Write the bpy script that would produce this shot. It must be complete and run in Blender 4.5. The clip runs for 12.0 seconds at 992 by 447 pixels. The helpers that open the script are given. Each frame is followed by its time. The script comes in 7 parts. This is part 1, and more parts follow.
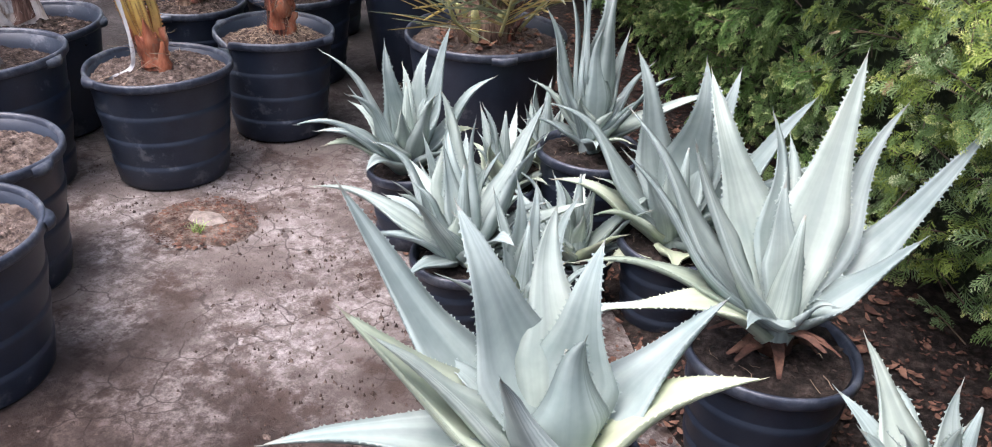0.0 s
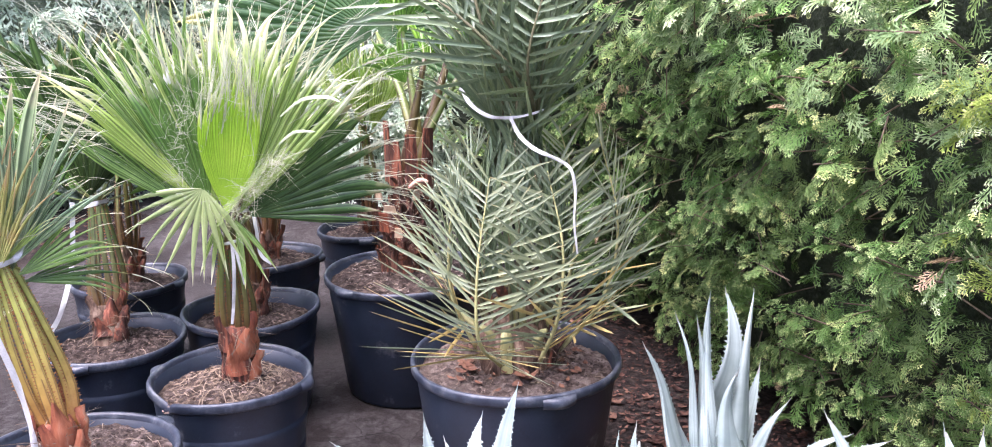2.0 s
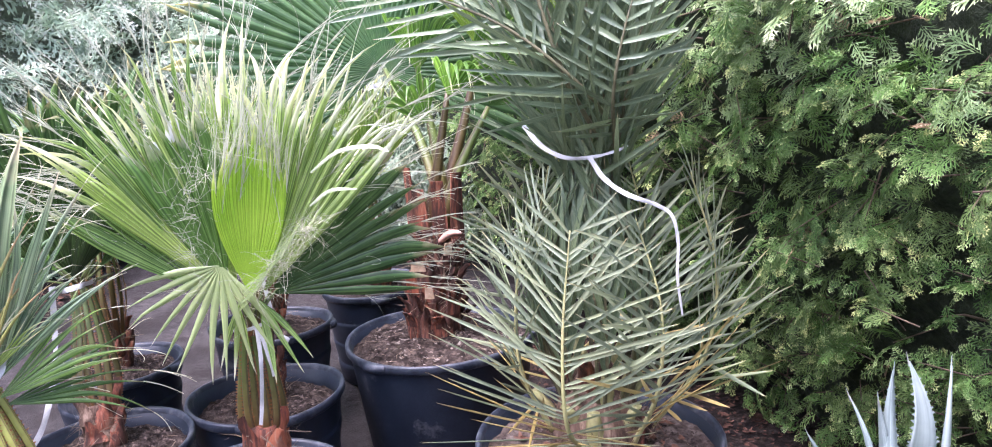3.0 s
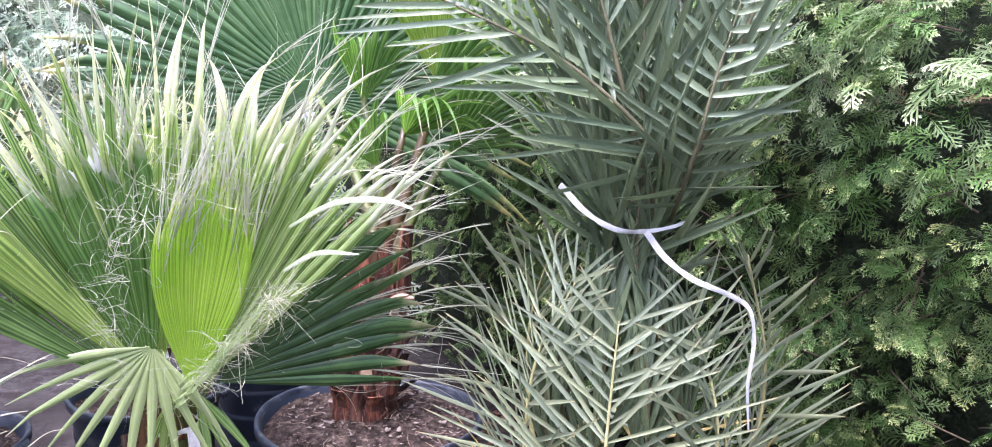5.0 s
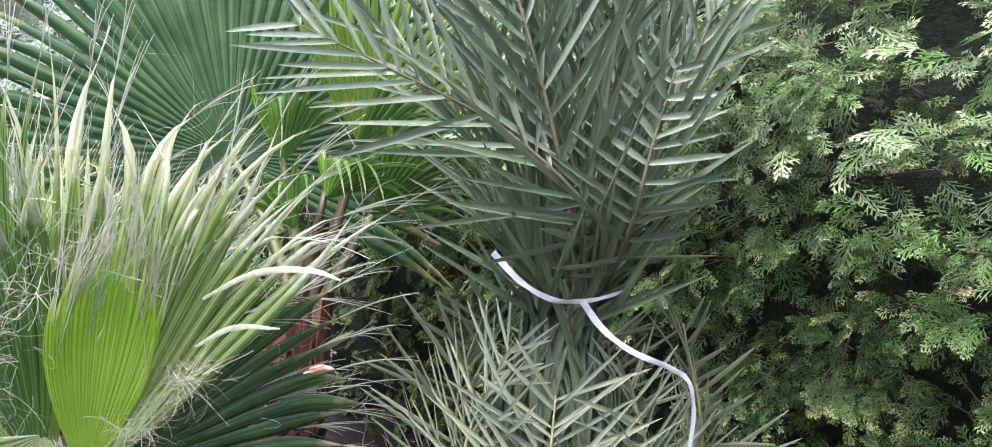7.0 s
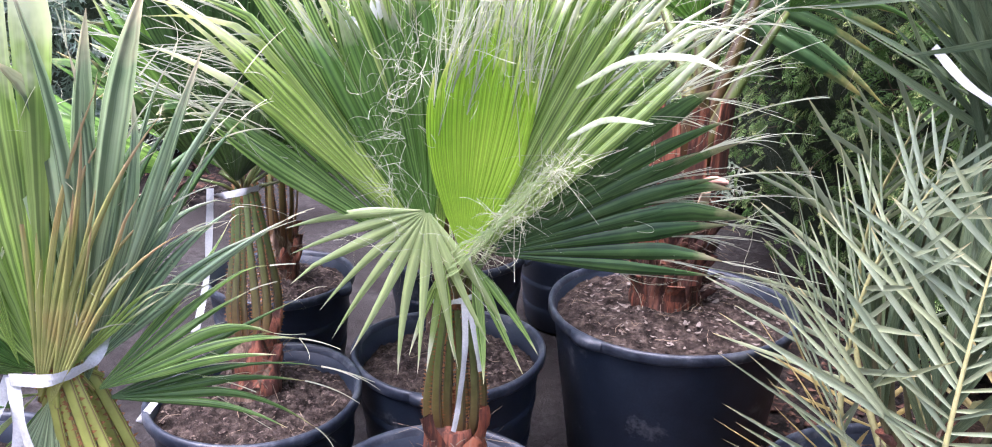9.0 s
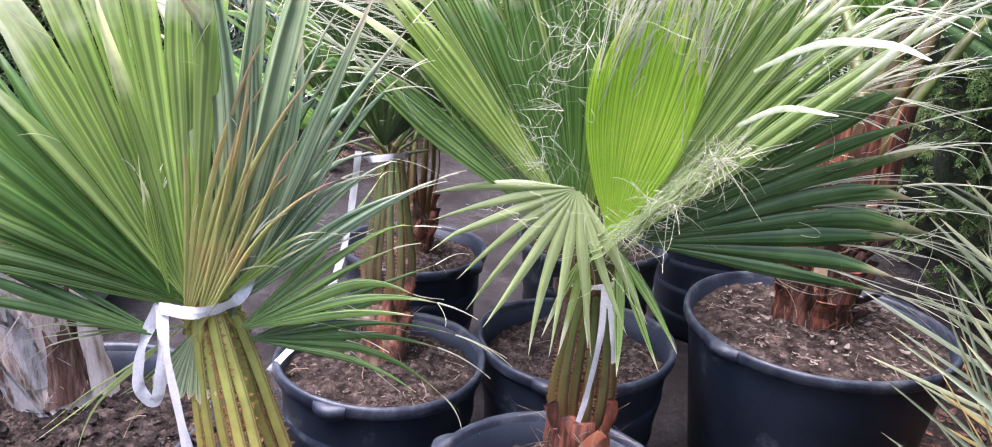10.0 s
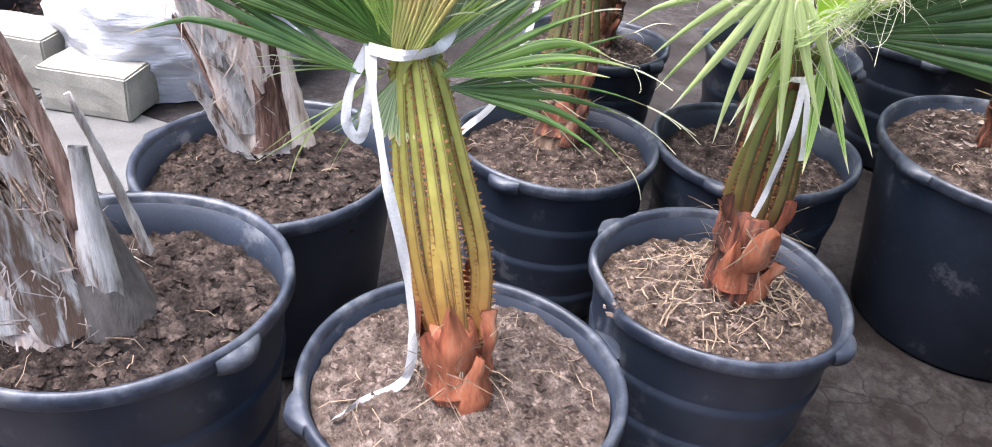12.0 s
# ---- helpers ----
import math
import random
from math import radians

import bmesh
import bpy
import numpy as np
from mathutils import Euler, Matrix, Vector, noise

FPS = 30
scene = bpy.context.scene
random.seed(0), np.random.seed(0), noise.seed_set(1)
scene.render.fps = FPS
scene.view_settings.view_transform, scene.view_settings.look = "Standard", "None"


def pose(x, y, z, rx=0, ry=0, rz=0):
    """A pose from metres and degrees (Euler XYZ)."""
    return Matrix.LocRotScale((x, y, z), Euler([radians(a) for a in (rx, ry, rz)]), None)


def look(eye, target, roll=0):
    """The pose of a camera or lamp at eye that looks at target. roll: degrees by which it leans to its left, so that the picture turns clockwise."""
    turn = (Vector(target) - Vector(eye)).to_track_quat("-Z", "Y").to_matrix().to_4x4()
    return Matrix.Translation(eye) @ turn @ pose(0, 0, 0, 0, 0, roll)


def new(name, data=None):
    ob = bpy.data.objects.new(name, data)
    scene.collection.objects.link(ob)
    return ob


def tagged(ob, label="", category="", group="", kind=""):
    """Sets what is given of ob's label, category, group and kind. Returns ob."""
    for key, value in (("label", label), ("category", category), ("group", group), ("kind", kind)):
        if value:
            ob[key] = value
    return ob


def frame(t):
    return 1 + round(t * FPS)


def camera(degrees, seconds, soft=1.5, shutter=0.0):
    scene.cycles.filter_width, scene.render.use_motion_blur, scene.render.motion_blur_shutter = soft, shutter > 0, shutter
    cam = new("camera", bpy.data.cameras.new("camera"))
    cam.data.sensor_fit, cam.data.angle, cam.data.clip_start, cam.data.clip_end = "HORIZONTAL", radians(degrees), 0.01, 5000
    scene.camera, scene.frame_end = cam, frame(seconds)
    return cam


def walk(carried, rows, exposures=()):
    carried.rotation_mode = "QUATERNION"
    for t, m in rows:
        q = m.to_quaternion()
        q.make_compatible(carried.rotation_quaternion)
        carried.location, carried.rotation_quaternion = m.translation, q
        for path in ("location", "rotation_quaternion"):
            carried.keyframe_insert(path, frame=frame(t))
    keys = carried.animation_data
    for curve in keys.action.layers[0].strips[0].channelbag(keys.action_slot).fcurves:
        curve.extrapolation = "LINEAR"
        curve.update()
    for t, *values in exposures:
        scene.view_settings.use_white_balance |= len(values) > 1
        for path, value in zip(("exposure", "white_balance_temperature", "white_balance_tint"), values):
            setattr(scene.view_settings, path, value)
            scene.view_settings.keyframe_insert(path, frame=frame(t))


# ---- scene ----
cam = camera(61.5, 12.0, 1.0)
PATH = [
    (0, (1.739, -0.074, 1.298), (1.018, 1.511, 0.315), 2.6),
    (0.5, (1.525, 0.002, 1.319), (0.745, 1.682, 0.566), 0.5),
    (0.6, (1.486, 0.04, 1.314), (0.704, 1.722, 0.566), 0.0),
    (1, (1.37, 0.157, 1.319), (0.587, 1.897, 0.718), -0.1),
    (1.5, (1.197, 0.386, 1.318), (0.482, 2.175, 0.778), -0.9),
    (2, (1.098, 0.49, 1.311), (0.49, 2.339, 0.853), -0.5),
    (2.5, (0.908, 0.616, 1.316), (0.353, 2.499, 0.933), -4.4),
    (3, (0.763, 0.752, 1.304), (0.234, 2.642, 0.919), -3.7),
    (3.2, (0.71, 0.833, 1.303), (0.172, 2.722, 0.928), -2.5),
    (4.8, (0.361, 1.043, 1.304), (0.19, 3.011, 0.996), 1.5),
    (4.9, (0.364, 1.054, 1.306), (0.196, 3.024, 1.001), 2.0),
    (5, (0.355, 1.054, 1.307), (0.206, 3.026, 1.01), 1.8),
    (5.5, (0.345, 1.092, 1.332), (0.317, 3.084, 1.157), 2.7),
    (6, (0.339, 1.13, 1.371), (0.4, 3.129, 1.386), 2.6),
    (6.5, (0.336, 1.134, 1.365), (0.435, 3.131, 1.393), 2.7),
    (7, (0.325, 1.114, 1.313), (0.373, 3.108, 1.166), 2.5),
    (7.5, (0.32, 1.1, 1.276), (0.263, 3.066, 0.911), 2.6),
    (7.7, (0.314, 1.111, 1.267), (0.245, 3.064, 0.839), 2.7),
    (9.3, (0.355, 1.295, 1.257), (-0.611, 2.938, 0.65), 0.9),
    (9.5, (0.348, 1.31, 1.253), (-0.642, 2.944, 0.662), 1.3),
    (10, (0.308, 1.279, 1.223), (-0.808, 2.815, 0.595), 4.3),
    (10.5, (0.336, 1.226, 1.208), (-1.012, 2.53, 0.513), 2.5),
    (10.7, (0.342, 1.202, 1.23), (-1.059, 2.423, 0.491), 0.8),
    (11, (0.343, 1.217, 1.209), (-1.07, 2.375, 0.395), 2.0),
    (11.5, (0.306, 1.245, 1.198), (-1.022, 2.417, 0.269), 4.3),
    (12, (0.307, 1.235, 1.173), (-0.93, 2.397, 0.116), 5.6),
]
walk(cam, [(t, look(eye, target, roll)) for t, eye, target, roll in PATH], [(0, 1.56, 6050, 19), (1, 2.06, 5950, 23), (2, 2.34, 5800, 28), (3, 2.2, 5600, 31), (5, 2.12, 5520, 31), (5.5, 2.12, 5520, 30), (6, 1.85, 5550, 25), (6.5, 1.45, 5680, 21), (7.5, 1.9, 5580, 26), (9.5, 2.12, 5650, 27), (10.5, 1.97, 5850, 25), (12, 2.36, 5980, 16)])

# ---------------------------------------------------------------- light
world = bpy.data.worlds.new("overcast_sky")
scene.world = world
world.use_nodes = True
wn, wl = world.node_tree.nodes, world.node_tree.links
wn.clear()
sky = wn.new("ShaderNodeTexSky")
sky.sky_type, sky.sun_disc = "NISHITA", False
sky.sun_elevation, sky.sun_rotation = radians(70), radians(215)
sky.air_density, sky.dust_density, sky.ozone_density = 1.0, 6.0, 1.0
grey = wn.new("ShaderNodeHueSaturation")
grey.inputs["Saturation"].default_value = 0.9
bg = wn.new("ShaderNodeBackground")
bg.inputs["Strength"].default_value = 0.15
wo = wn.new("ShaderNodeOutputWorld")
wl.new(sky.outputs[0], grey.inputs["Color"])
wl.new(grey.outputs[0], bg.inputs["Color"])
wl.new(bg.outputs[0], wo.inputs["Surface"])
sun = new("sun", bpy.data.lights.new("sun", "SUN"))
sun.data.energy, sun.data.angle, sun.data.color = 1.5, radians(45), (1.0, 0.985, 0.96)
sun.matrix_world = look((-0.9, -0.7, 4.4), (0, 0.6, 0))


# ---------------------------------------------------------------- materials
def shader(name, rough=0.6, metal=0.0, spec=0.5):
    m = bpy.data.materials.new(name)
    m.use_nodes = True
    b = m.node_tree.nodes["Principled BSDF"]
    b.inputs["Roughness"].default_value = rough
    b.inputs["Metallic"].default_value = metal
    b.inputs["Specular IOR Level"].default_value = spec
    return m, m.node_tree.nodes, m.node_tree.links, b


def noise_at(n, l, scale, detail=5.0, rough=0.6, coords="Object", stretch=None):
    tc = n.new("ShaderNodeTexCoord")
    mp = n.new("ShaderNodeMapping")
    if stretch:
        mp.inputs["Scale"].default_value = stretch
    nz = n.new("ShaderNodeTexNoise")
    nz.inputs["Scale"].default_value = scale
    nz.inputs["Detail"].default_value = detail
    nz.inputs["Roughness"].default_value = rough
    l.new(tc.outputs[coords], mp.inputs[0])
    l.new(mp.outputs[0], nz.inputs["Vector"])
    return nz.outputs["Fac"]


def ramp(n, l, fac, stops):
    r = n.new("ShaderNodeValToRGB")
    els = r.color_ramp.elements
    while len(els) < len(stops):
        els.new(0.5)
    for e, (p, c) in zip(els, stops):
        e.position, e.color = p, (*c, 1) if len(c) == 3 else c
    l.new(fac, r.inputs[0])
    return r.outputs[0]


def blend(n, l, fac, a, b, mode="MIX"):
    x = n.new("ShaderNodeMix")
    x.data_type, x.blend_type = "RGBA", mode
    for sock, v in ((x.inputs["Factor"], fac), (x.inputs["A"], a), (x.inputs["B"], b)):
        if isinstance(v, (int, float)):
            sock.default_value = v
        elif isinstance(v, tuple):
            sock.default_value = (*v, 1)
        else:
            l.new(v, sock)
    return x.outputs["Result"]


def bump(n, l, b, height, strength, dist):
    x = n.new("ShaderNodeBump")
    x.inputs["Strength"].default_value, x.inputs["Distance"].default_value = strength, dist
    l.new(height, x.inputs["Height"])
    l.new(x.outputs[0], b.inputs["Normal"])


def mottled(name, stops, scale, rough=0.8, grain=60.0, depth=0.004, strength=0.6, stretch=None, spec=0.3, second=None):
    """A surface coloured by a coarse noise, with fine grain in colour and relief."""
    m, n, l, b = shader(name, rough, 0, spec)
    col = ramp(n, l, noise_at(n, l, scale, 6, 0.65, stretch=stretch), stops)
    fine = noise_at(n, l, grain, 4, 0.7, stretch=stretch)
    col = blend(n, l, 0.45, col, ramp(n, l, fine, [(0.3, (0.35, 0.35, 0.35)), (0.7, (1, 1, 1))]), "MULTIPLY")
    if second:
        col = blend(n, l, ramp(n, l, noise_at(n, l, second[0], 5, 0.7, stretch=stretch), [(second[1], (0, 0, 0)), (second[1] + 0.08, (1, 1, 1))]), col, second[2])
    l.new(col, b.inputs["Base Color"])
    bump(n, l, b, fine, strength, depth)
    return m


def leafy(name, stops, tip, tip_from, rough=0.45, through_light=0.25, streak=40.0, vary=0.35, spec=0.4, glow=False, each=1.0):
    """A leaf: UV u runs across or is random per leaf, v runs from base to tip."""
    m, n, l, b = shader(name, rough, 0, spec)
    uv = n.new("ShaderNodeUVMap")
    sep = n.new("ShaderNodeSeparateXYZ")
    l.new(uv.outputs[0], sep.inputs[0])
    col = ramp(n, l, noise_at(n, l, 9.0, 4, 0.6), stops)
    wav = n.new("ShaderNodeTexNoise")
    wav.noise_dimensions = "1D"
    wav.inputs["Scale"].default_value, wav.inputs["Detail"].default_value = streak, 3
    l.new(sep.outputs["X"], wav.inputs["W"])
    col = blend(n, l, vary, col, ramp(n, l, wav.outputs["Fac"], [(0.38, (0.34, 0.40, 0.30)), (0.62, (1.35, 1.35, 1.15))]), "MULTIPLY")
    edge = n.new("ShaderNodeMath")
    edge.operation = "ADD"
    nz = noise_at(n, l, 25.0, 3, 0.6)
    sc = n.new("ShaderNodeMath")
    sc.operation = "MULTIPLY_ADD"
    sc.inputs[1].default_value, sc.inputs[2].default_value = 0.3, -0.15
    l.new(nz, sc.inputs[0])
    l.new(sep.outputs["Y"], edge.inputs[0])
    l.new(sc.outputs[0], edge.inputs[1])
    mask = ramp(n, l, edge.outputs[0], [(tip_from, (0, 0, 0)), (min(1.0, tip_from + 0.15), (1, 1, 1))])
    col = blend(n, l, mask, col, tip)
    info = n.new("ShaderNodeObjectInfo")
    col = blend(n, l, each, col, ramp(n, l, info.outputs["Random"], [(0.0, (0.72, 0.76, 0.76)), (0.5, (1, 1, 1)), (1.0, (1.25, 1.2, 1.05))]), "MULTIPLY")
    l.new(col, b.inputs["Base Color"])
    out = n["Material Output"]
    tr = n.new("ShaderNodeBsdfTranslucent")
    l.new(blend(n, l, 1.0, col, (1.25, 1.35, 0.8), "MULTIPLY") if glow else col, tr.inputs["Color"])
    mx = n.new("ShaderNodeMixShader")
    mx.inputs[0].default_value = through_light
    l.new(b.outputs[0], mx.inputs[1])
    l.new(tr.outputs[0], mx.inputs[2])
    l.new(mx.outputs[0], out.inputs["Surface"])
    return m


MAT = {}
MAT["agave"] = leafy("agave_skin", [(0.3, (0.215, 0.268, 0.262)), (0.7, (0.335, 0.388, 0.376))], (0.24, 0.25, 0.22), 0.985, 0.62, 0.05, 14.0, 0.32, 0.3, False, 0.5)
MAT["agave_old"] = leafy("agave_skin_yellowed", [(0.3, (0.31, 0.36, 0.27)), (0.7, (0.45, 0.50, 0.39))], (0.28, 0.27, 0.20), 0.985, 0.55, 0.08, 14.0, 0.2)
MAT["fan"] = leafy("fan_leaf", [(0.3, (0.245, 0.36, 0.095)), (0.7, (0.41, 0.51, 0.19))], (0.74, 0.74, 0.54), 0.64, 0.30, 0.42, 60.0, 0.8, 0.6, True)
MAT["fan_mid"] = leafy("fan_leaf_green", [(0.3, (0.16, 0.275, 0.085)), (0.7, (0.32, 0.44, 0.17))], (0.60, 0.56, 0.38), 0.84, 0.36, 0.42, 60.0, 0.95, 0.4, True)
MAT["fan_dark"] = leafy("fan_leaf_dark", [(0.3, (0.045, 0.10, 0.032)), (0.7, (0.12, 0.20, 0.065))], (0.42, 0.36, 0.19), 0.88, 0.38, 0.2, 60.0, 0.8, 0.3)
MAT["fan_pale"] = leafy("fan_leaf_pale", [(0.3, (0.31, 0.40, 0.15)), (0.7, (0.44, 0.52, 0.24))], (0.60, 0.58, 0.42), 0.9, 0.34, 0.35, 60.0, 0.22, 0.6)
MAT["fan_deep"] = leafy("fan_leaf_deep", [(0.3, (0.10, 0.21, 0.05)), (0.7, (0.19, 0.32, 0.09))], (0.56, 0.55, 0.38), 0.86, 0.36, 0.4, 60.0, 0.7, 0.4, True)
MAT["fan_young"] = leafy("fan_leaf_young", [(0.3, (0.22, 0.40, 0.03)), (0.7, (0.35, 0.52, 0.065))], (0.60, 0.60, 0.30), 0.86, 0.40, 0.45, 60.0, 0.5, 0.35, True)
MAT["fan_blue"] = leafy("fan_leaf_bluish", [(0.3, (0.23, 0.34, 0.21)), (0.7, (0.44, 0.53, 0.38))], (0.60, 0.55, 0.38), 0.80, 0.32, 0.35, 50.0, 0.9, 0.7)
MAT["fan_tall"] = leafy("fan_leaf_tall", [(0.3, (0.042, 0.105, 0.042)), (0.7, (0.105, 0.19, 0.082))], (0.42, 0.38, 0.14), 0.84, 0.42, 0.25, 50.0, 0.5, 0.4)
MAT["fan_streaky"] = leafy("fan_leaf_yellowing", [(0.35, (0.24, 0.30, 0.07)), (0.55, (0.44, 0.42, 0.15)), (0.72, (0.46, 0.30, 0.12))], (0.50, 0.36, 0.18), 0.62, 0.4, 0.25, 50.0, 0.5, 0.5)
MAT["frond"] = leafy("feather_leaflet", [(0.3, (0.08, 0.125, 0.075)), (0.7, (0.27, 0.33, 0.22))], (0.40, 0.36, 0.22), 0.95, 0.40, 0.2, 30.0, 0.9, 0.5)
MAT["frond_low"] = leafy("feather_leaflet_sunned", [(0.3, (0.22, 0.26, 0.17)), (0.7, (0.35, 0.39, 0.27))], (0.50, 0.42, 0.22), 0.9, 0.42, 0.2, 30.0, 0.5, 0.4)
MAT["frond_dry"] = leafy("feather_leaflet_yellowed", [(0.3, (0.42, 0.32, 0.11)), (0.7, (0.58, 0.45, 0.20))], (0.50, 0.38, 0.2), 0.9, 0.45, 0.2, 30.0, 0.4, 0.4)
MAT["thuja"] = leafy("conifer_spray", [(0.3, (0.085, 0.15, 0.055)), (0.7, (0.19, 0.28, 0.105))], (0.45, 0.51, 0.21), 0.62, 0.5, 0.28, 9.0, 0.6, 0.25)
MAT["thuja_green"] = leafy("conifer_spray_green", [(0.3, (0.075, 0.16, 0.045)), (0.7, (0.17, 0.30, 0.085))], (0.43, 0.56, 0.23), 0.58, 0.5, 0.3, 9.0, 0.6, 0.25)
MAT["thuja_fresh"] = leafy("conifer_spray_fresh", [(0.3, (0.155, 0.225, 0.045)), (0.7, (0.28, 0.36, 0.085))], (0.50, 0.54, 0.21), 0.62, 0.5, 0.32, 9.0, 0.5, 0.25)
# paler spray colour; set thickest high up, where it paints in sky light
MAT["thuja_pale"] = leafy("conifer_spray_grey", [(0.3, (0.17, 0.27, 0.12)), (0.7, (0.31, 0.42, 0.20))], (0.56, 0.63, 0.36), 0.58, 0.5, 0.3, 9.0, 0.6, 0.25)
# far copy of the spray, with haze and sky glare put into its colour
MAT["thuja_far"] = leafy("conifer_spray_hazed", [(0.3, (0.32, 0.43, 0.30)), (0.7, (0.52, 0.61, 0.47))], (0.64, 0.68, 0.54), 0.6, 0.55, 0.3, 9.0, 0.4, 0.2)
MAT["thuja_dry"] = leafy("conifer_spray_dry", [(0.3, (0.30, 0.20, 0.12)), (0.7, (0.44, 0.33, 0.22))], (0.44, 0.33, 0.22), 0.9, 0.7, 0.2, 9.0, 0.3)
MAT["rachis"] = mottled("leaf_midrib", [(0.3, (0.34, 0.34, 0.14)), (0.7, (0.48, 0.44, 0.20))], 12, 0.5, 90, 0.001, 0.3)
def stalk_material(name, low, high, edge_col):
    """u runs round the stalk (its two margins at 0 and 0.4), v from foot to blade."""
    m, n, l, b = shader(name, 0.42, 0, 0.5)
    uv = n.new("ShaderNodeUVMap")
    sep = n.new("ShaderNodeSeparateXYZ")
    l.new(uv.outputs[0], sep.inputs[0])
    col = ramp(n, l, sep.outputs["Y"], [(0.0, low), (0.30, tuple(0.5 * (p + q) for p, q in zip(low, high))), (0.55, high), (1.0, high)])
    col = blend(n, l, 0.5, col, ramp(n, l, noise_at(n, l, 30, 5, 0.7), [(0.3, (0.45, 0.4, 0.3)), (0.65, (1.15, 1.15, 1.1))]), "MULTIPLY")
    margin = ramp(n, l, sep.outputs["X"], [(0.0, (1, 1, 1)), (0.10, (0, 0, 0)), (0.30, (0, 0, 0)), (0.4, (1, 1, 1)), (0.52, (0, 0, 0)), (0.90, (0, 0, 0)), (1.0, (1, 1, 1))])
    col = blend(n, l, margin, col, edge_col)
    l.new(col, b.inputs["Base Color"])
    return m


MAT["petiole"] = stalk_material("green_leaf_stalk", (0.42, 0.17, 0.05), (0.36, 0.38, 0.09), (0.12, 0.055, 0.03))
MAT["petiole_dark"] = stalk_material("brownish_leaf_stalk", (0.17, 0.062, 0.028), (0.13, 0.175, 0.045), (0.07, 0.04, 0.03))
MAT["petiole_brown"] = stalk_material("old_leaf_stalk", (0.15, 0.065, 0.03), (0.11, 0.085, 0.03), (0.06, 0.035, 0.025))
MAT["sheath"] = mottled("orange_leaf_sheath", [(0.36, (0.07, 0.025, 0.018)), (0.46, (0.24, 0.07, 0.036)), (0.60, (0.43, 0.15, 0.075)), (0.7, (0.48, 0.28, 0.18))], 22, 0.6, 150, 0.002, 0.8, (1, 1, 0.16))
MAT["rachis_dark"] = mottled("dark_midrib", [(0.3, (0.10, 0.10, 0.05)), (0.7, (0.19, 0.17, 0.09))], 12, 0.5, 90, 0.001, 0.3)
MAT["red_base"] = mottled("reddish_leaf_base", [(0.36, (0.04, 0.02, 0.014)), (0.5, (0.11, 0.045, 0.03)), (0.6, (0.33, 0.11, 0.06)), (0.7, (0.36, 0.24, 0.16))], 42, 0.7, 190, 0.003, 1.0, (1, 1, 0.10))
MAT["fibre_red"] = mottled("dark_red_sheath", [(0.36, (0.03, 0.016, 0.012)), (0.5, (0.085, 0.04, 0.03)), (0.62, (0.20, 0.085, 0.055))], 40, 0.8, 190, 0.003, 1.0, (1, 1, 0.14))
MAT["fibre_pale"] = mottled("pale_palm_fibre", [(0.30, (0.25, 0.17, 0.13)), (0.43, (0.58, 0.46, 0.385)), (0.56, (0.76, 0.67, 0.60))], 45, 0.9, 220, 0.003, 1.0, (1, 1, 0.10))
MAT["fibre"] = mottled("palm_fibre", [(0.34, (0.05, 0.03, 0.022)), (0.5, (0.17, 0.105, 0.07)), (0.66, (0.38, 0.27, 0.19))], 60, 0.9, 220, 0.003, 1.0, (1, 1, 0.12))
MAT["bark_grey"] = mottled("grey_leaf_base", [(0.34, (0.11, 0.085, 0.07)), (0.43, (0.40, 0.37, 0.34)), (0.55, (0.68, 0.65, 0.61))], 26, 0.9, 160, 0.004, 1.0, (1, 1, 0.16), 0.2, (16.0, 0.55, (0.16, 0.105, 0.075)))
MAT["fibre_brown"] = mottled("reddish_palm_fibre", [(0.36, (0.06, 0.032, 0.024)), (0.5, (0.20, 0.11, 0.08)), (0.64, (0.40, 0.27, 0.21))], 55, 0.9, 220, 0.003, 1.0, (1, 1, 0.12))
MAT["fibre_tan"] = mottled("tan_palm_fibre", [(0.34, (0.22, 0.14, 0.10)), (0.5, (0.42, 0.30, 0.22)), (0.64, (0.62, 0.50, 0.40))], 40, 0.9, 200, 0.002, 0.8)
MAT["bark_dark"] = mottled("dark_bark", [(0.3, (0.04, 0.034, 0.029)), (0.7, (0.16, 0.143, 0.13))], 22, 0.9, 90, 0.005, 0.9, (1, 1, 0.35))
MAT["thread"] = leafy("dry_leaf_thread", [(0.3, (0.56, 0.56, 0.40)), (0.7, (0.76, 0.75, 0.58))], (0.74, 0.73, 0.56), 0.9, 0.6, 0.45, 20.0, 0.2, 0.3)
MAT["thorn"] = mottled("orange_brown_thorn", [(0.3, (0.26, 0.11, 0.04)), (0.7, (0.40, 0.20, 0.08))], 30, 0.6, 90, 0.0005, 0.2)
MAT["bleached"] = mottled("bleached_dry_leaf", [(0.3, (0.30, 0.36, 0.20)), (0.7, (0.46, 0.50, 0.34))], 30, 0.7, 120, 0.0005, 0.3)
MAT["peel"] = mottled("pink_dry_sheath", [(0.3, (0.42, 0.20, 0.14)), (0.7, (0.62, 0.38, 0.29))], 24, 0.8, 120, 0.001, 0.4, (1, 1, 0.3))
MAT["blanched"] = leafy("blanched_leaf", [(0.3, (0.66, 0.68, 0.62)), (0.7, (0.78, 0.79, 0.74))], (0.7, 0.7, 0.64), 0.9, 0.6, 0.3, 20.0, 0.1, 0.3)
MAT["fan_tipped"] = leafy("fan_leaf_orange_tipped", [(0.3, (0.17, 0.28, 0.05)), (0.7, (0.32, 0.43, 0.10))], (0.58, 0.36, 0.06), 0.82, 0.40, 0.4, 50.0, 0.5, 0.4, True)
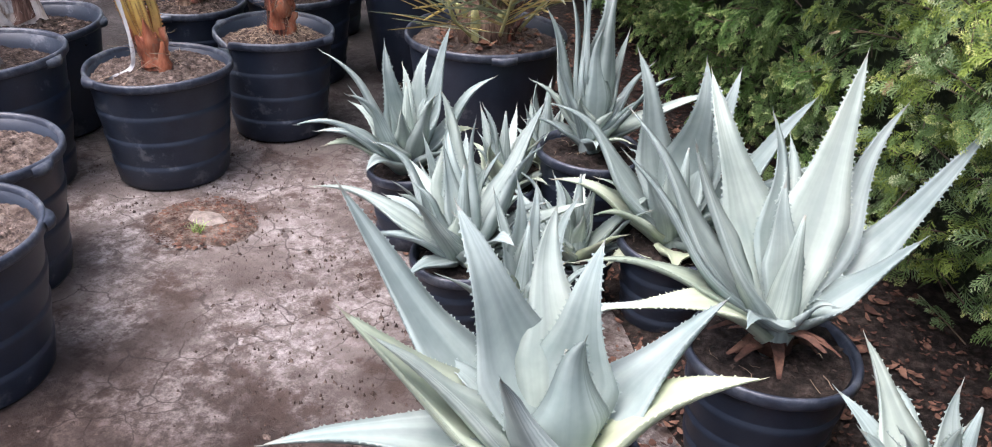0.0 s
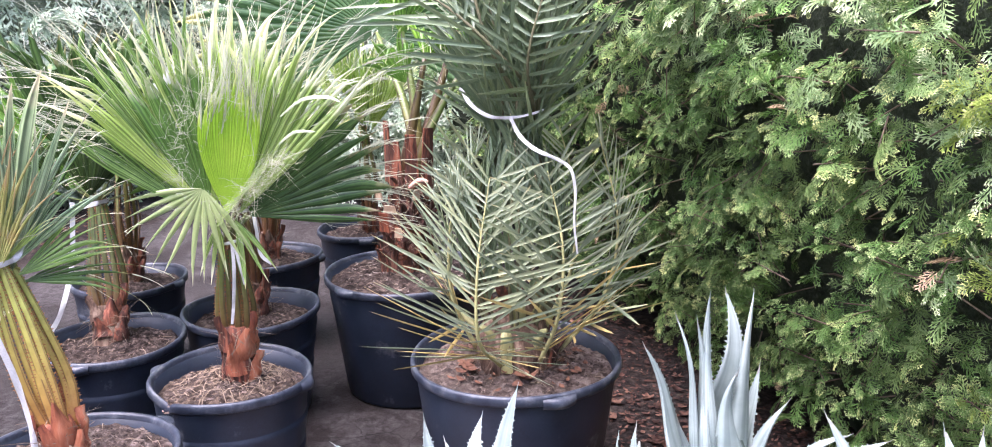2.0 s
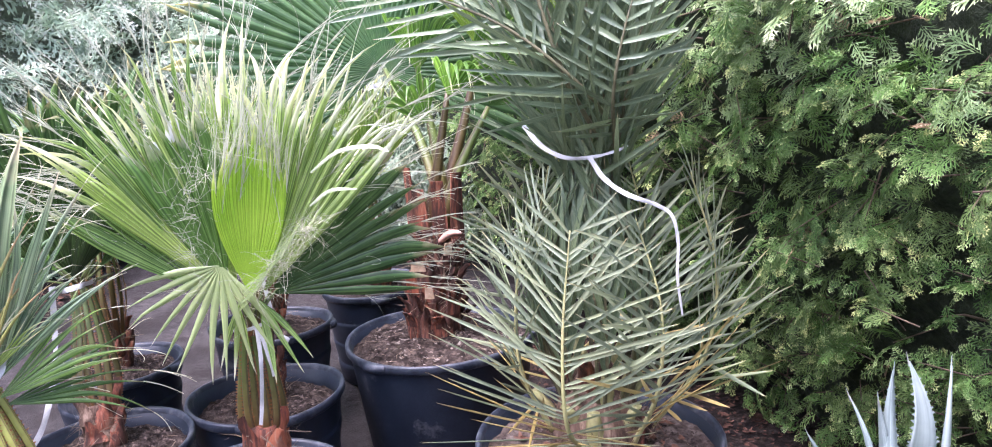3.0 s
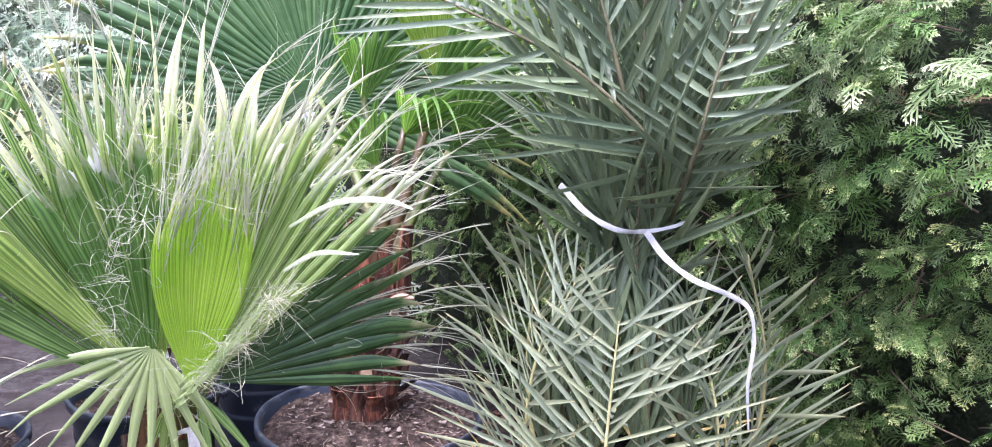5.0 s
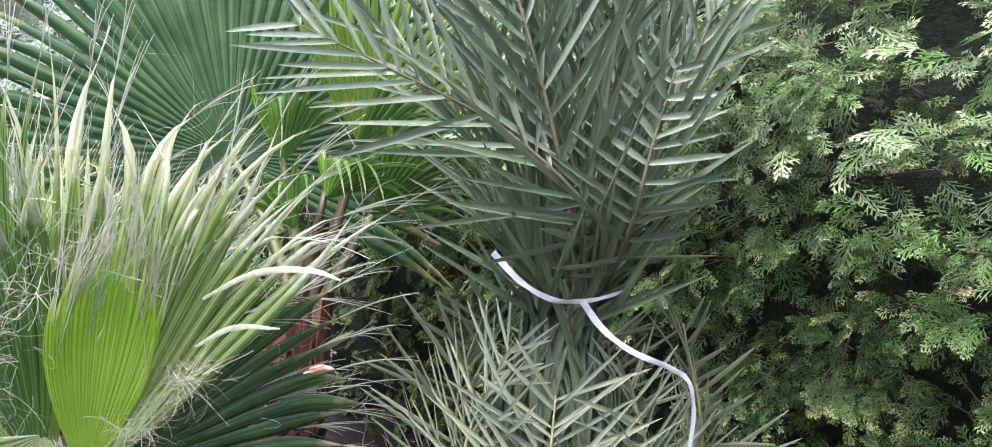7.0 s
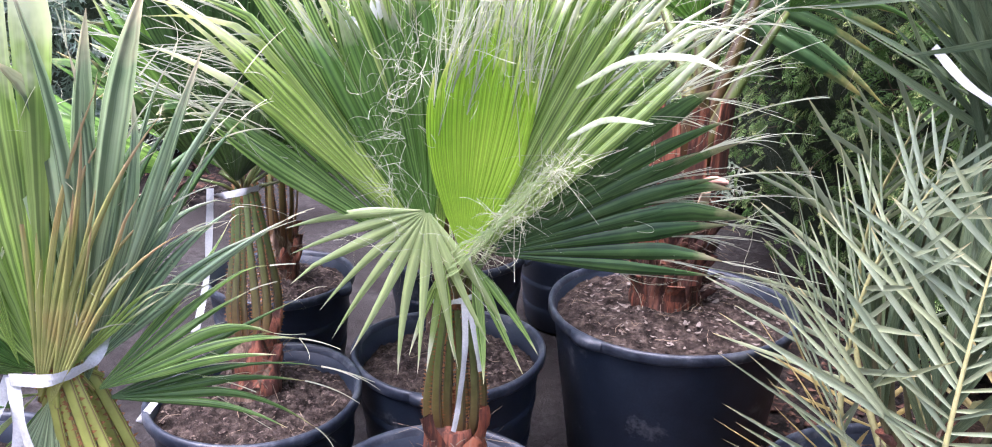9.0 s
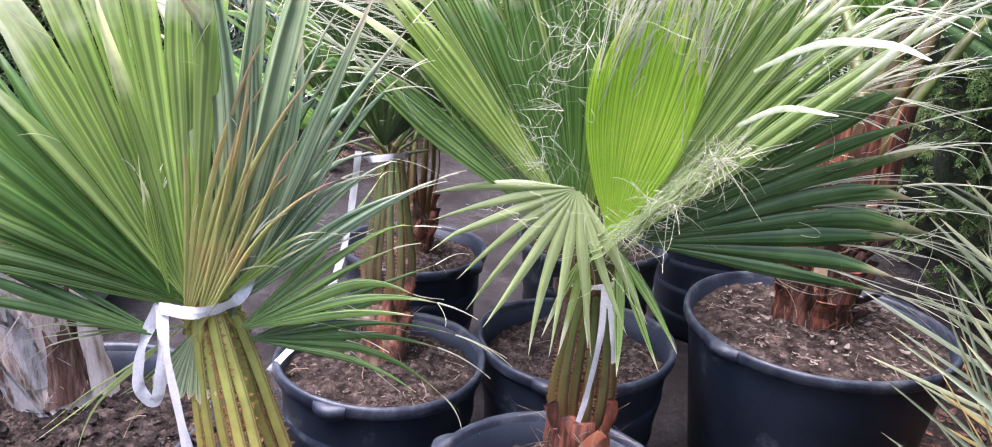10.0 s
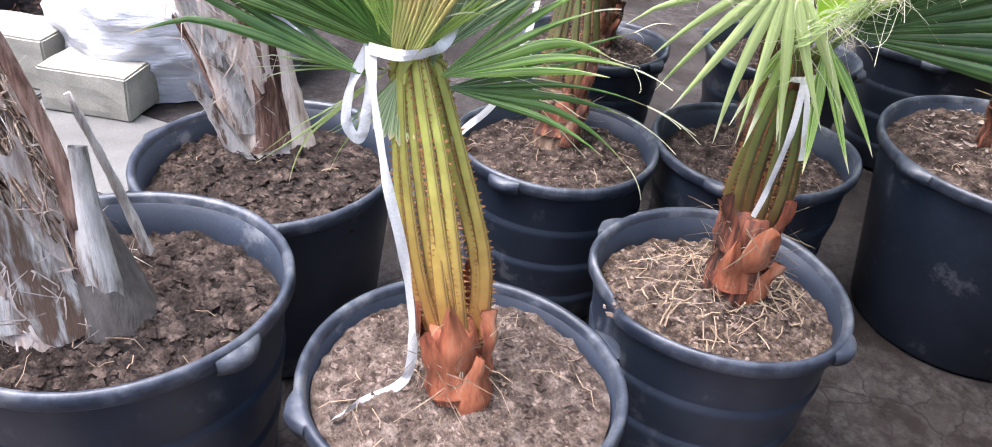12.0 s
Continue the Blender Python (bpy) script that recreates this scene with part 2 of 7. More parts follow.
MAT["cut"] = mottled("cut_stalk_end", [(0.3, (0.45, 0.30, 0.18)), (0.7, (0.62, 0.46, 0.32))], 30, 0.8, 120, 0.001, 0.3)
MAT["pot"] = mottled("black_pot_plastic", [(0.3, (0.010, 0.0155, 0.027)), (0.7, (0.028, 0.038, 0.058))], 5, 0.42, 200, 0.0008, 0.35, None, 0.46, (7.0, 0.59, (0.085, 0.092, 0.105)))
MAT["pot_rim"] = mottled("scuffed_pot_rim", [(0.38, (0.014, 0.019, 0.032)), (0.52, (0.036, 0.044, 0.062)), (0.66, (0.10, 0.108, 0.12))], 20, 0.45, 150, 0.001, 0.4, None, 0.5)
MAT["soil"] = mottled("dry_soil", [(0.36, (0.020, 0.014, 0.011)), (0.5, (0.058, 0.042, 0.034)), (0.66, (0.16, 0.12, 0.098))], 34, 0.95, 140, 0.012, 1.0, None, 0.15)
MAT["soil_pink"] = mottled("pinkish_dry_soil", [(0.36, (0.06, 0.042, 0.033)), (0.5, (0.145, 0.108, 0.086)), (0.64, (0.27, 0.215, 0.18))], 34, 0.95, 170, 0.012, 1.0, None, 0.15)
MAT["soil_straw"] = mottled("fibrous_brown_soil", [(0.36, (0.03, 0.02, 0.015)), (0.5, (0.105, 0.075, 0.055)), (0.64, (0.27, 0.20, 0.145))], 48, 0.95, 170, 0.012, 1.0, None, 0.15)
MAT["soil_dark"] = mottled("moist_soil", [(0.34, (0.010, 0.0075, 0.006)), (0.5, (0.030, 0.022, 0.018)), (0.68, (0.085, 0.064, 0.052))], 38, 0.9, 140, 0.012, 1.0, None, 0.2)
MAT["straw"] = mottled("straw_bits", [(0.3, (0.16, 0.11, 0.07)), (0.7, (0.38, 0.29, 0.20))], 30, 0.8, 90, 0.0005, 0.2)
MAT["crumb"] = mottled("bark_crumbs", [(0.38, (0.03, 0.02, 0.016)), (0.52, (0.085, 0.06, 0.048)), (0.66, (0.25, 0.19, 0.155))], 45, 0.95, 160, 0.002, 0.6)
MAT["chip"] = mottled("grey_wood_chip", [(0.3, (0.12, 0.095, 0.08)), (0.7, (0.32, 0.27, 0.23))], 40, 0.9, 120, 0.001, 0.4)
MAT["litter"] = mottled("fallen_leaves", [(0.3, (0.10, 0.045, 0.028)), (0.7, (0.27, 0.13, 0.075))], 30, 0.85, 120, 0.001, 0.4)
MAT["mulch"] = mottled("broken_mulch", [(0.36, (0.035, 0.018, 0.013)), (0.5, (0.10, 0.048, 0.032)), (0.64, (0.24, 0.13, 0.085))], 16, 0.9, 120, 0.001, 0.5)
MAT["concrete"] = mottled("concrete_block", [(0.3, (0.24, 0.23, 0.19)), (0.7, (0.37, 0.35, 0.30))], 9, 0.92, 160, 0.002, 0.6)
MAT["slab"] = mottled("paving_concrete", [(0.3, (0.085, 0.082, 0.078)), (0.7, (0.14, 0.137, 0.13))], 6, 0.92, 140, 0.002, 0.5)
MAT["white_sack"] = mottled("white_woven_plastic", [(0.3, (0.48, 0.49, 0.52)), (0.7, (0.60, 0.61, 0.64))], 6, 0.5, 22, 0.012, 0.8, (0.5, 0.5, 2.2))
MAT["ribbon"] = mottled("white_fabric_tape", [(0.3, (0.52, 0.52, 0.50)), (0.7, (0.70, 0.70, 0.68))], 12, 0.6, 400, 0.0004, 0.3)
MAT["black_bag"] = mottled("black_film", [(0.3, (0.012, 0.012, 0.014)), (0.7, (0.03, 0.03, 0.034))], 6, 0.35, 90, 0.003, 0.6)
MAT["twig"] = mottled("thin_brown_twig", [(0.3, (0.10, 0.07, 0.05)), (0.7, (0.22, 0.16, 0.11))], 20, 0.85, 90, 0.001, 0.4)
MAT["hedge_inner"] = mottled("hedge_inner_green", [(0.3, (0.12, 0.15, 0.09)), (0.7, (0.25, 0.29, 0.19))], 11, 0.95, 60, 0.03, 1.0)
# dark colour standing in for the shade deep between hedge sprays
MAT["hedge_core"] = mottled("hedge_painted_shade", [(0.3, (0.024, 0.036, 0.020)), (0.7, (0.065, 0.08, 0.045))], 26, 0.95, 60, 0.02, 1.0)


def ground_material():
    m, n, l, b = shader("yard_concrete", 0.85, 0, 0.3)
    base = ramp(n, l, noise_at(n, l, 1.7, 8, 0.62), [(0.32, (0.085, 0.064, 0.054)), (0.47, (0.16, 0.13, 0.115)), (0.64, (0.26, 0.225, 0.205))])
    spots = ramp(n, l, noise_at(n, l, 14, 6, 0.7), [(0.35, (0.55, 0.51, 0.48)), (0.6, (1, 1, 1))])
    col = blend(n, l, 0.6, base, spots, "MULTIPLY")
    pale = ramp(n, l, noise_at(n, l, 24, 10, 0.85), [(0.45, (0, 0, 0)), (0.62, (0.85, 0.85, 0.85))])
    patch = ramp(n, l, noise_at(n, l, 2.6, 4, 0.6), [(0.42, (0, 0, 0)), (0.54, (1, 1, 1))])
    col = blend(n, l, blend(n, l, 1.0, pale, patch, "MULTIPLY"), col, (0.50, 0.455, 0.43))
    dirt = ramp(n, l, noise_at(n, l, 4.5, 9, 0.75), [(0.51, (0, 0, 0)), (0.59, (0.95, 0.95, 0.95))])
    col = blend(n, l, dirt, col, (0.085, 0.058, 0.046))
    crack = n.new("ShaderNodeTexVoronoi")
    crack.feature = "DISTANCE_TO_EDGE"
    crack.inputs["Scale"].default_value = 8.5
    spot = n.new("ShaderNodeTexCoord")
    warp = n.new("ShaderNodeTexNoise")
    warp.inputs["Scale"].default_value, warp.inputs["Detail"].default_value = 9.0, 5
    l.new(spot.outputs["Object"], warp.inputs["Vector"])
    l.new(blend(n, l, 0.10, spot.outputs["Object"], warp.outputs["Color"], "ADD"), crack.inputs["Vector"])
    line = ramp(n, l, crack.outputs["Distance"], [(0.008, (1, 1, 1)), (0.028, (0, 0, 0))])
    some = ramp(n, l, noise_at(n, l, 3.4, 3, 0.5), [(0.44, (0, 0, 0)), (0.56, (0.75, 0.75, 0.75))])
    col = blend(n, l, blend(n, l, 1.0, line, some, "MULTIPLY"), col, (0.06, 0.045, 0.038))
    fleck = ramp(n, l, noise_at(n, l, 85, 4, 0.7), [(0.30, (0.35, 0.30, 0.27)), (0.42, (1, 1, 1)), (0.62, (1, 1, 1)), (0.74, (1.5, 1.45, 1.4))])
    col = blend(n, l, 0.85, col, fleck, "MULTIPLY")
    tc = n.new("ShaderNodeTexCoord")
    sep = n.new("ShaderNodeSeparateXYZ")
    l.new(tc.outputs["Object"], sep.inputs[0])
    patchy = n.new("ShaderNodeMath")
    patchy.operation = "MULTIPLY_ADD"
    patchy.inputs[1].default_value, patchy.inputs[2].default_value = 1.1, -0.55
    l.new(noise_at(n, l, 2.6, 5, 0.6), patchy.inputs[0])
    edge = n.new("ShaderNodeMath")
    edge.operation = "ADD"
    l.new(patchy.outputs[0], edge.inputs[0])
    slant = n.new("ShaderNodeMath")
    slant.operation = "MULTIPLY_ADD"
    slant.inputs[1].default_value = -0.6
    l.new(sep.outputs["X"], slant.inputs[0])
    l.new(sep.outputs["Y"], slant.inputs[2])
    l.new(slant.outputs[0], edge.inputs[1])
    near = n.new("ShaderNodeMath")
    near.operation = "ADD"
    l.new(patchy.outputs[0], near.inputs[0])
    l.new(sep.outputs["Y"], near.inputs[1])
    # rear yard darkened by position: the shade among the back pots painted in
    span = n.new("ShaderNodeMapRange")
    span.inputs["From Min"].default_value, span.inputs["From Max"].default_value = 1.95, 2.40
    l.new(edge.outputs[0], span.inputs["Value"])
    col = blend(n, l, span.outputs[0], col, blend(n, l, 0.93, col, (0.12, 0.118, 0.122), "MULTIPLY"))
    l.new(col, b.inputs["Base Color"])
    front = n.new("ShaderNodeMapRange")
    # far hedges also get a lighter inner sheet, matching their painted haze
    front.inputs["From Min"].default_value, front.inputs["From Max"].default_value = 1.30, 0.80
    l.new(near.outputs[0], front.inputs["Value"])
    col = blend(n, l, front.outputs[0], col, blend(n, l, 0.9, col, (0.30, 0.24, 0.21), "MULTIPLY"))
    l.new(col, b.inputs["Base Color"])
    wet = ramp(n, l, noise_at(n, l, 1.3, 4, 0.5), [(0.35, (0.55, 0.55, 0.55)), (0.6, (0.92, 0.92, 0.92))])
    l.new(wet, b.inputs["Roughness"])
    bump(n, l, b, noise_at(n, l, 38, 9, 0.8), 1.0, 0.016)
    return m


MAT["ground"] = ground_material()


# ---------------------------------------------------------------- mesh tools
class Mesh:
    """Gathers vertices, faces and one uv per vertex."""

    def __init__(self):
        self.v, self.f, self.uv = [], [], []

    def grid(self, rows, uvs=None, wrap=False):
        o, nc = len(self.v), len(rows[0])
        for i, r in enumerate(rows):
            for j, p in enumerate(r):
                self.v.append(tuple(p))
                self.uv.append(uvs[i][j] if uvs else (j / max(1, nc - 1), i / max(1, len(rows) - 1)))
        for i in range(len(rows) - 1):
            for j in range(nc if wrap else nc - 1):
                a, b = o + i * nc + j, o + i * nc + (j + 1) % nc
                self.f.append((a, b, b + nc, a + nc))
        return o

    def tri(self, pts, uv=(0.5, 0.5)):
        o = len(self.v)
        self.v += [tuple(p) for p in pts]
        self.uv += [uv] * len(pts)
        self.f.append(tuple(range(o, o + len(pts))))

    def tube(self, pts, radii, seg=6, cap=True, u=None):
        pts = [Vector(p) for p in pts]
        rows, side = [], None
        for i, p in enumerate(pts):
            d = (pts[min(i + 1, len(pts) - 1)] - pts[max(i - 1, 0)]).normalized()
            if side is None:
                side = d.cross(Vector((0.3, 0.2, 1)) if abs(d.z) < 0.9 else Vector((1, 0.1, 0)))
            side = (side - d * side.dot(d)).normalized()
            up = d.cross(side)
            r = radii[i] if isinstance(radii, (list, tuple)) else radii
            rows.append([p + (side * math.cos(a) + up * math.sin(a)) * r for a in [2 * math.pi * k / seg for k in range(seg)]])
        o = self.grid(rows, [[(k / seg if u is None else u, i / (len(pts) - 1)) for k in range(seg)] for i in range(len(pts))], True)
        if cap:
            self.f.append(tuple(range(o + seg - 1, o - 1, -1)))
            e = o + (len(pts) - 1) * seg
            self.f.append(tuple(range(e, e + seg)))


def linked(name, mesh, mat, parent=None, label="", smooth=True):
    """Links a gathered mesh as one object under a thing."""
    me = bpy.data.meshes.new(name)
    me.from_pydata(mesh.v, [], mesh.f)
    lay = me.uv_layers.new(name="UVMap")
    idx = np.empty(len(me.loops), dtype=np.int32)
    me.loops.foreach_get("vertex_index", idx)
    lay.data.foreach_set("uv", np.array(mesh.uv, dtype=np.float32)[idx].ravel())
    if smooth:
        me.polygons.foreach_set("use_smooth", np.ones(len(me.polygons), dtype=bool))
    me.materials.append(MAT[mat])
    me.update()
    ob = new(name, me)
    if parent:
        ob.parent = parent
    if label:
        ob["label"] = label
    return ob


def bulk(name, v, f, uv, mat, parent=None, label="", kind="stuff"):
    """A large mesh of triangles from arrays."""
    me = bpy.data.meshes.new(name)
    nf = len(f)
    me.vertices.add(len(v))
    me.vertices.foreach_set("co", np.asarray(v, dtype=np.float32).ravel())
    me.loops.add(nf * 3)
    me.loops.foreach_set("vertex_index", np.asarray(f, dtype=np.int32).ravel())
    me.polygons.add(nf)
    me.polygons.foreach_set("loop_start", np.arange(0, nf * 3, 3, dtype=np.int32))
    lay = me.uv_layers.new(name="UVMap")
    lay.data.foreach_set("uv", np.asarray(uv, dtype=np.float32)[np.asarray(f).ravel()].ravel())
    me.materials.append(MAT[mat])
    me.update(calc_edges=True)
    me.validate()
    ob = new(name, me)
    if parent:
        ob.parent = parent
    return tagged(ob, label, kind=kind)


def thing(name, label, category, x=0, y=0, z=0, group=""):
    ob = new(name)
    ob.location = (x, y, z)
    return tagged(ob, label, category, group)


def curve_points(ctrl, n):
    """Smooth points through control points."""
    c = [Vector(p) for p in ctrl]
    c = [c[0] * 2 - c[1]] + c + [c[-1] * 2 - c[-2]]
    out = []
    for k in range(n):
        t = k / (n - 1) * (len(c) - 3)
        i = min(int(t), len(c) - 4)
        u = t - i
        p0, p1, p2, p3 = c[i:i + 4]
        out.append(0.5 * (2 * p1 + (p2 - p0) * u + (2 * p0 - 5 * p1 + 4 * p2 - p3) * u * u + (3 * p1 - p0 - 3 * p2 + p3) * u ** 3))
    return out


def scatter_chips(rnd, centre, count, size, reach, height):
    """Small flat chips and clods lying on a round surface of a thing; height gives z."""
    m = Mesh()
    for _ in range(count):
        a, r = rnd.uniform(0, 6.283), reach * math.sqrt(rnd.random())
        x, y = centre[0] + r * math.cos(a), centre[1] + r * math.sin(a)
        z, s = height(x, y), size * (rnd.uniform(0.4, 1.2) if rnd.random() < 0.85 else rnd.uniform(1.4, 2.6))
        b, lift = rnd.uniform(0, 6.283), s * rnd.uniform(0.2, 0.6)
        pts = [(x + s * rnd.uniform(0.6, 1.2) * math.cos(b + k * 1.571), y + s * rnd.uniform(0.4, 1.0) * math.sin(b + k * 1.571), z + rnd.uniform(-0.2, 0.2) * s) for k in range(4)]
        top = (x, y, z + lift)
        for k in range(4):
            m.tri((pts[k], pts[(k + 1) % 4], top), (rnd.random(), 0.3))
    return m


def scatter_straws(rnd, count, length, width, reach, height, centre=(0, 0)):
    m = Mesh()
    for _ in range(int(count * 0.45) + 3):
        a, r = rnd.uniform(0, 6.283), reach * math.sqrt(rnd.random())
        x, y = centre[0] + r * math.cos(a), centre[1] + r * math.sin(a)
        b, ln, bend = rnd.uniform(0, 6.283), length * rnd.uniform(0.4, 1.4), rnd.uniform(-0.35, 0.35)
        rows, w = [], width * rnd.uniform(0.5, 1.3)
        for k in range(4):
            s = (k / 3 - 0.5) * ln
            px, py = x + s * math.cos(b) - bend * s * s / ln * math.sin(b) * 2, y + s * math.sin(b) + bend * s * s / ln * math.cos(b) * 2
            pz = height(px, py) + 0.002 + rnd.uniform(0, 0.008)
            rows.append([(px - w * math.sin(b), py + w * math.cos(b), pz), (px, py, pz + w), (px + w * math.sin(b), py - w * math.cos(b), pz)])
        m.grid(rows)
    return m


# ---------------------------------------------------------------- ground
def build_ground():
    m = Mesh()
    fine = [(-3.2 + 0.08 * i) for i in range(81)]
    xs = [-60, -30, -15, -8, -5] + fine + [5, 8, 15, 30, 60]
    ys = [-60, -30, -12, -5, -2] + [-0.6 + 0.08 * i for i in range(66)] + [6, 8, 14, 30, 60]
    def z(x, y):
        near = max(0.0, 1 - max(abs(x) / 6, abs(y - 2) / 6))
        return near * (0.012 * noise.noise((x * 1.3, y * 1.3, 0)) + 0.005 * noise.noise((x * 5, y * 5, 3)))
    m.grid([[(x, y, z(x, y) - 0.006) for x in xs] for y in ys])
    tagged(linked("ground", m, "ground"), "dirty grey concrete yard with moist brown stains, rear painted dark for shade", "ground", kind="structure")


build_ground()


# ---------------------------------------------------------------- pots
def pot(x, y, R, h, seed, fill=0.045, soil="soil", oval=0.015, dent=None, tilt=(0, 0), label="", heap=0.02, straws=40, lugs=2, taper=0.80, chips=1500, ribs=True, lug_at=None):
    """A black nursery pot with its soil. dent: (angle, depth, drop)."""
    rnd = random.Random(seed)
    big = "large " if R > 0.26 else ("small " if R < 0.17 else "")
    root = thing("plant_pot", label or f"{big}black plastic nursery pot filled with brown soil", "pot", x, y, 0.0, "nursery pots")
    root.rotation_euler = (radians(tilt[0]), radians(tilt[1]), 0)
    ph = rnd.uniform(0, 6.28)
    SEG = 72

    def ring(r, z, k):
        a = 2 * math.pi * k / SEG
        f = 1 + oval * math.cos(2 * (a - ph)) + 0.006 * math.sin(3 * a + seed)
        zz = z
        if dent:
            d = (a - dent[0] + math.pi) % (2 * math.pi) - math.pi
            g = math.exp(-(d / 0.28) ** 2) * (z / h) ** 3
            f -= dent[1] * g
            zz -= dent[2] * g
        zz += 0.004 * math.sin(2 * a + seed * 1.7) * (z / h)
        return (r * f * math.cos(a), r * f * math.sin(a), zz)

    def lathe(prof):
        m = Mesh()
        m.grid([[ring(r, z, k) for k in range(SEG)] for r, z in prof], [[(k / SEG, z / h) for k in range(SEG)] for r, z in prof], True)
        return m

    def wall(t):
        return R * (taper + (1 - taper) * t)
    prof = [(R * taper * 0.3, 0.012), (R * taper - 0.02, 0.006), (R * taper - 0.004, 0.0), (R * taper, 0.006)]
    for i, t in enumerate((0.22, 0.46, 0.70) if ribs else ()):
        prof += [(wall(t) + 0.0006, t * h - 0.016), (wall(t) + 0.0022, t * h - 0.003), (wall(t) - 0.0018, t * h + 0.001), (wall(t) - 0.0016, t * h + 0.005), (wall(t), t * h + 0.014)]
    prof += [(wall(0.93) - 0.002, 0.93 * h), (wall(0.99) - 0.002, h - 0.012)]
    prof += [(wall(0.97) - 0.008, h - 0.014), (wall(0.8) - 0.007, 0.8 * h), (wall(0.6) - 0.006, 0.6 * h)]
    linked("pot_body", lathe(prof), "pot", root)
    rim = [(wall(0.93) + 0.001, h - 0.028), (R + 0.005, h - 0.026), (R + 0.008, h - 0.022), (R + 0.008, h - 0.006), (R + 0.005, h + 0.001), (R - 0.001, h + 0.001), (R - 0.006, h - 0.004), (R - 0.009, h - 0.016)]
    linked("rim", lathe(rim), "pot_rim", root, "scuffed rolled pot rim")
    for i in range(lugs):
        a0 = (ph + 0.4 if lug_at is None else lug_at) + i * math.pi
        m = Mesh()
        rows = []
        for k in range(9):
            a = a0 + (k / 8 - 0.5) * 0.30
            out = 0.014 * math.sin(math.pi * k / 8) + 0.009
            c, s = math.cos(a), math.sin(a)
            f = 1 + oval * math.cos(2 * (a - ph))
            rr = R * f
            rows.append([((rr + 0.006) * c, (rr + 0.006) * s, h - 0.03), ((rr + out) * c, (rr + out) * s, h - 0.028), ((rr + out + 0.003) * c, (rr + out + 0.003) * s, h - 0.016), ((rr + out) * c, (rr + out) * s, h - 0.004), ((rr + 0.004) * c, (rr + 0.004) * s, h - 0.002)])
        m.grid(rows)
        linked("lifting_lug", m, "pot_rim", root)
    # soil
    rs, zs = wall(0.9) - 0.009, h - fill
    def soil_z(px, py):
        r = math.hypot(px, py) / rs
        return zs + heap * (1 - r * r) + 0.014 * noise.noise((px * 12 + seed, py * 12, 1)) + 0.011 * noise.noise((px * 40 + seed, py * 40, 2)) + 0.008 * abs(noise.noise((px * 95 + seed, py * 95, 4)))
    m = Mesh()
    SS, RR = (150, 46) if R > 0.17 else (60, 16)
    rows = [[(0, 0, soil_z(0, 0))] * SS]
    for i in range(1, RR + 1):
        r = rs * i / RR
        row = []
        for k in range(SS):
            a = 2 * math.pi * k / SS
            f = 1 + oval * math.cos(2 * (a - ph)) + 0.006 * math.sin(3 * a + seed)
            if dent:
                d = (a - dent[0] + math.pi) % (2 * math.pi) - math.pi
                f -= dent[1] * math.exp(-(d / 0.28) ** 2) * (zs / h) ** 3
            px, py = r * f * math.cos(a), r * f * math.sin(a)
            row.append((px, py, soil_z(px, py)))
        rows.append(row)
    m.grid(rows, None, True)
    linked("soil", m, soil, root, "crumbly dark soil" if soil == "soil_dark" else "dry brown soil")
    if chips:
        ob = linked("crumb_layer", scatter_chips(rnd, (0, 0), chips, 0.0085 if soil == "soil_dark" else 0.0046, rs * 0.95, soil_z), "soil" if soil == "soil_dark" else "crumb", root, smooth=False)
        tagged(ob, kind="stuff")
    if straws:
        ob = linked("straw_litter", scatter_straws(rnd, straws, 0.045 if straws > 200 else 0.04, 0.0011 if straws > 200 else 0.0008, rs * (0.74 if dent else 0.9), soil_z), "straw", root, "pale dry root and straw bits")
        tagged(ob, kind="stuff")
    return soil_z


POTS = {}
for key, args in dict(
    A=dict(x=-0.348, y=1.817, R=0.22, h=0.38, seed=1, heap=0.03, fill=0.032, straws=50, soil="soil_pink", chips=2600),
    B=dict(x=-0.28, y=2.31, R=0.215, h=0.385, seed=2, dent=(4.2, 0.22, 0.045), heap=0.045, fill=0.06, straws=300, soil="soil_straw", chips=2400),
    C=dict(x=-0.815, y=2.445, R=0.217, h=0.38, seed=3, straws=40),
    D=dict(x=-0.56, y=2.825, R=0.225, h=0.38, seed=4, fill=0.06, straws=30),
    E=dict(x=-0.13, y=3.20, R=0.30, h=0.445, seed=5, heap=0.03, fill=0.03, straws=90, ribs=False),
    F=dict(x=0.475, y=2.545, R=0.285, h=0.44, seed=6, heap=0.03, fill=0.05, straws=60, ribs=False, soil="soil_pink"),
    G=dict(x=-1.03, y=1.88, R=0.25, h=0.40, seed=7, soil="soil_dark", fill=0.06, straws=16, oval=0.04, ribs=False, lug_at=0.655, chips=2600),
    H=dict(x=-0.73, y=1.49, R=0.235, h=0.445, seed=8, soil="soil_dark", fill=0.07, straws=30, lug_at=0.3, chips=2600),
    I=dict(x=-0.27, y=1.09, R=0.225, h=0.38, seed=9, straws=40, soil="soil_pink"),
    J=dict(x=0.03, y=0.78, R=0.225, h=0.38, seed=10, straws=40, soil="soil_pink"),
    L=dict(x=-1.25, y=3.02, R=0.21, h=0.37, seed=11, straws=30),
    N=dict(x=-0.90, y=3.45, R=0.22, h=0.38, seed=12, straws=30),
    M=dict(x=-0.68, y=3.95, R=0.23, h=0.40, seed=13, straws=30),
).items():
    POTS[key] = pot(**args)


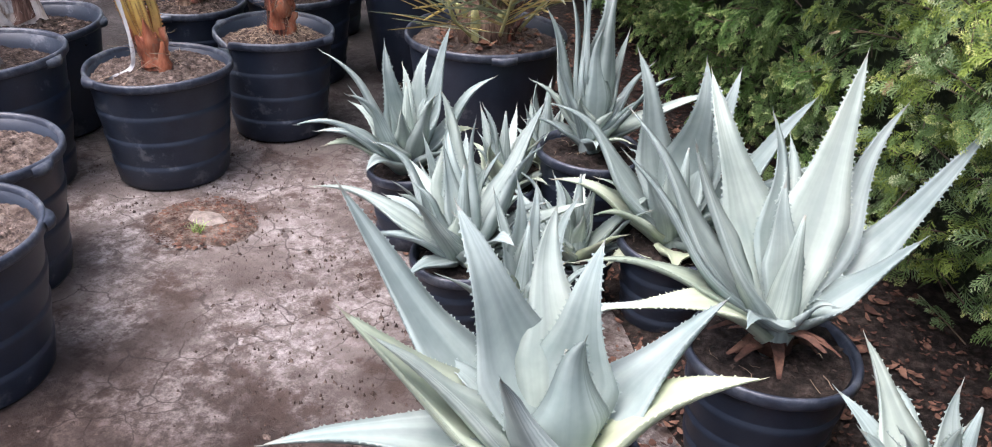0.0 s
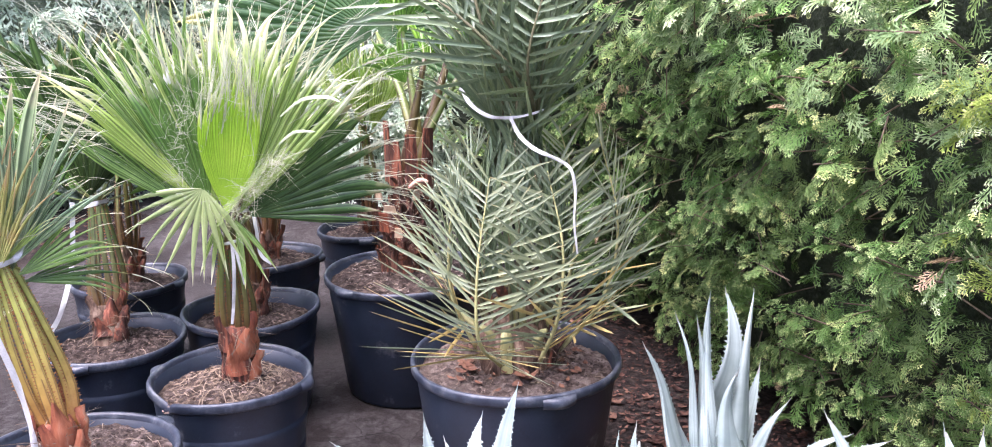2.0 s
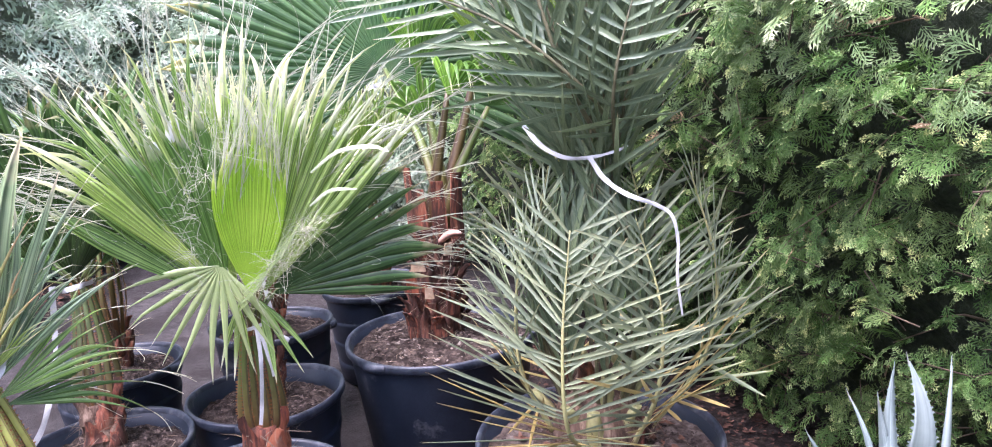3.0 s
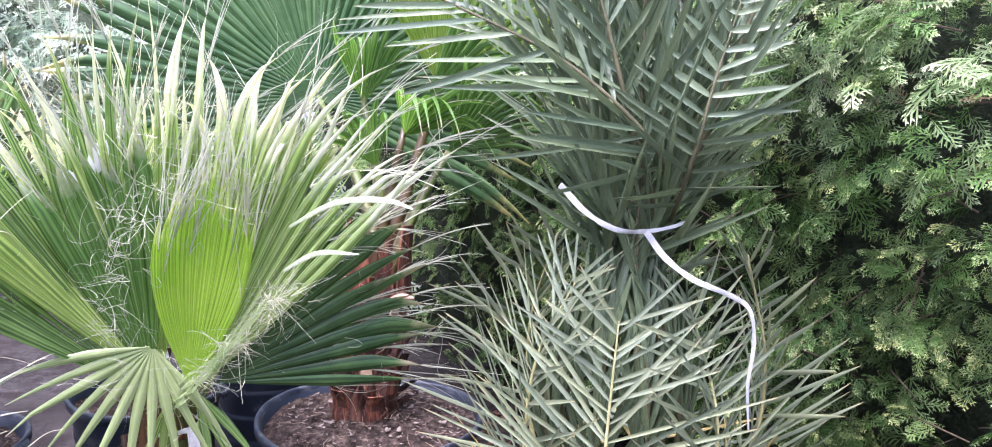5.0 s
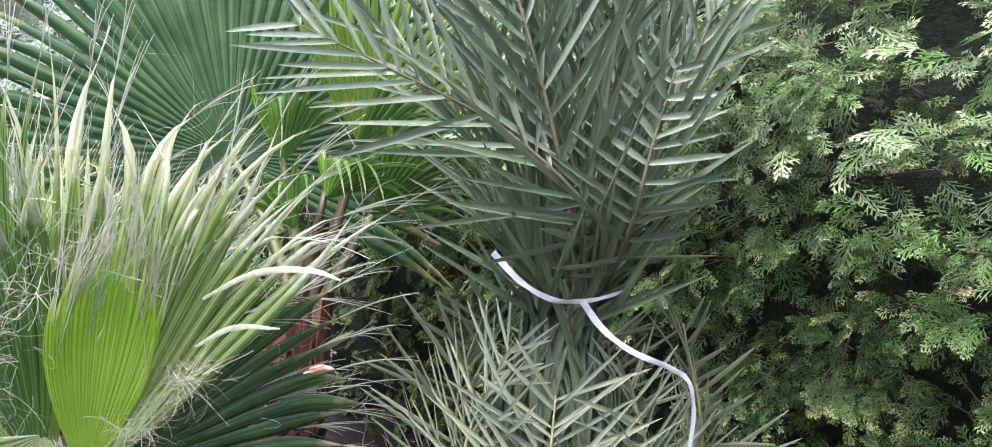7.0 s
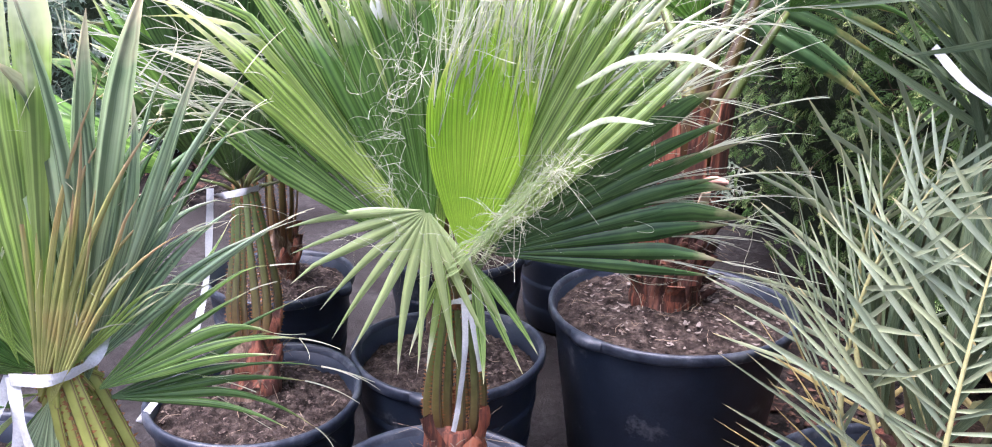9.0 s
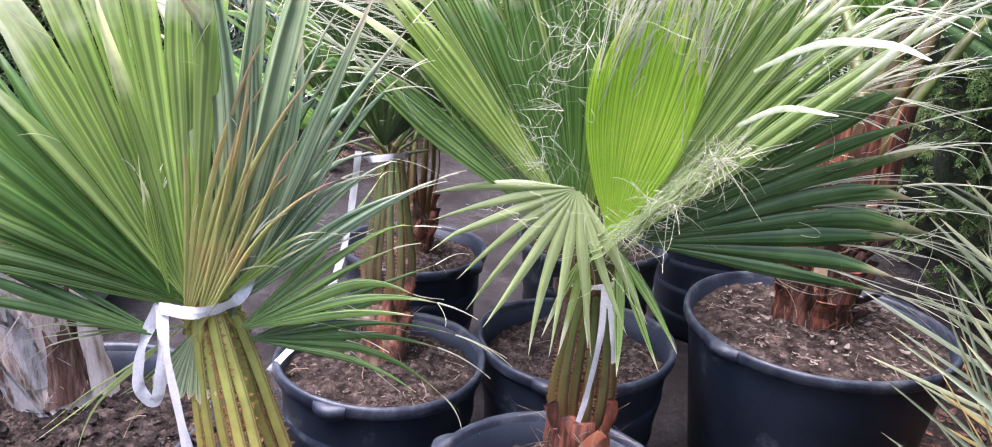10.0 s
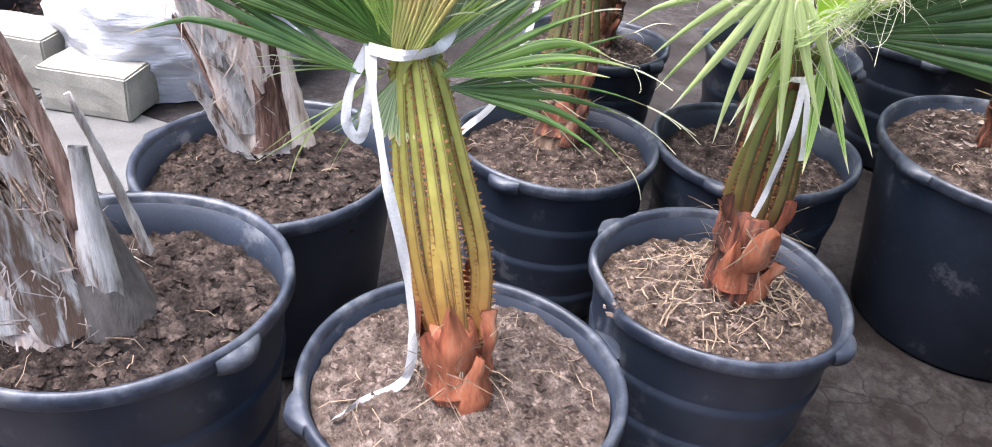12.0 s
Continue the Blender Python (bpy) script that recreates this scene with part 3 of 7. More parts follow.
# ---------------------------------------------------------------- agaves
def agave_leaf(rnd, base, tip, width, sag, twist=0.0):
    """A thick, channelled leaf with toothed margins. sag > 0 bows the leaf upward before the tip falls."""
    base, tip = Vector(base), Vector(tip)
    chord = tip - base
    L = chord.length
    horiz = Vector((chord.x, chord.y, 0))
    out = horiz.normalized() if horiz.length > 1e-4 else Vector((1, 0, 0))
    d0 = chord.normalized()
    side0 = d0.cross(Vector((0, 0, 1)))
    if side0.length < 0.2:
        side0 = out.cross(Vector((0, 0, 1)))
    side0.normalize()
    inner = side0.cross(d0).normalized()
    if inner.z < 0:
        inner = -inner
    mid = base + chord * 0.46 + inner * sag * 1.5 * L
    N = 20
    bow_in, bow_side = rnd.uniform(-0.07, 0.02), rnd.uniform(-0.05, 0.05)
    pts = []
    for i in range(N + 1):
        t = i / N
        pts.append(base * (1 - t) ** 2 + mid * 2 * t * (1 - t) + tip * t * t + (inner * bow_in + side0 * bow_side) * (L * math.sin(2 * math.pi * t) * t))
    m = Mesh()
    rows, uvs, marg = [], [], ([], [])
    u0 = rnd.random() * 7
    for i, p in enumerate(pts):
        t = i / N
        d = (pts[min(i + 1, N)] - pts[max(i - 1, 0)]).normalized()
        s = side0.copy()
        s = (s - d * s.dot(d)).normalized()
        s = Matrix.Rotation(twist * t, 3, d) @ s
        up = s.cross(d).normalized()
        if up.dot(inner) < 0:
            up = -up
        rise, fall = min(1.0, t / 0.42), min(1.0, max(0.0, (t - 0.42) / 0.58))
        w = width * 0.5 * (0.55 + 0.45 * math.sin(rise * math.pi / 2) ** 1.3) * (1 - fall) ** 0.92 * (1 - 0.22 * math.sin(math.pi * fall))
        w = max(w, 0.0012)
        th = max(0.0012, 0.022 * (1 - t) ** 1.2 * (width / 0.09) + 0.0015)
        chan = w * (0.42 - 0.28 * math.sin(math.pi * min(1.0, t * 1.25)))
        wob = 0.005 * math.sin(t * 11 + u0 * 5) * (1 - t)
        row = []
        for c, hgt in ((-1, chan), (-0.6, chan * 0.33), (0, 0), (0.6, chan * 0.33), (1, chan)):
            row.append(p + s * (w * c) + up * (hgt + wob * c))
        for c, hgt in ((0.55, chan * 0.3), (0, 0), (-0.55, chan * 0.3)):
            row.append(p + s * (w * c) + up * (hgt - th))
        rows.append(row)
        uvs.append([(u0 + k * 0.05, t) for k in range(8)])
        marg[0].append((row[0], -s, d, w))
        marg[1].append((row[4], s, d, w))
    m.grid(rows, uvs, True)
    for edge in marg:
        n_teeth = int(L / 0.0115)
        for k in range(n_teeth):
            t = (k + rnd.uniform(0.2, 0.8)) / n_teeth * 0.93 + 0.03
            i = min(int(t * N), N - 1)
            a, sd, d, w = edge[i]
            b = edge[i + 1][0]
            p = a.lerp(b, t * N - i)
            sz = 0.0036 * rnd.uniform(0.6, 1.3) * min(1, w / 0.012)
            m.tri((p - d * sz * 0.75, p + sd * sz * 1.25 + d * sz * rnd.uniform(-0.4, 0.5), p + d * sz * 0.75), (u0, 0.3))
    m.tube([tip - d0 * 0.008, tip + (pts[-1] - pts[-3]).normalized() * 0.016], [0.0016, 0.0003], 5, False, u0)
    for k in range(10):
        m.uv[-1 - k] = (u0, 1.0)
    return m


def agave(name_label, crown, tips, pot_r, pot_h, seed, width=0.085, extra=6, old=(), skirt=0, stem=0.0):
    rnd = random.Random(seed)
    crown = Vector(crown)
    root = thing("agave", name_label, "agave", *crown, "agaves in pots")
    k = 0
    for i, (dx, dy, dz, sag, *slim) in enumerate(tips):
        tip = Vector((dx, dy, dz))
        az = math.atan2(dy, dx)
        flat = max(0.0, 1 - dz / tip.length)
        base = Vector((math.cos(az) * 0.022, math.sin(az) * 0.022, -0.02 - 0.05 * flat))
        w = width * (0.72 + 0.56 * min(1, tip.length / 0.42)) * rnd.uniform(1.05, 1.35) * (slim[0] if slim else 1.0)
        linked("leaf", agave_leaf(rnd, base, tip, w, sag, rnd.uniform(-0.55, 0.55)), "agave_old" if i in old else "agave", root, "yellowed grey-green leaf" if i in old else "")
    for j in range(extra):
        az = j * 2.4 + seed
        L = rnd.uniform(0.55, 0.95) * 3.4 * width
        el = rnd.uniform(0.35, 1.3)
        tip = Vector((math.cos(az) * math.cos(el), math.sin(az) * math.cos(el), math.sin(el))) * L
        base = Vector((math.cos(az) * 0.01, math.sin(az) * 0.01, -0.02))
        linked("leaf", agave_leaf(rnd, base, tip, width * 0.95, rnd.uniform(-0.03, 0.05), rnd.uniform(-0.4, 0.4)), "agave", root)
    # older leaves that arch out level over the rim of the pot
    for j in range(skirt):
        az = j * 6.283 / skirt + seed * 1.3 + rnd.uniform(-0.3, 0.3)
        L = rnd.uniform(2.4, 3.6) * width
        tip = Vector((math.cos(az) * L, math.sin(az) * L, rnd.uniform(-0.10, 0.28) * L))
        base = Vector((math.cos(az) * 0.025, math.sin(az) * 0.025, -0.05))
        linked("leaf", agave_leaf(rnd, base, tip, width * rnd.uniform(1.05, 1.3), rnd.uniform(0.10, 0.18), rnd.uniform(-0.5, 0.5)), "agave_old" if j % 3 == 1 else "agave", root)
    m = Mesh()
    m.tube([(0, 0, -0.12), (0, 0, -0.06), (0, 0, 0.03), (0, 0, 0.12), (0, 0, 0.2)], [0.03, 0.036, 0.03, 0.014, 0.002], 8)
    linked("core_shoot", m, "agave", root)
    if stem:
        # withered leaf remains round the short stem
        for j in range(26):
            w = Mesh()
            az, q = rnd.uniform(0, 6.28), rnd.uniform(0, 1)
            o, ln = Vector((math.cos(az), math.sin(az), 0)), rnd.uniform(0.03, 0.09)
            p = o * rnd.uniform(0.02, 0.05) + Vector((0, 0, -0.03 - stem * 0.8 * q))
            e = o.cross(Vector((0, 0, 1))) * rnd.uniform(0.006, 0.014)
            d = o * ln + Vector((0, 0, rnd.uniform(-0.03, 0.02)))
            w.grid([[p - e, p, p + e], [p + d * 0.5 - e * 0.8 + Vector((0, 0, 0.01)), p + d * 0.5 + Vector((0, 0, 0.004)), p + d * 0.5 + e * 0.8 + Vector((0, 0, 0.01))], [p + d - e * 0.3, p + d, p + d + e * 0.3]])
            linked("withered_leaf", w, "mulch", root)
        w = Mesh()
        w.tube([(0, 0, -0.02), (0, 0, -stem * 0.6), (0, 0, -stem)], [0.030, 0.034, 0.038], 9)
        linked("short_stem", w, "mulch", root, "brown stem under the leaves")
    pot(crown.x, crown.y, pot_r, pot_h, seed + 100, fill=0.02, soil="soil_dark", straws=14, lugs=0, chips=60, heap=0.01,
        label="small black plastic pot holding a grey agave")


agave("large blue-grey agave with broad toothed leaves in a pot", (1.695, 1.38, 0.387),
      [(0.03, 0.24, 0.44, -0.03, 1), (-0.24, 0.18, 0.37, 0, 0.95), (-0.35, 0.01, 0.33, -0.06, 0.95), (-0.33, -0.06, 0.27, -0.05, 0.9), (-0.20, -0.09, 0.33, -0.04, 1), (0.12, 0.25, 0.35, -0.06, 0.62), (0.27, 0.24, 0.35, -0.07, 0.62), (0.20, 0.03, 0.19, -0.05, 0.7), (-0.38, -0.14, 0.06, 0.17, 0.75), (-0.27, -0.24, 0.05, 0.17, 0.75), (-0.11, 0.21, 0.30, 0, 0.6), (-0.07, 0.23, 0.25, 0, 0.8), (0.09, -0.05, 0.06, 0.12, 0.6)],
      0.165, 0.29, 21, 0.092, 2, (8, 9), stem=0.10)
agave("large blue-grey agave with spreading toothed leaves", (1.42, 0.91, 0.30),
      [(-0.22, 0.05, 0.37, 0.0), (-0.10, 0.18, 0.34, 0.0), (0.0, 0.14, 0.32, 0.02), (-0.41, 0.0, 0.38, -0.09), (-0.30, -0.16, 0.27, -0.05), (-0.41, -0.24, 0.02, 0.15), (0.20, 0.18, 0.25, 0.02),
       (0.28, 0.10, 0.18, 0.15), (-0.24, -0.17, 0.25, 0.0), (0.04, -0.04, 0.26, 0.0), (0.2, -0.2, 0.2, 0.05), (-0.02, -0.20, 0.28, -0.02)], 0.15, 0.26, 22, 0.105, 4, (4, 7))
agave("blue-grey agave with crowded toothed leaves", (0.94, 1.49, 0.26),
      [(-0.15, 0.16, 0.30, 0.0), (0.13, 0.15, 0.33, -0.03), (0.02, 0.01, 0.31, 0.0), (-0.21, -0.05, 0.23, 0.06), (-0.37, -0.09, 0.09, 0.14), (0.18, 0.02, 0.28, 0.0), (0.24, 0.20, 0.07, 0.1), (-0.11, 0.12, 0.22, 0.05),
       (-0.05, -0.20, 0.2, 0.05), (-0.25, 0.15, 0.1, 0.1), (0.2, -0.15, 0.12, 0.1)], 0.12, 0.22, 23, 0.075, 9, (), 7)
agave("compact blue-grey agave with curled outer leaves", (0.59, 1.81, 0.295),
      [(-0.20, -0.10, 0.28, 0.10), (-0.08, 0.02, 0.29, 0.0), (0.08, 0.10, 0.34, -0.04), (0.20, 0.14, 0.21, 0.0), (-0.21, -0.22, 0.11, 0.18), (-0.08, -0.16, 0.20, 0.08), (-0.15, -0.21, 0.10, 0.12), (0.13, -0.07, 0.21, 0.0),
       (0.02, -0.2, 0.1, 0.1), (0.0, 0.12, 0.26, 0.0), (-0.22, 0.05, 0.08, 0.1)], 0.11, 0.24, 24, 0.075, 8, (), 6)
agave("tall upright agave with narrow pointed leaves", (1.05, 2.08, 0.37),
      [(-0.04, -0.01, 0.43, -0.02), (-0.01, 0.03, 0.43, 0.0), (0.04, -0.01, 0.44, 0.0), (-0.06, -0.01, 0.38, 0.0), (-0.10, 0.0, 0.38, 0.0), (-0.16, 0.0, 0.31, -0.05), (0.06, 0.06, 0.27, 0.0), (-0.08, -0.12, 0.22, 0.0),
       (0.12, 0.13, 0.17, 0.05), (0.31, 0.09, 0.13, 0.05), (-0.16, -0.08, 0.13, 0.08), (0.02, -0.05, 0.3, 0.0), (0.22, -0.05, 0.2, 0.02)], 0.15, 0.30, 25, 0.058, 7, (), 5)
agave("blue-grey agave with broad pale leaves", (1.39, 1.79, 0.29),
      [(-0.17, 0.07, 0.39, -0.03), (0.0, 0.05, 0.40, 0.0), (0.07, 0.12, 0.37, 0.0), (0.25, 0.11, 0.34, -0.05), (-0.35, -0.02, 0.25, 0.05), (-0.31, -0.07, 0.07, 0.12), (-0.13, -0.13, -0.10, 0.2), (0.05, -0.20, -0.02, 0.1),
       (-0.08, -0.15, 0.20, 0.05), (0.3, 0.2, 0.15, 0.05)], 0.135, 0.24, 26, 0.085, 6, (5, 6, 7), 4)
agave("blue-grey agave beside the leaf litter", (2.0, 1.06, 0.31),
      [(-0.16, 0.14, 0.17, 0.0), (-0.14, -0.02, 0.11, 0.0), (-0.10, -0.08, 0.18, 0.0), (-0.01, 0.0, 0.16, 0.0), (0.15, 0.1, 0.2, 0.0), (0.1, -0.2, 0.15, 0.0)], 0.13, 0.24, 27, 0.08, 4, (), 4)
# offsets crowded between the larger plants
for n, (x, y, z, s) in enumerate([(0.82, 1.98, 0.20, 0.6), (1.15, 1.72, 0.19, 0.6), (0.80, 1.70, 0.20, 0.55), (1.14, 1.42, 0.20, 0.65), (0.87, 2.18, 0.22, 0.5), (1.28, 1.16, 0.18, 0.5)]):
    rr = random.Random(300 + n)
    tips = []
    for k in range(10):
        az, el = k * 2.4, rr.uniform(0.25, 1.3)
        L = 0.36 * s * rr.uniform(0.8, 1.2)
        tips.append((math.cos(az) * math.cos(el) * L, math.sin(az) * math.cos(el) * L, math.sin(el) * L, rr.uniform(-0.04, 0.08)))
    agave("small young agave crowded between larger ones", (x, y, z), tips, 0.10, 0.17, 30 + n, 0.05, 8, (2, 5), 5)


# ---------------------------------------------------------------- fan palms
def fan_leaf(rnd, hub, axis, face, L, spread, nseg, split, droop=0.15, cup=0.25, ragged=0.22, close=0.0, flat=0.0):
    """A pleated palm fan. axis: where its middle points; face: the side that it shows; close: how far its outer rays bend back together;
    flat: how calm and even its rays lie."""
    ax = Vector(axis).normalized()
    fc = Vector(face)
    fc = (fc - ax * fc.dot(ax)).normalized()
    sd = ax.cross(fc).normalized()
    hub = Vector(hub)
    half = radians(spread) / 2
    m, tips = Mesh(), []
    da = half / nseg
    K = 12
    warp, wild, deep = rnd.uniform(0, 6.28), 1 - flat, 0.8 - 0.7 * flat
    for i in range(nseg):
        th = -half + da * (2 * i + 1)
        ln = L * (1 - 0.28 * (abs(th) / math.pi) ** 1.2 - 0.45 * close * (th / half) ** 2) * rnd.uniform(1 - ragged, 1.0)
        sp = min(0.93, split * (rnd.uniform(0.75, 1.12) if split < 0.85 else 1.0))
        dr = droop * rnd.uniform(0.2, 1.8)
        swing, lift = rnd.uniform(-0.12, 0.12) * wild, rnd.uniform(-0.2, 0.2) * wild
        roll = rnd.uniform(-0.95, 0.95) * wild
        kink = rnd.uniform(0.7, 0.95) if rnd.random() < 0.22 * wild else 9.0
        rows, uvs = [], []
        u = rnd.random() * 9
        wmax = L * split * da
        blunt = rnd.uniform(0.75, 1.15)
        for k in range(K + 1):
            t = k / K
            r = ln * (0.02 + 0.98 * t)
            free = max(0.0, (t - sp) / (1 - sp))
            row = []
            half_w = min(wmax, r * da)
            if free > 0:
                half_w *= max(0.0, 1 - free ** (1.6 * blunt)) * (0.96 - 0.1 * min(1, free * 5)) + 0.02
            a = th * (1 - close * t * t) + swing * free ** 1.5
            turn = roll * min(1.0, 0.25 * t + free * 1.6)
            for c in (-1, 0, 1):
                fold = (1.0 if c == 0 else -1.0) * min(half_w * deep, 0.012)
                w = c * half_w * math.cos(turn)
                x, y = r * math.sin(a) + w * math.cos(a), r * math.cos(a) - w * math.sin(a)
                fold += c * half_w * math.sin(turn)
                zz = cup * (r * abs(math.sin(th))) * 0.9 + cup * 0.25 * r * r / L + fold + lift * free ** 1.4 * ln * 0.6
                zz += 0.03 * L * math.sin(th * 3 + warp) * t
                p = hub + sd * x + ax * y + fc * zz
                p.z -= dr * free ** 2 * ln + (0.35 * (t - kink) * ln if t > kink else 0.0)
                row.append(p)
            rows.append(row)
            uvs.append([(u + c * 0.04, t) for c in range(3)])
        m.grid(rows, uvs)
        tips.append((rows[K][1], rows[max(0, min(K, int(sp * K) + 1))][2], (rows[K][1] - rows[K - 2][1]).normalized()))
    return m, tips


def threads(rnd, starts, count, length, curl=0.7, width=0.0005):
    """Curling dry threads that hang from the tips and splits of a fan."""
    m = Mesh()
    for _ in range(count):
        tip, cut, d = rnd.choice(starts)
        p = Vector(tip if rnd.random() < 0.55 else cut)
        v = (Vector(d) + Vector((rnd.uniform(-1, 1), rnd.uniform(-1, 1), rnd.uniform(-0.9, 0.5))) * 0.8 * curl).normalized()
        ln = length * rnd.uniform(0.35, 1.4)
        n, rows = 12, []
        axis = Vector((rnd.uniform(-1, 1), rnd.uniform(-1, 1), rnd.uniform(-1, 1))).normalized()
        step = rnd.uniform(-0.35, 0.35) * curl
        side = v.cross(Vector((rnd.uniform(-1, 1), rnd.uniform(-1, 1), 0.3))).normalized() * width
        for k in range(n):
            rows.append([p - side * (1 - k / n * 0.6), p + side * (1 - k / n * 0.6)])
            v = Matrix.Rotation(step * (1 + 0.12 * k), 3, axis) @ v
            v.z -= 0.03
            p = p + v * ln / n
        m.grid(rows)
    return m


def stalk(root, a, b, bow=(0, 0, 0), r0=0.011, r1=0.006, mat="petiole", thorns=0, rnd=None):
    a, b = Vector(a), Vector(b)
    mid = (a + b) / 2 + Vector(bow)
    pts = curve_points([a, mid, b], 8)
    m = Mesh()
    m.tube(pts, [r0 + (r1 - r0) * k / 7 for k in range(8)], 7)
    if thorns:
        for k in range(thorns):
            t = rnd.uniform(0.1, 0.95)
            p = a.lerp(b, t) + Vector(bow) * (4 * t * (1 - t)) * 0.5
            d = (b - a).normalized()
            s = d.cross(Vector((rnd.choice((-1, 1)), rnd.uniform(-0.4, 0.4), 0.1))).normalized()
            r = r0 + (r1 - r0) * t
            m.tri((p + s * r * 0.8 - d * 0.004, p + s * (r + 0.007) + d * 0.003, p + s * r * 0.8 + d * 0.004))
    return linked("leaf_stalk", m, mat, root)


def red_stem(root, base, top, r, rnd, n=13, mat="red_base", reach=(0.5, 0.85), under="fibre", broad=(0.7, 0.95), loose=0.016):
    """The short stem wrapped in overlapping red-brown leaf bases, with loose fibres."""
    base, top = Vector(base), Vector(top)
    m = Mesh()
    m.tube(curve_points([base - Vector((0, 0, 0.03)), base.lerp(top, 0.4), top], 8), [r * f for f in ((1.05, 1.15, 1.05, 0.88, 0.75, 0.66, 0.6, 0.5) if r > 0.06 else (1.05, 1.12, 1.1, 1.0, 0.92, 0.84, 0.78, 0.7))], 14)
    linked("stem", m, under, root)
    ax = (top - base).normalized()
    for k in range(n):
        a = k * 2.4 + rnd.uniform(-0.2, 0.2)
        t = 0.02 + 0.75 * k / n
        c = base.lerp(top, t)
        s1 = ax.cross(Vector((math.cos(a), math.sin(a), 0.05))).normalized()
        o1 = s1.cross(ax).normalized()
        ln, wd = (top - base).length * rnd.uniform(*reach), r * rnd.uniform(*broad)
        flick = rnd.uniform(0.0, loose)
        rows = []
        for i in range(6):
            u = i / 5
            w = wd * (1 - 0.94 * u ** 1.1)
            off = r * (1.06 - (0.62 if r > 0.06 else 0.25) * t) + 0.008 + 0.010 * u + flick * u * u
            rows.append([c + ax * (ln * u) + s1 * (w * q) + o1 * (off - abs(q) ** 2 * wd * 0.55 + (0.004 * math.sin(9 * u + k))) for q in (-1, -0.5, 0, 0.5, 1)])
        pm = Mesh()
        pm.grid(rows)
        linked("leaf_base", pm, (mat, under, mat)[k % 3], root)
    fm = Mesh()
    for _ in range(420 if r > 0.06 else 150):
        a, t = rnd.uniform(0, 6.28), rnd.uniform(0.0, 0.95)
        c = base.lerp(top, t) + Vector((math.cos(a), math.sin(a), 0)) * r * rnd.uniform(1.0, 1.25)
        d = (ax * rnd.uniform(-0.6, 1.0) + Vector((rnd.uniform(-1, 1), rnd.uniform(-1, 1), rnd.uniform(-0.5, 0.5))) * 0.6).normalized()
        s = d.cross(Vector((math.cos(a), math.sin(a), 0.2))).normalized() * 0.0008
        ln = rnd.uniform(0.02, 0.06)
        b = Vector((rnd.uniform(-1, 1), rnd.uniform(-1, 1), -0.3)) * 0.012
        fm.grid([[c - s, c + s], [c + d * ln * 0.5 + b - s, c + d * ln * 0.5 + b + s], [c + d * ln + b * 3, c + d * ln + b * 3 + s]])
    tagged(linked("fibre_tuft", fm, "straw", root), kind="stuff")


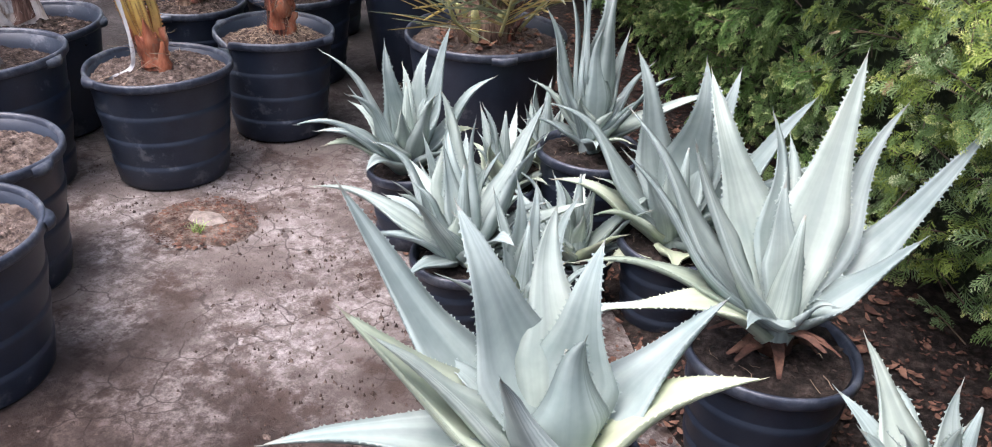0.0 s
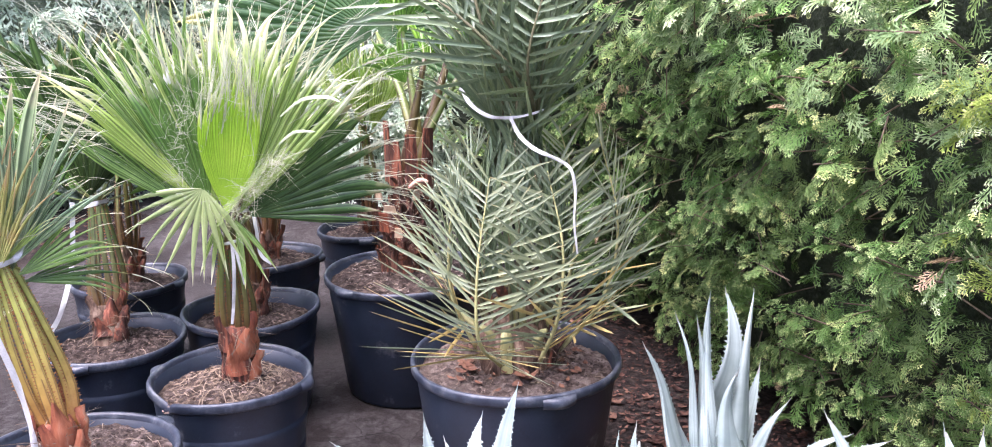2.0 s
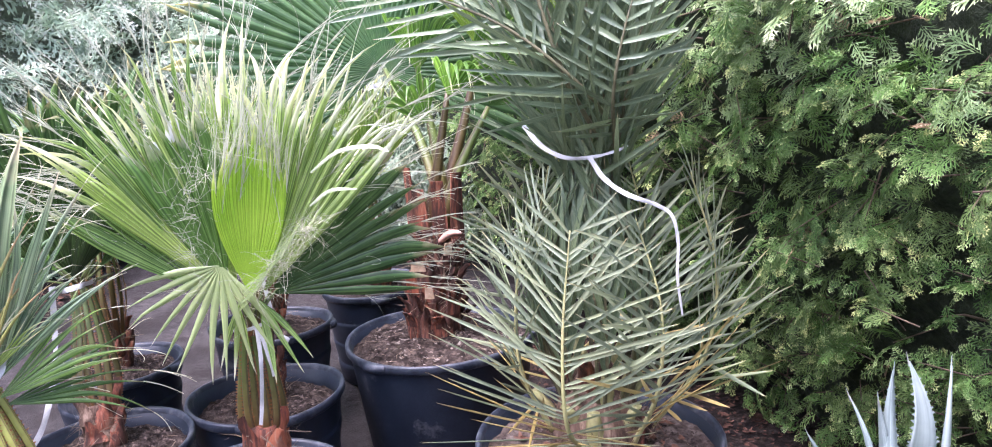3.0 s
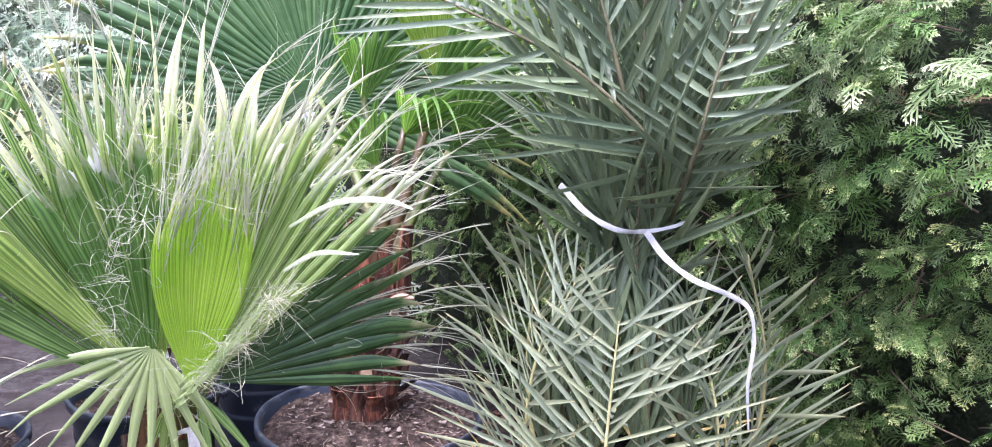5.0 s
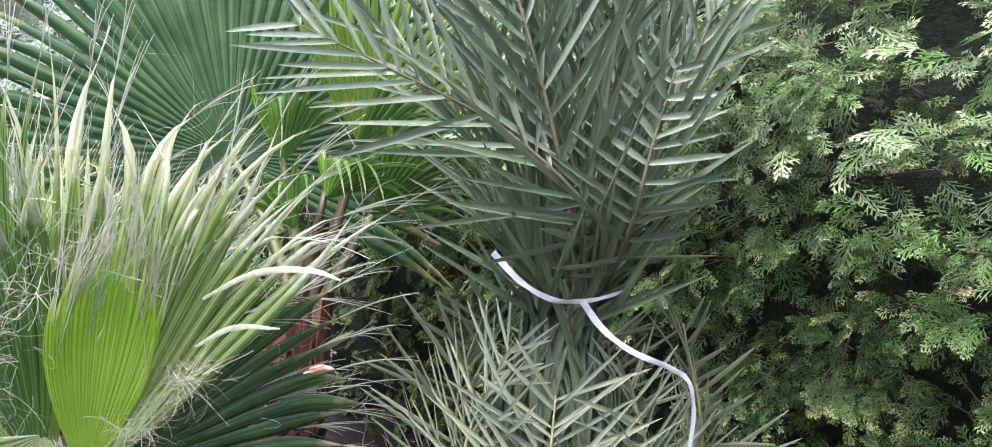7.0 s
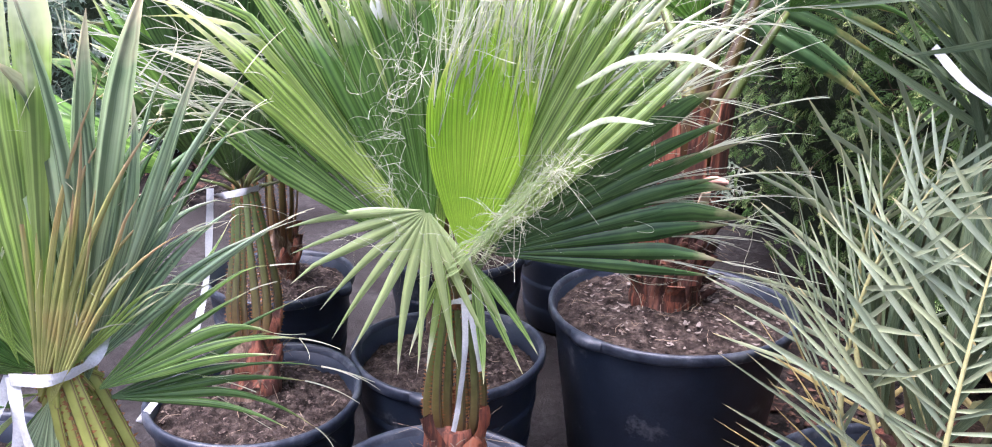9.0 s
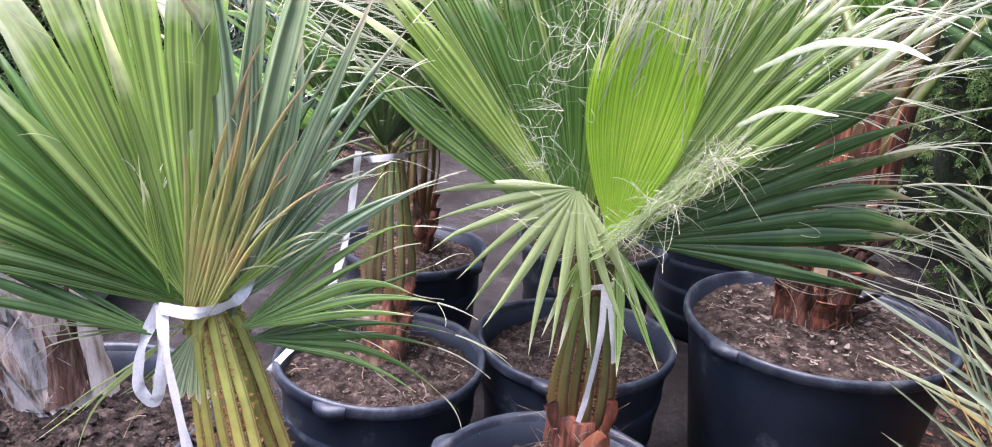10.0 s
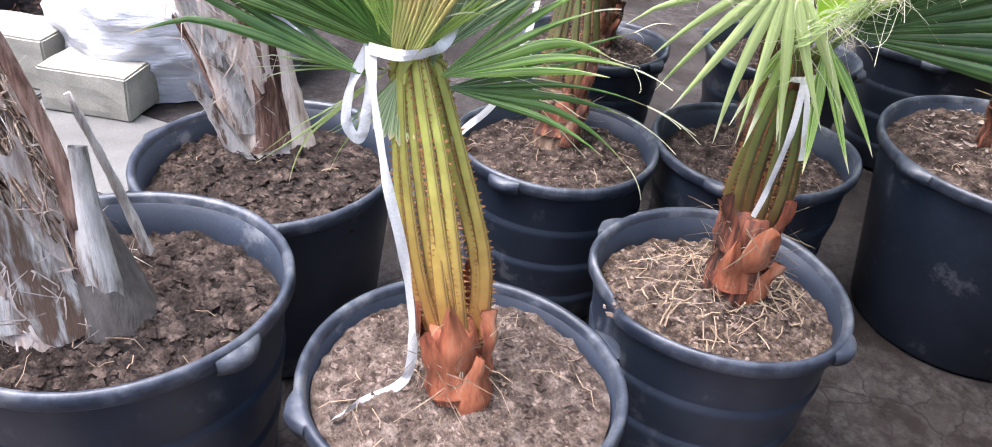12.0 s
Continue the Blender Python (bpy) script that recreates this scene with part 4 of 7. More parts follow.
def fan_palm(label, base, neck, r, leaves, seed, thread=60, stem_top=0.45, collar=0.018, bulge=0.02, stalk_w=0.0085, thread_len=0.09, stalk_mat="petiole", stalks=99, fine=1.0, stem_style=(), splay=()):
    """base: where the stem leaves the soil; neck: where the stalks are tied. leaves: (hub, axis, face, length, spread, segments, split, droop, cup, material)."""
    rnd = random.Random(seed)
    base, neck = Vector(base), Vector(neck)
    root = thing("fan_palm", label, "palm", *base, "young fan palms")
    rel = neck - base
    red_stem(root, (0, 0, 0), rel * stem_top, r, rnd, *stem_style)
    allt = []
    for k, (hub, axis, face, L, spread, nseg, split, droop, cup, mat, *more) in enumerate(leaves):
        hub = Vector(hub) - base
        a = k * 2.4
        o = Vector((math.cos(a), math.sin(a), 0))
        bow = bulge * rnd.uniform(0.1, 1.6)
        skew = o.cross(Vector((0, 0, 1))) * rnd.uniform(-1, 1) * bulge
        start = rel * stem_top * rnd.uniform(0.6, 0.95) + o * r * 0.6
        through_neck = rel + o * collar * rnd.uniform(0.5, 1.1)
        if k < len(splay):
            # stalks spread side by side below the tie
            wide = ACROSS * splay[k] + TO_CAMERA * 0.02 * ((k * 2) % 3 - 1)
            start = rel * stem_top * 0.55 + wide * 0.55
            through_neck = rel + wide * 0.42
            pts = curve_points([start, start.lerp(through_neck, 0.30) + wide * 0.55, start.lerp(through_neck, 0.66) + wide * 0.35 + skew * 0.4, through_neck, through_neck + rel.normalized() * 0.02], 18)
            o = TO_CAMERA + ACROSS * splay[k] * 9
        elif (hub - rel).length < 0.082:
            pts = curve_points([start, start.lerp(through_neck, 0.5) + o * bow + skew, through_neck, through_neck + rel.normalized() * 0.012], 18)
        else:
            pts = curve_points([start, start.lerp(through_neck, 0.5) + o * bow + skew, through_neck, through_neck.lerp(hub, 0.6) + rel * 0.02, hub], 18)
        if k < stalks:
            m = Mesh()
            rows = []
            for i, p in enumerate(pts):
                d = (pts[min(i + 1, 17)] - pts[max(i - 1, 0)]).normalized()
                s = (o.cross(d)).normalized()
                f = d.cross(s)
                fade = 1 - 0.93 * max(0.0, (i - 13) / 4)
                w, th = stalk_w * (1.3 - 0.55 * min(1, i / 9)) * fade, stalk_w * 0.45 * (1.2 - 0.5 * min(1, i / 9)) * fade
                rows.append([p + s * w * c + f * th * e for c, e in ((-1, 0.5), (0, -0.1), (1, 0.5), (0.7, 0.85), (0, 1.0), (-0.7, 0.85))])
            m.grid(rows, None, True)
            th = Mesh()
            for c in (0, 2):
                teeth = 54
                for q in range(teeth):
                    x = 1 + 13.5 * (q + rnd.uniform(0, 0.5)) / teeth
                    i = int(x)
                    p = Vector(rows[i][c]).lerp(Vector(rows[i + 1][c]), x - i)
                    d = (pts[i + 1] - pts[i]).normalized()
                    s = (Vector(rows[i][c]) - pts[i]).normalized()
                    g = 0.004 * rnd.uniform(0.6, 1.0)
                    th.tri((p - d * g - s * 0.002, p + s * rnd.uniform(0.0025, 0.0065) + d * rnd.uniform(-0.001, 0.003), p + d * g - s * 0.002))
            tagged(linked("thorn_edge", th, "thorn", root, "orange-brown thorns"), kind="stuff")
            linked("leaf_stalk", m, stalk_mat, root, "yellow-green thorny stalk" if stalk_mat == "petiole" else "brownish stalk")
        elif stalks:
            m = Mesh()
            m.tube([rel + o * collar * 0.5 - Vector((0, 0, 0.02)), rel.lerp(hub, 0.5) + o * 0.004, hub], [stalk_w * 0.5, stalk_w * 0.45, stalk_w * 0.3], 6)
            linked("leaf_stalk", m, stalk_mat, root)
        if spread < 100 and not more:
            face = Vector(face) + Vector((rnd.uniform(-1, 1), rnd.uniform(-1, 1), rnd.uniform(-1, 1))) * 0.35
            hub = hub + Vector((rnd.uniform(-1, 1), rnd.uniform(-1, 1), 0.3 * rnd.uniform(-1, 1))) * 0.018
            split = split * rnd.uniform(0.85, 1.1)
            droop, cup = droop + 0.01, cup + rnd.uniform(0.0, 0.3)
            nseg = max(4, int(nseg * fine))
        lm, tips = fan_leaf(rnd, hub, axis, face, L, spread, nseg, split, droop, cup, 0.12 if more else 0.26, *more)
        linked("fan_leaf", lm, mat, root)
        if Vector(axis).z > 0:
            allt += tips
    if thread:
        tagged(linked("thread_fringe", threads(rnd, allt, int(thread * 0.55), thread_len), "thread", root, "curling pale dry threads"), kind="stuff")
        tagged(linked("frayed_fringe", threads(rnd, allt, int(thread * 1.3), thread_len * 1.2, 0.08, 0.0010), "thread", root, "pale frayed leaf tips"), kind="stuff")
    return root


def fan_ring(rnd, neck, count, rise, L, spread, nseg, split, mats, tilt=(0.25, 0.9), az0=0.0, face_in=True, droop=0.08, cup=0.15):
    """Leaves set round a neck at even turns: a plain crown for palms that stand behind others."""
    out = []
    for k in range(count):
        az = az0 + k * 2.4
        t = tilt[0] + (tilt[1] - tilt[0]) * (k / max(1, count - 1))
        d = Vector((math.cos(az) * math.sin(t), math.sin(az) * math.sin(t), math.cos(t)))
        f = Vector((-math.cos(az), -math.sin(az), 0.3)) if face_in else Vector((math.cos(az), math.sin(az), 0.4))
        hub = Vector(neck) + d * rise * rnd.uniform(0.8, 1.2)
        out.append((hub, d, f, L * rnd.uniform(0.85, 1.1), spread * rnd.uniform(0.8, 1.15), nseg, split, droop, cup, rnd.choice(mats)))
    return out


TO_CAMERA = Vector((0.55, -0.83, 0.0))        # roughly towards the camera in the aisle; ACROSS runs to its right
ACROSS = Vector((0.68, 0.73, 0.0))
R1 = random.Random(41)
# leaning palm in the front pot
n1 = Vector((-0.425, 1.765, 0.85))
def crown_leaves(neck, specs):
    """specs: offset of the hub, axis, face, length, spread, segments, split, droop, cup, material."""
    return [(Vector(neck) + Vector((o[0] * 0.5, o[1] * 0.5, o[2] * 0.55 - 0.055)), *rest) for o, *rest in specs]


leaves = crown_leaves(n1, [
    ((-0.045, -0.050, 0.045), (-0.62, -0.66, 0.52), (0.45, -0.45, 0.7), 0.38, 34, 5, 0.5, 0.10, 0.12, "fan_mid"),
    ((-0.035, -0.030, 0.055), (-0.66, -0.66, 0.66), (0.6, -0.5, 0.45), 0.44, 38, 4, 0.5, 0.08, 0.15, "fan_mid"),
    ((-0.040, -0.045, 0.075), (-0.48, -0.52, 0.90), (0.7, -0.5, 0.2), 0.46, 36, 4, 0.55, 0.05, 0.18, "fan_deep"),
    ((-0.030, -0.050, 0.085), (-0.30, -0.33, 1.0), (0.5, -0.75, 0.1), 0.46, 32, 4, 0.55, 0.03, 0.18, "fan"),
    ((-0.005, -0.030, 0.060), (-0.10, -0.12, 1.0), (0.75, -0.6, 0.1), 0.52, 34, 6, 0.7, 0.03, 0.2, "fan", 0.0, 0.5),
    ((-0.020, -0.050, 0.10), (-0.12, -0.10, 0.90), (0.7, -0.5, 0.2), 0.19, 12, 2, 0.5, 0.06, 0.1, "fan"),
])
leaves += crown_leaves(n1, [
    ((0.010, -0.030, 0.07), (0.30, 0.34, 0.40), (0.6, -0.5, 0.5), 0.20, 10, 2, 0.5, 0.10, 0.1, "fan"),
    ((0.015, 0.01, 0.05), (0.05, 0.06, 1.0), (0.5, -0.8, 0.1), 0.50, 26, 3, 0.6, 0.04, 0.15, "fan_blue"),
    ((0.030, -0.045, 0.020), (0.13, 0.17, 0.95), (0.6, -0.6, 0.2), 0.38, 22, 5, 0.42, 0.08, 0.12, "fan_streaky"),
    ((0.040, -0.045, 0.015), (0.24, 0.31, 0.95), (0.62, -0.6, 0.25), 0.34, 20, 5, 0.36, 0.12, 0.12, "fan_streaky"),
    ((0.030, 0.02, 0.03), (0.16, 0.20, 1.0), (0.6, -0.6, 0.2), 0.47, 24, 4, 0.5, 0.06, 0.12, "fan_blue"),
    ((0.045, 0.055, 0.06), (0.20, 0.27, 0.92), (0.6, -0.6, 0.3), 0.42, 30, 5, 0.45, 0.10, 0.12, "fan_blue"),
    ((0.050, 0.065, 0.04), (0.34, 0.46, 0.70), (0.5, -0.6, 0.5), 0.34, 34, 5, 0.42, 0.14, 0.1, "fan_blue"),
])
leaves += crown_leaves(n1, [
    ((0.040, 0.045, 0.015), (0.42, 0.58, 0.34), (0.5, -0.6, 0.6), 0.26, 44, 5, 0.45, 0.12, 0.1, "fan_mid"),
    ((0.030, 0.045, -0.005), (0.44, 0.58, 0.04), (0.5, -0.6, 0.6), 0.24, 40, 5, 0.42, 0.10, 0.1, "fan_dark"),
    ((-0.030, -0.035, 0.01), (-0.60, -0.66, 0.42), (0.4, -0.5, 0.8), 0.30, 24, 3, 0.5, 0.1, 0.1, "fan_dark"),
    ((-0.012, -0.02, 0.02), (-0.66, -0.72, -0.05), (0.4, -0.5, 0.8), 0.20, 8, 1, 0.5, 0.03, 0.1, "fan"),
    ((-0.02, -0.02, 0.02), (-0.52, -0.42, -0.62), (0.5, -0.6, 0.4), 0.22, 6, 1, 0.5, 0.03, 0.1, "fan_pale"),
    ((-0.02, 0.0, 0.02), (-0.50, -0.20, -0.66), (0.5, -0.6, 0.4), 0.20, 6, 1, 0.5, 0.03, 0.1, "fan_deep"),
    ((-0.04, 0.03, 0.06), (-0.55, 0.1, 0.8), (0.5, -0.5, 0.3), 0.42, 46, 8, 0.55, 0.1, 0.1, "fan_mid"),
    ((0.0, 0.05, 0.06), (-0.1, 0.4, 0.9), (0.5, -0.6, 0.3), 0.42, 46, 8, 0.55, 0.1, 0.1, "fan_dark"),
])
leaves += crown_leaves(n1, [
    ((-0.012, -0.02, 0.015), (-0.06, -0.08, -0.9), (0.6, -0.7, 0.2), 0.09, 70, 9, 0.9, 0.0, 0.1, "fan_blue", 0.0, 0.8),
])
fan_palm("young fan palm leaning sideways, stalks tied with white tape", (-0.33, 1.80, 0.36), n1, 0.042, leaves, 51, 150, 0.24, 0.027, 0.026, 0.0088, 0.05, "petiole", 8, 1.25, (7, "sheath", (0.6, 1.0), "sheath"), (-0.050, 0.022, -0.030, 0.044, 0.002, -0.014, 0.034, 0.010))

n2 = Vector((-0.245, 2.30, 0.765))
leaves = [
    ((-0.200, 2.248, 0.850), (0.10, 0.05, 1.0), TO_CAMERA, 0.36, 58, 19, 0.74, 0.0, 0.16, "fan_young", 0.48, 0.75),
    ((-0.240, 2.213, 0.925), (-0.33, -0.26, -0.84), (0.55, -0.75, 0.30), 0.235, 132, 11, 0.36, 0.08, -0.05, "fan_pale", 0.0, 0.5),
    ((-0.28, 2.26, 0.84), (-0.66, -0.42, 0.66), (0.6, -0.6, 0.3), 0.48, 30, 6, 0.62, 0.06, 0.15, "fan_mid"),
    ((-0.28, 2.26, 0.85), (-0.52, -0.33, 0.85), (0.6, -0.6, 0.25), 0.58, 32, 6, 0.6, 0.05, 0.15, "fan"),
    ((-0.27, 2.29, 0.85), (-0.30, -0.18, 1.0), TO_CAMERA, 0.60, 34, 7, 0.6, 0.04, 0.2, "fan_mid"),
    ((-0.27, 2.27, 0.85), (-0.20, -0.10, 1.0), TO_CAMERA, 0.42, 40, 9, 0.78, 0.02, 0.15, "fan_deep", 0.2, 0.6),
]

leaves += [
    ((-0.26, 2.31, 0.85), (-0.10, -0.03, 1.0), TO_CAMERA, 0.64, 30, 6, 0.6, 0.05, 0.15, "fan"),
    ((-0.23, 2.32, 0.85), (0.12, 0.08, 1.0), TO_CAMERA, 0.63, 30, 6, 0.6, 0.05, 0.15, "fan"),
    ((-0.21, 2.31, 0.85), (0.33, 0.20, 0.95), TO_CAMERA, 0.63, 30, 6, 0.6, 0.08, 0.15, "fan"),
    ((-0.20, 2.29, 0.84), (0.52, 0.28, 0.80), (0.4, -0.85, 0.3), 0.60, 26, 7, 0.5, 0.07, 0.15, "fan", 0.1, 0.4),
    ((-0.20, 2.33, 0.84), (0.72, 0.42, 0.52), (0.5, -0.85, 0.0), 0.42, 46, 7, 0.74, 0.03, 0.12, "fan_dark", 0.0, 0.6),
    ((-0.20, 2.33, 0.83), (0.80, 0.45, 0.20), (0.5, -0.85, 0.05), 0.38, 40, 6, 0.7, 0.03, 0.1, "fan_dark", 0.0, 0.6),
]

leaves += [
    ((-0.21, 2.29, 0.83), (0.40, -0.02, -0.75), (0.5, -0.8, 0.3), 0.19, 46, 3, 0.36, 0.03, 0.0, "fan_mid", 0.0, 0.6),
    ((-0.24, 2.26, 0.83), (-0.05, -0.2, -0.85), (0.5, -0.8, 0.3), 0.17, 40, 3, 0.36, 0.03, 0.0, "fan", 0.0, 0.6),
    ((-0.30, 2.38, 0.85), (-0.45, 0.30, 0.85), TO_CAMERA, 0.48, 50, 10, 0.55, 0.1, 0.1, "fan_dark"),
    ((-0.20, 2.40, 0.85), (0.30, 0.40, 0.85), TO_CAMERA, 0.48, 50, 10, 0.55, 0.1, 0.1, "fan_mid"),
]
bright_palm = fan_palm("young fan palm with bright green crown and pale shredded tips", (-0.265, 2.335, 0.365), n2, 0.046, leaves, 52, 800, 0.40, 0.022, 0.02, 0.0085, 0.12, "petiole_dark", 7, 1.9, (9, "sheath", (0.5, 0.8), "red_base"), (-0.042, 0.030, -0.012, 0.048, 0.008, -0.028, 0.020))

n3 = Vector((-0.93, 2.57, 0.77))
leaves = fan_ring(R1, n3, 19, 0.09, 0.54, 54, 8, 0.66, ("fan_dark", "fan_dark", "fan_deep"), (0.15, 1.30), 3.4)
fan_palm("dark green young fan palm tied with white tape", (-0.84, 2.47, 0.35), n3, 0.048, leaves, 53, 80, 0.27, 0.022, 0.022, 0.0095, 0.09, "petiole_dark", 6, 1.3, (9, "red_base", (0.5, 0.95)), (-0.045, 0.035, -0.015, 0.052, 0.015, -0.03))

E0 = Vector((-0.16, 3.21, 0.43))
nE = Vector((-0.09, 3.255, 1.02))
leaves = [
    ((-0.37, 3.48, 1.295), (-0.06, 0.05, 1.0), (0.25, -0.95, 0.1), 0.86, 250, 52, 0.68, 0.04, 0.10, "fan_tall", 0.0, 0.42),
    ((0.0, 3.42, 1.34), (0.25, 0.1, 0.9), TO_CAMERA, 0.58, 110, 20, 0.55, 0.05, 0.12, "fan_tipped", 0.0, 0.3),
    ((0.05, 3.3, 1.16), (0.6, -0.05, 0.55), TO_CAMERA, 0.36, 80, 14, 0.5, 0.15, 0.1, "fan_deep", 0.0, 0.2),
    ((0.03, 3.6, 1.38), (0.3, 0.3, 1.0), TO_CAMERA, 0.55, 90, 16, 0.5, 0.1, 0.1, "fan_blue", 0.0, 0.2),
    ((-0.30, 3.62, 1.45), (-0.2, 0.3, 0.95), TO_CAMERA, 0.62, 120, 20, 0.55, 0.05, 0.12, "fan_mid", 0.0, 0.3),
    ((-0.5, 3.7, 1.35), (-0.6, 0.3, 0.8), TO_CAMERA, 0.58, 110, 18, 0.5, 0.1, 0.1, "fan_mid", 0.0, 0.2),
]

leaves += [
    ((-0.20, 3.36, 1.28), (0.15, -0.2, 0.9), TO_CAMERA, 0.36, 70, 10, 0.5, 0.35, 0.3, "fan_deep", 0.0, 0.1),
    ((-0.06, 3.24, 1.20), (0.45, -0.3, 0.55), TO_CAMERA, 0.32, 80, 9, 0.5, 0.45, 0.3, "fan_deep", 0.0, 0.1),
    ((-0.13, 3.22, 1.12), (-0.15, -0.4, 0.7), TO_CAMERA, 0.28, 70, 8, 0.5, 0.45, 0.3, "fan_deep", 0.0, 0.1),
    ((-0.02, 3.36, 1.30), (0.55, 0.1, 0.5), TO_CAMERA, 0.42, 70, 10, 0.5, 0.35, 0.3, "fan_deep", 0.0, 0.1),
]
tall = fan_palm("tall fan palm with a stout red-brown stem and wide fans", E0, nE, 0.078, leaves, 54, 60, 0.62, 0.05, 0.03, 0.012, 0.09, "petiole_brown", 0, 1.0, (64, "fibre_red", (0.16, 0.30), "red_base", (0.34, 0.6), 0.05))
for k, hub in enumerate(((-0.365, 3.485, 1.295), (0.0, 3.42, 1.34), (0.05, 3.3, 1.16), (-0.20, 3.36, 1.30), (-0.06, 3.24, 1.22))):
    rs = random.Random(550 + k)
    foot = (nE - E0) * 0.5 + Vector((math.cos(k * 2.4) * 0.045, math.sin(k * 2.4) * 0.045, 0))
    stalk(tall, foot, Vector(hub) - E0, (rs.uniform(-0.01, 0.03), rs.uniform(-0.02, 0.02), 0.02), 0.026, 0.008, ("petiole_dark", "petiole_brown", "petiole_dark")[k % 3], 16, rs)


def stub(at, width, height, curl, turn, mat, label):
    """A cut or peeling piece of leaf base standing off the tall palm's stem, with its own thickness."""
    c = Vector(at) - E0
    o = Vector((c.x, c.y, 0)).normalized() if turn is None else Vector((math.sin(turn), -math.cos(turn), 0))
    sd = Vector((-o.y, o.x, 0))
    front = [[c + sd * width * q * (1 - 0.25 * u) + Vector((0, 0, height * (u - 0.5))) + o * (0.006 + curl * u * u - 0.008 * q * q) for q in (-0.5, -0.2, 0.2, 0.5)] for u in (0, 0.33, 0.66, 1)]
    ring = [[*r, *[p - o * 0.006 for p in reversed(r)]] for r in front]
    pm = Mesh()
    pm.grid(ring, None, True)
    pm.f.append(tuple(range(24, 32)))
    pm.f.append(tuple(range(7, -1, -1)))
    linked("cut_stub", pm, mat, tall, label, False)


for at, w, h, curl, turn, mat, label in [
    ((-0.205, 3.125, 0.735), 0.030, 0.035, 0.004, -0.3, "cut", "pale cut leaf stub"), ((-0.155, 3.105, 0.690), 0.050, 0.028, 0.006, 0.0, "cut", "pale cut leaf stub"),
    ((-0.125, 3.105, 0.606), 0.030, 0.036, 0.004, 0.1, "cut", "pale cut leaf stub"), ((-0.100, 3.10, 0.515), 0.055, 0.045, 0.02, 0.3, "red_base", "dark red peeling sheath"),
    ((-0.190, 3.11, 0.520), 0.050, 0.05, 0.02, -0.4, "red_base", "dark red peeling sheath"), ((-0.065, 3.13, 0.570), 0.035, 0.08, 0.015, 0.8, "red_base", "dark red peeling sheath"),
    ((-0.060, 3.12, 0.745), 0.028, 0.040, 0.012, 0.7, "cut", "pale cut leaf stub"), ((-0.180, 3.11, 0.640), 0.045, 0.07, 0.01, -0.3, "sheath", "orange-red leaf sheath"),
    ((-0.155, 3.165, 0.840), 0.055, 0.17, 0.010, -0.1, "red_base", "red-brown leaf sheath"), ((-0.095, 3.170, 0.860), 0.050, 0.18, 0.020, 0.3, "red_base", "red-brown leaf sheath"),
    ((-0.195, 3.190, 0.880), 0.050, 0.22, 0.004, -0.7, "red_base", "dark red peeling sheath"), ((-0.050, 3.200, 0.860), 0.050, 0.22, 0.015, 0.9, "red_base", "dark red peeling sheath"),
]:
    stub(at, w, h, curl, turn, mat, label)
m, rows = Mesh(), []
for i in range(9):
    t = i / 8
    c = Vector((-0.085, 3.12, 0.765)).lerp(Vector((0.0, 3.09, 0.80)), t) + Vector((0, 0, 0.012 * math.sin(math.pi * t))) - E0
    w = 0.013 * math.sin(math.pi * (0.25 + 0.7 * t)) ** 0.6
    rows.append([c + Vector((0, -0.004, w)), c + Vector((0, -0.009, 0)), c + Vector((0, -0.002, -w)), c + Vector((0, 0.002, 0))])
m.grid(rows, None, True)
linked("peeling_sheath", m, "peel", tall, "pink curled peeling sheath")
# palms standing behind
for n, (x, y, key) in enumerate([(-0.58, 2.86, "D"), (-1.27, 3.05, "L"), (-0.92, 3.48, "N"), (-0.68, 3.98, "M")]):
    rr = random.Random(60 + n)
    b = Vector((x, y, 0.34))
    nk = b + Vector((rr.uniform(-0.05, 0.05), rr.uniform(-0.03, 0.05), 0.46))
    fan_palm("young fan palm in the crowded back row", b, nk, 0.045, fan_ring(rr, nk, 11, 0.08, 0.50, 46, 9, 0.55, ("fan", "fan_mid", "fan_mid"), (0.1, 0.95), rr.uniform(0, 6)), 70 + n, 260, 0.28, 0.020, 0.02, 0.009, 0.09, "petiole_dark", 7, 1.7, (12, "red_base", (0.5, 0.9)))


# ---------------------------------------------------------------- feather palm
LEAFLETS = {}


def leaflet_mesh(mat, kind):
    """One unit-long folded leaflet along +Y, shared by many leaflets."""
    if (mat, kind) not in LEAFLETS:
        m, rows = Mesh(), []
        bend = (-0.03, 0.015, -0.06, 0.03)[kind]
        for q, ww in ((0, 0.35), (0.06, 0.7), (0.2, 0.95), (0.5, 1.0), (0.75, 0.8), (0.92, 0.4), (1.0, 0.04)):
            rows.append([(-ww, q, ww * 0.6), (0.25 * bend * q, q, 0), (ww, q, ww * 0.6)])
        m.grid([[(x, y, z + 4 * bend * y * y) for x, y, z in r] for r in rows], [[(kind * 1.7, r[1][1])] * 3 for r in rows])
        ob = linked("leaflet", m, mat)
        LEAFLETS[mat, kind] = ob.data
        bpy.data.objects.remove(ob)
    return LEAFLETS[mat, kind]


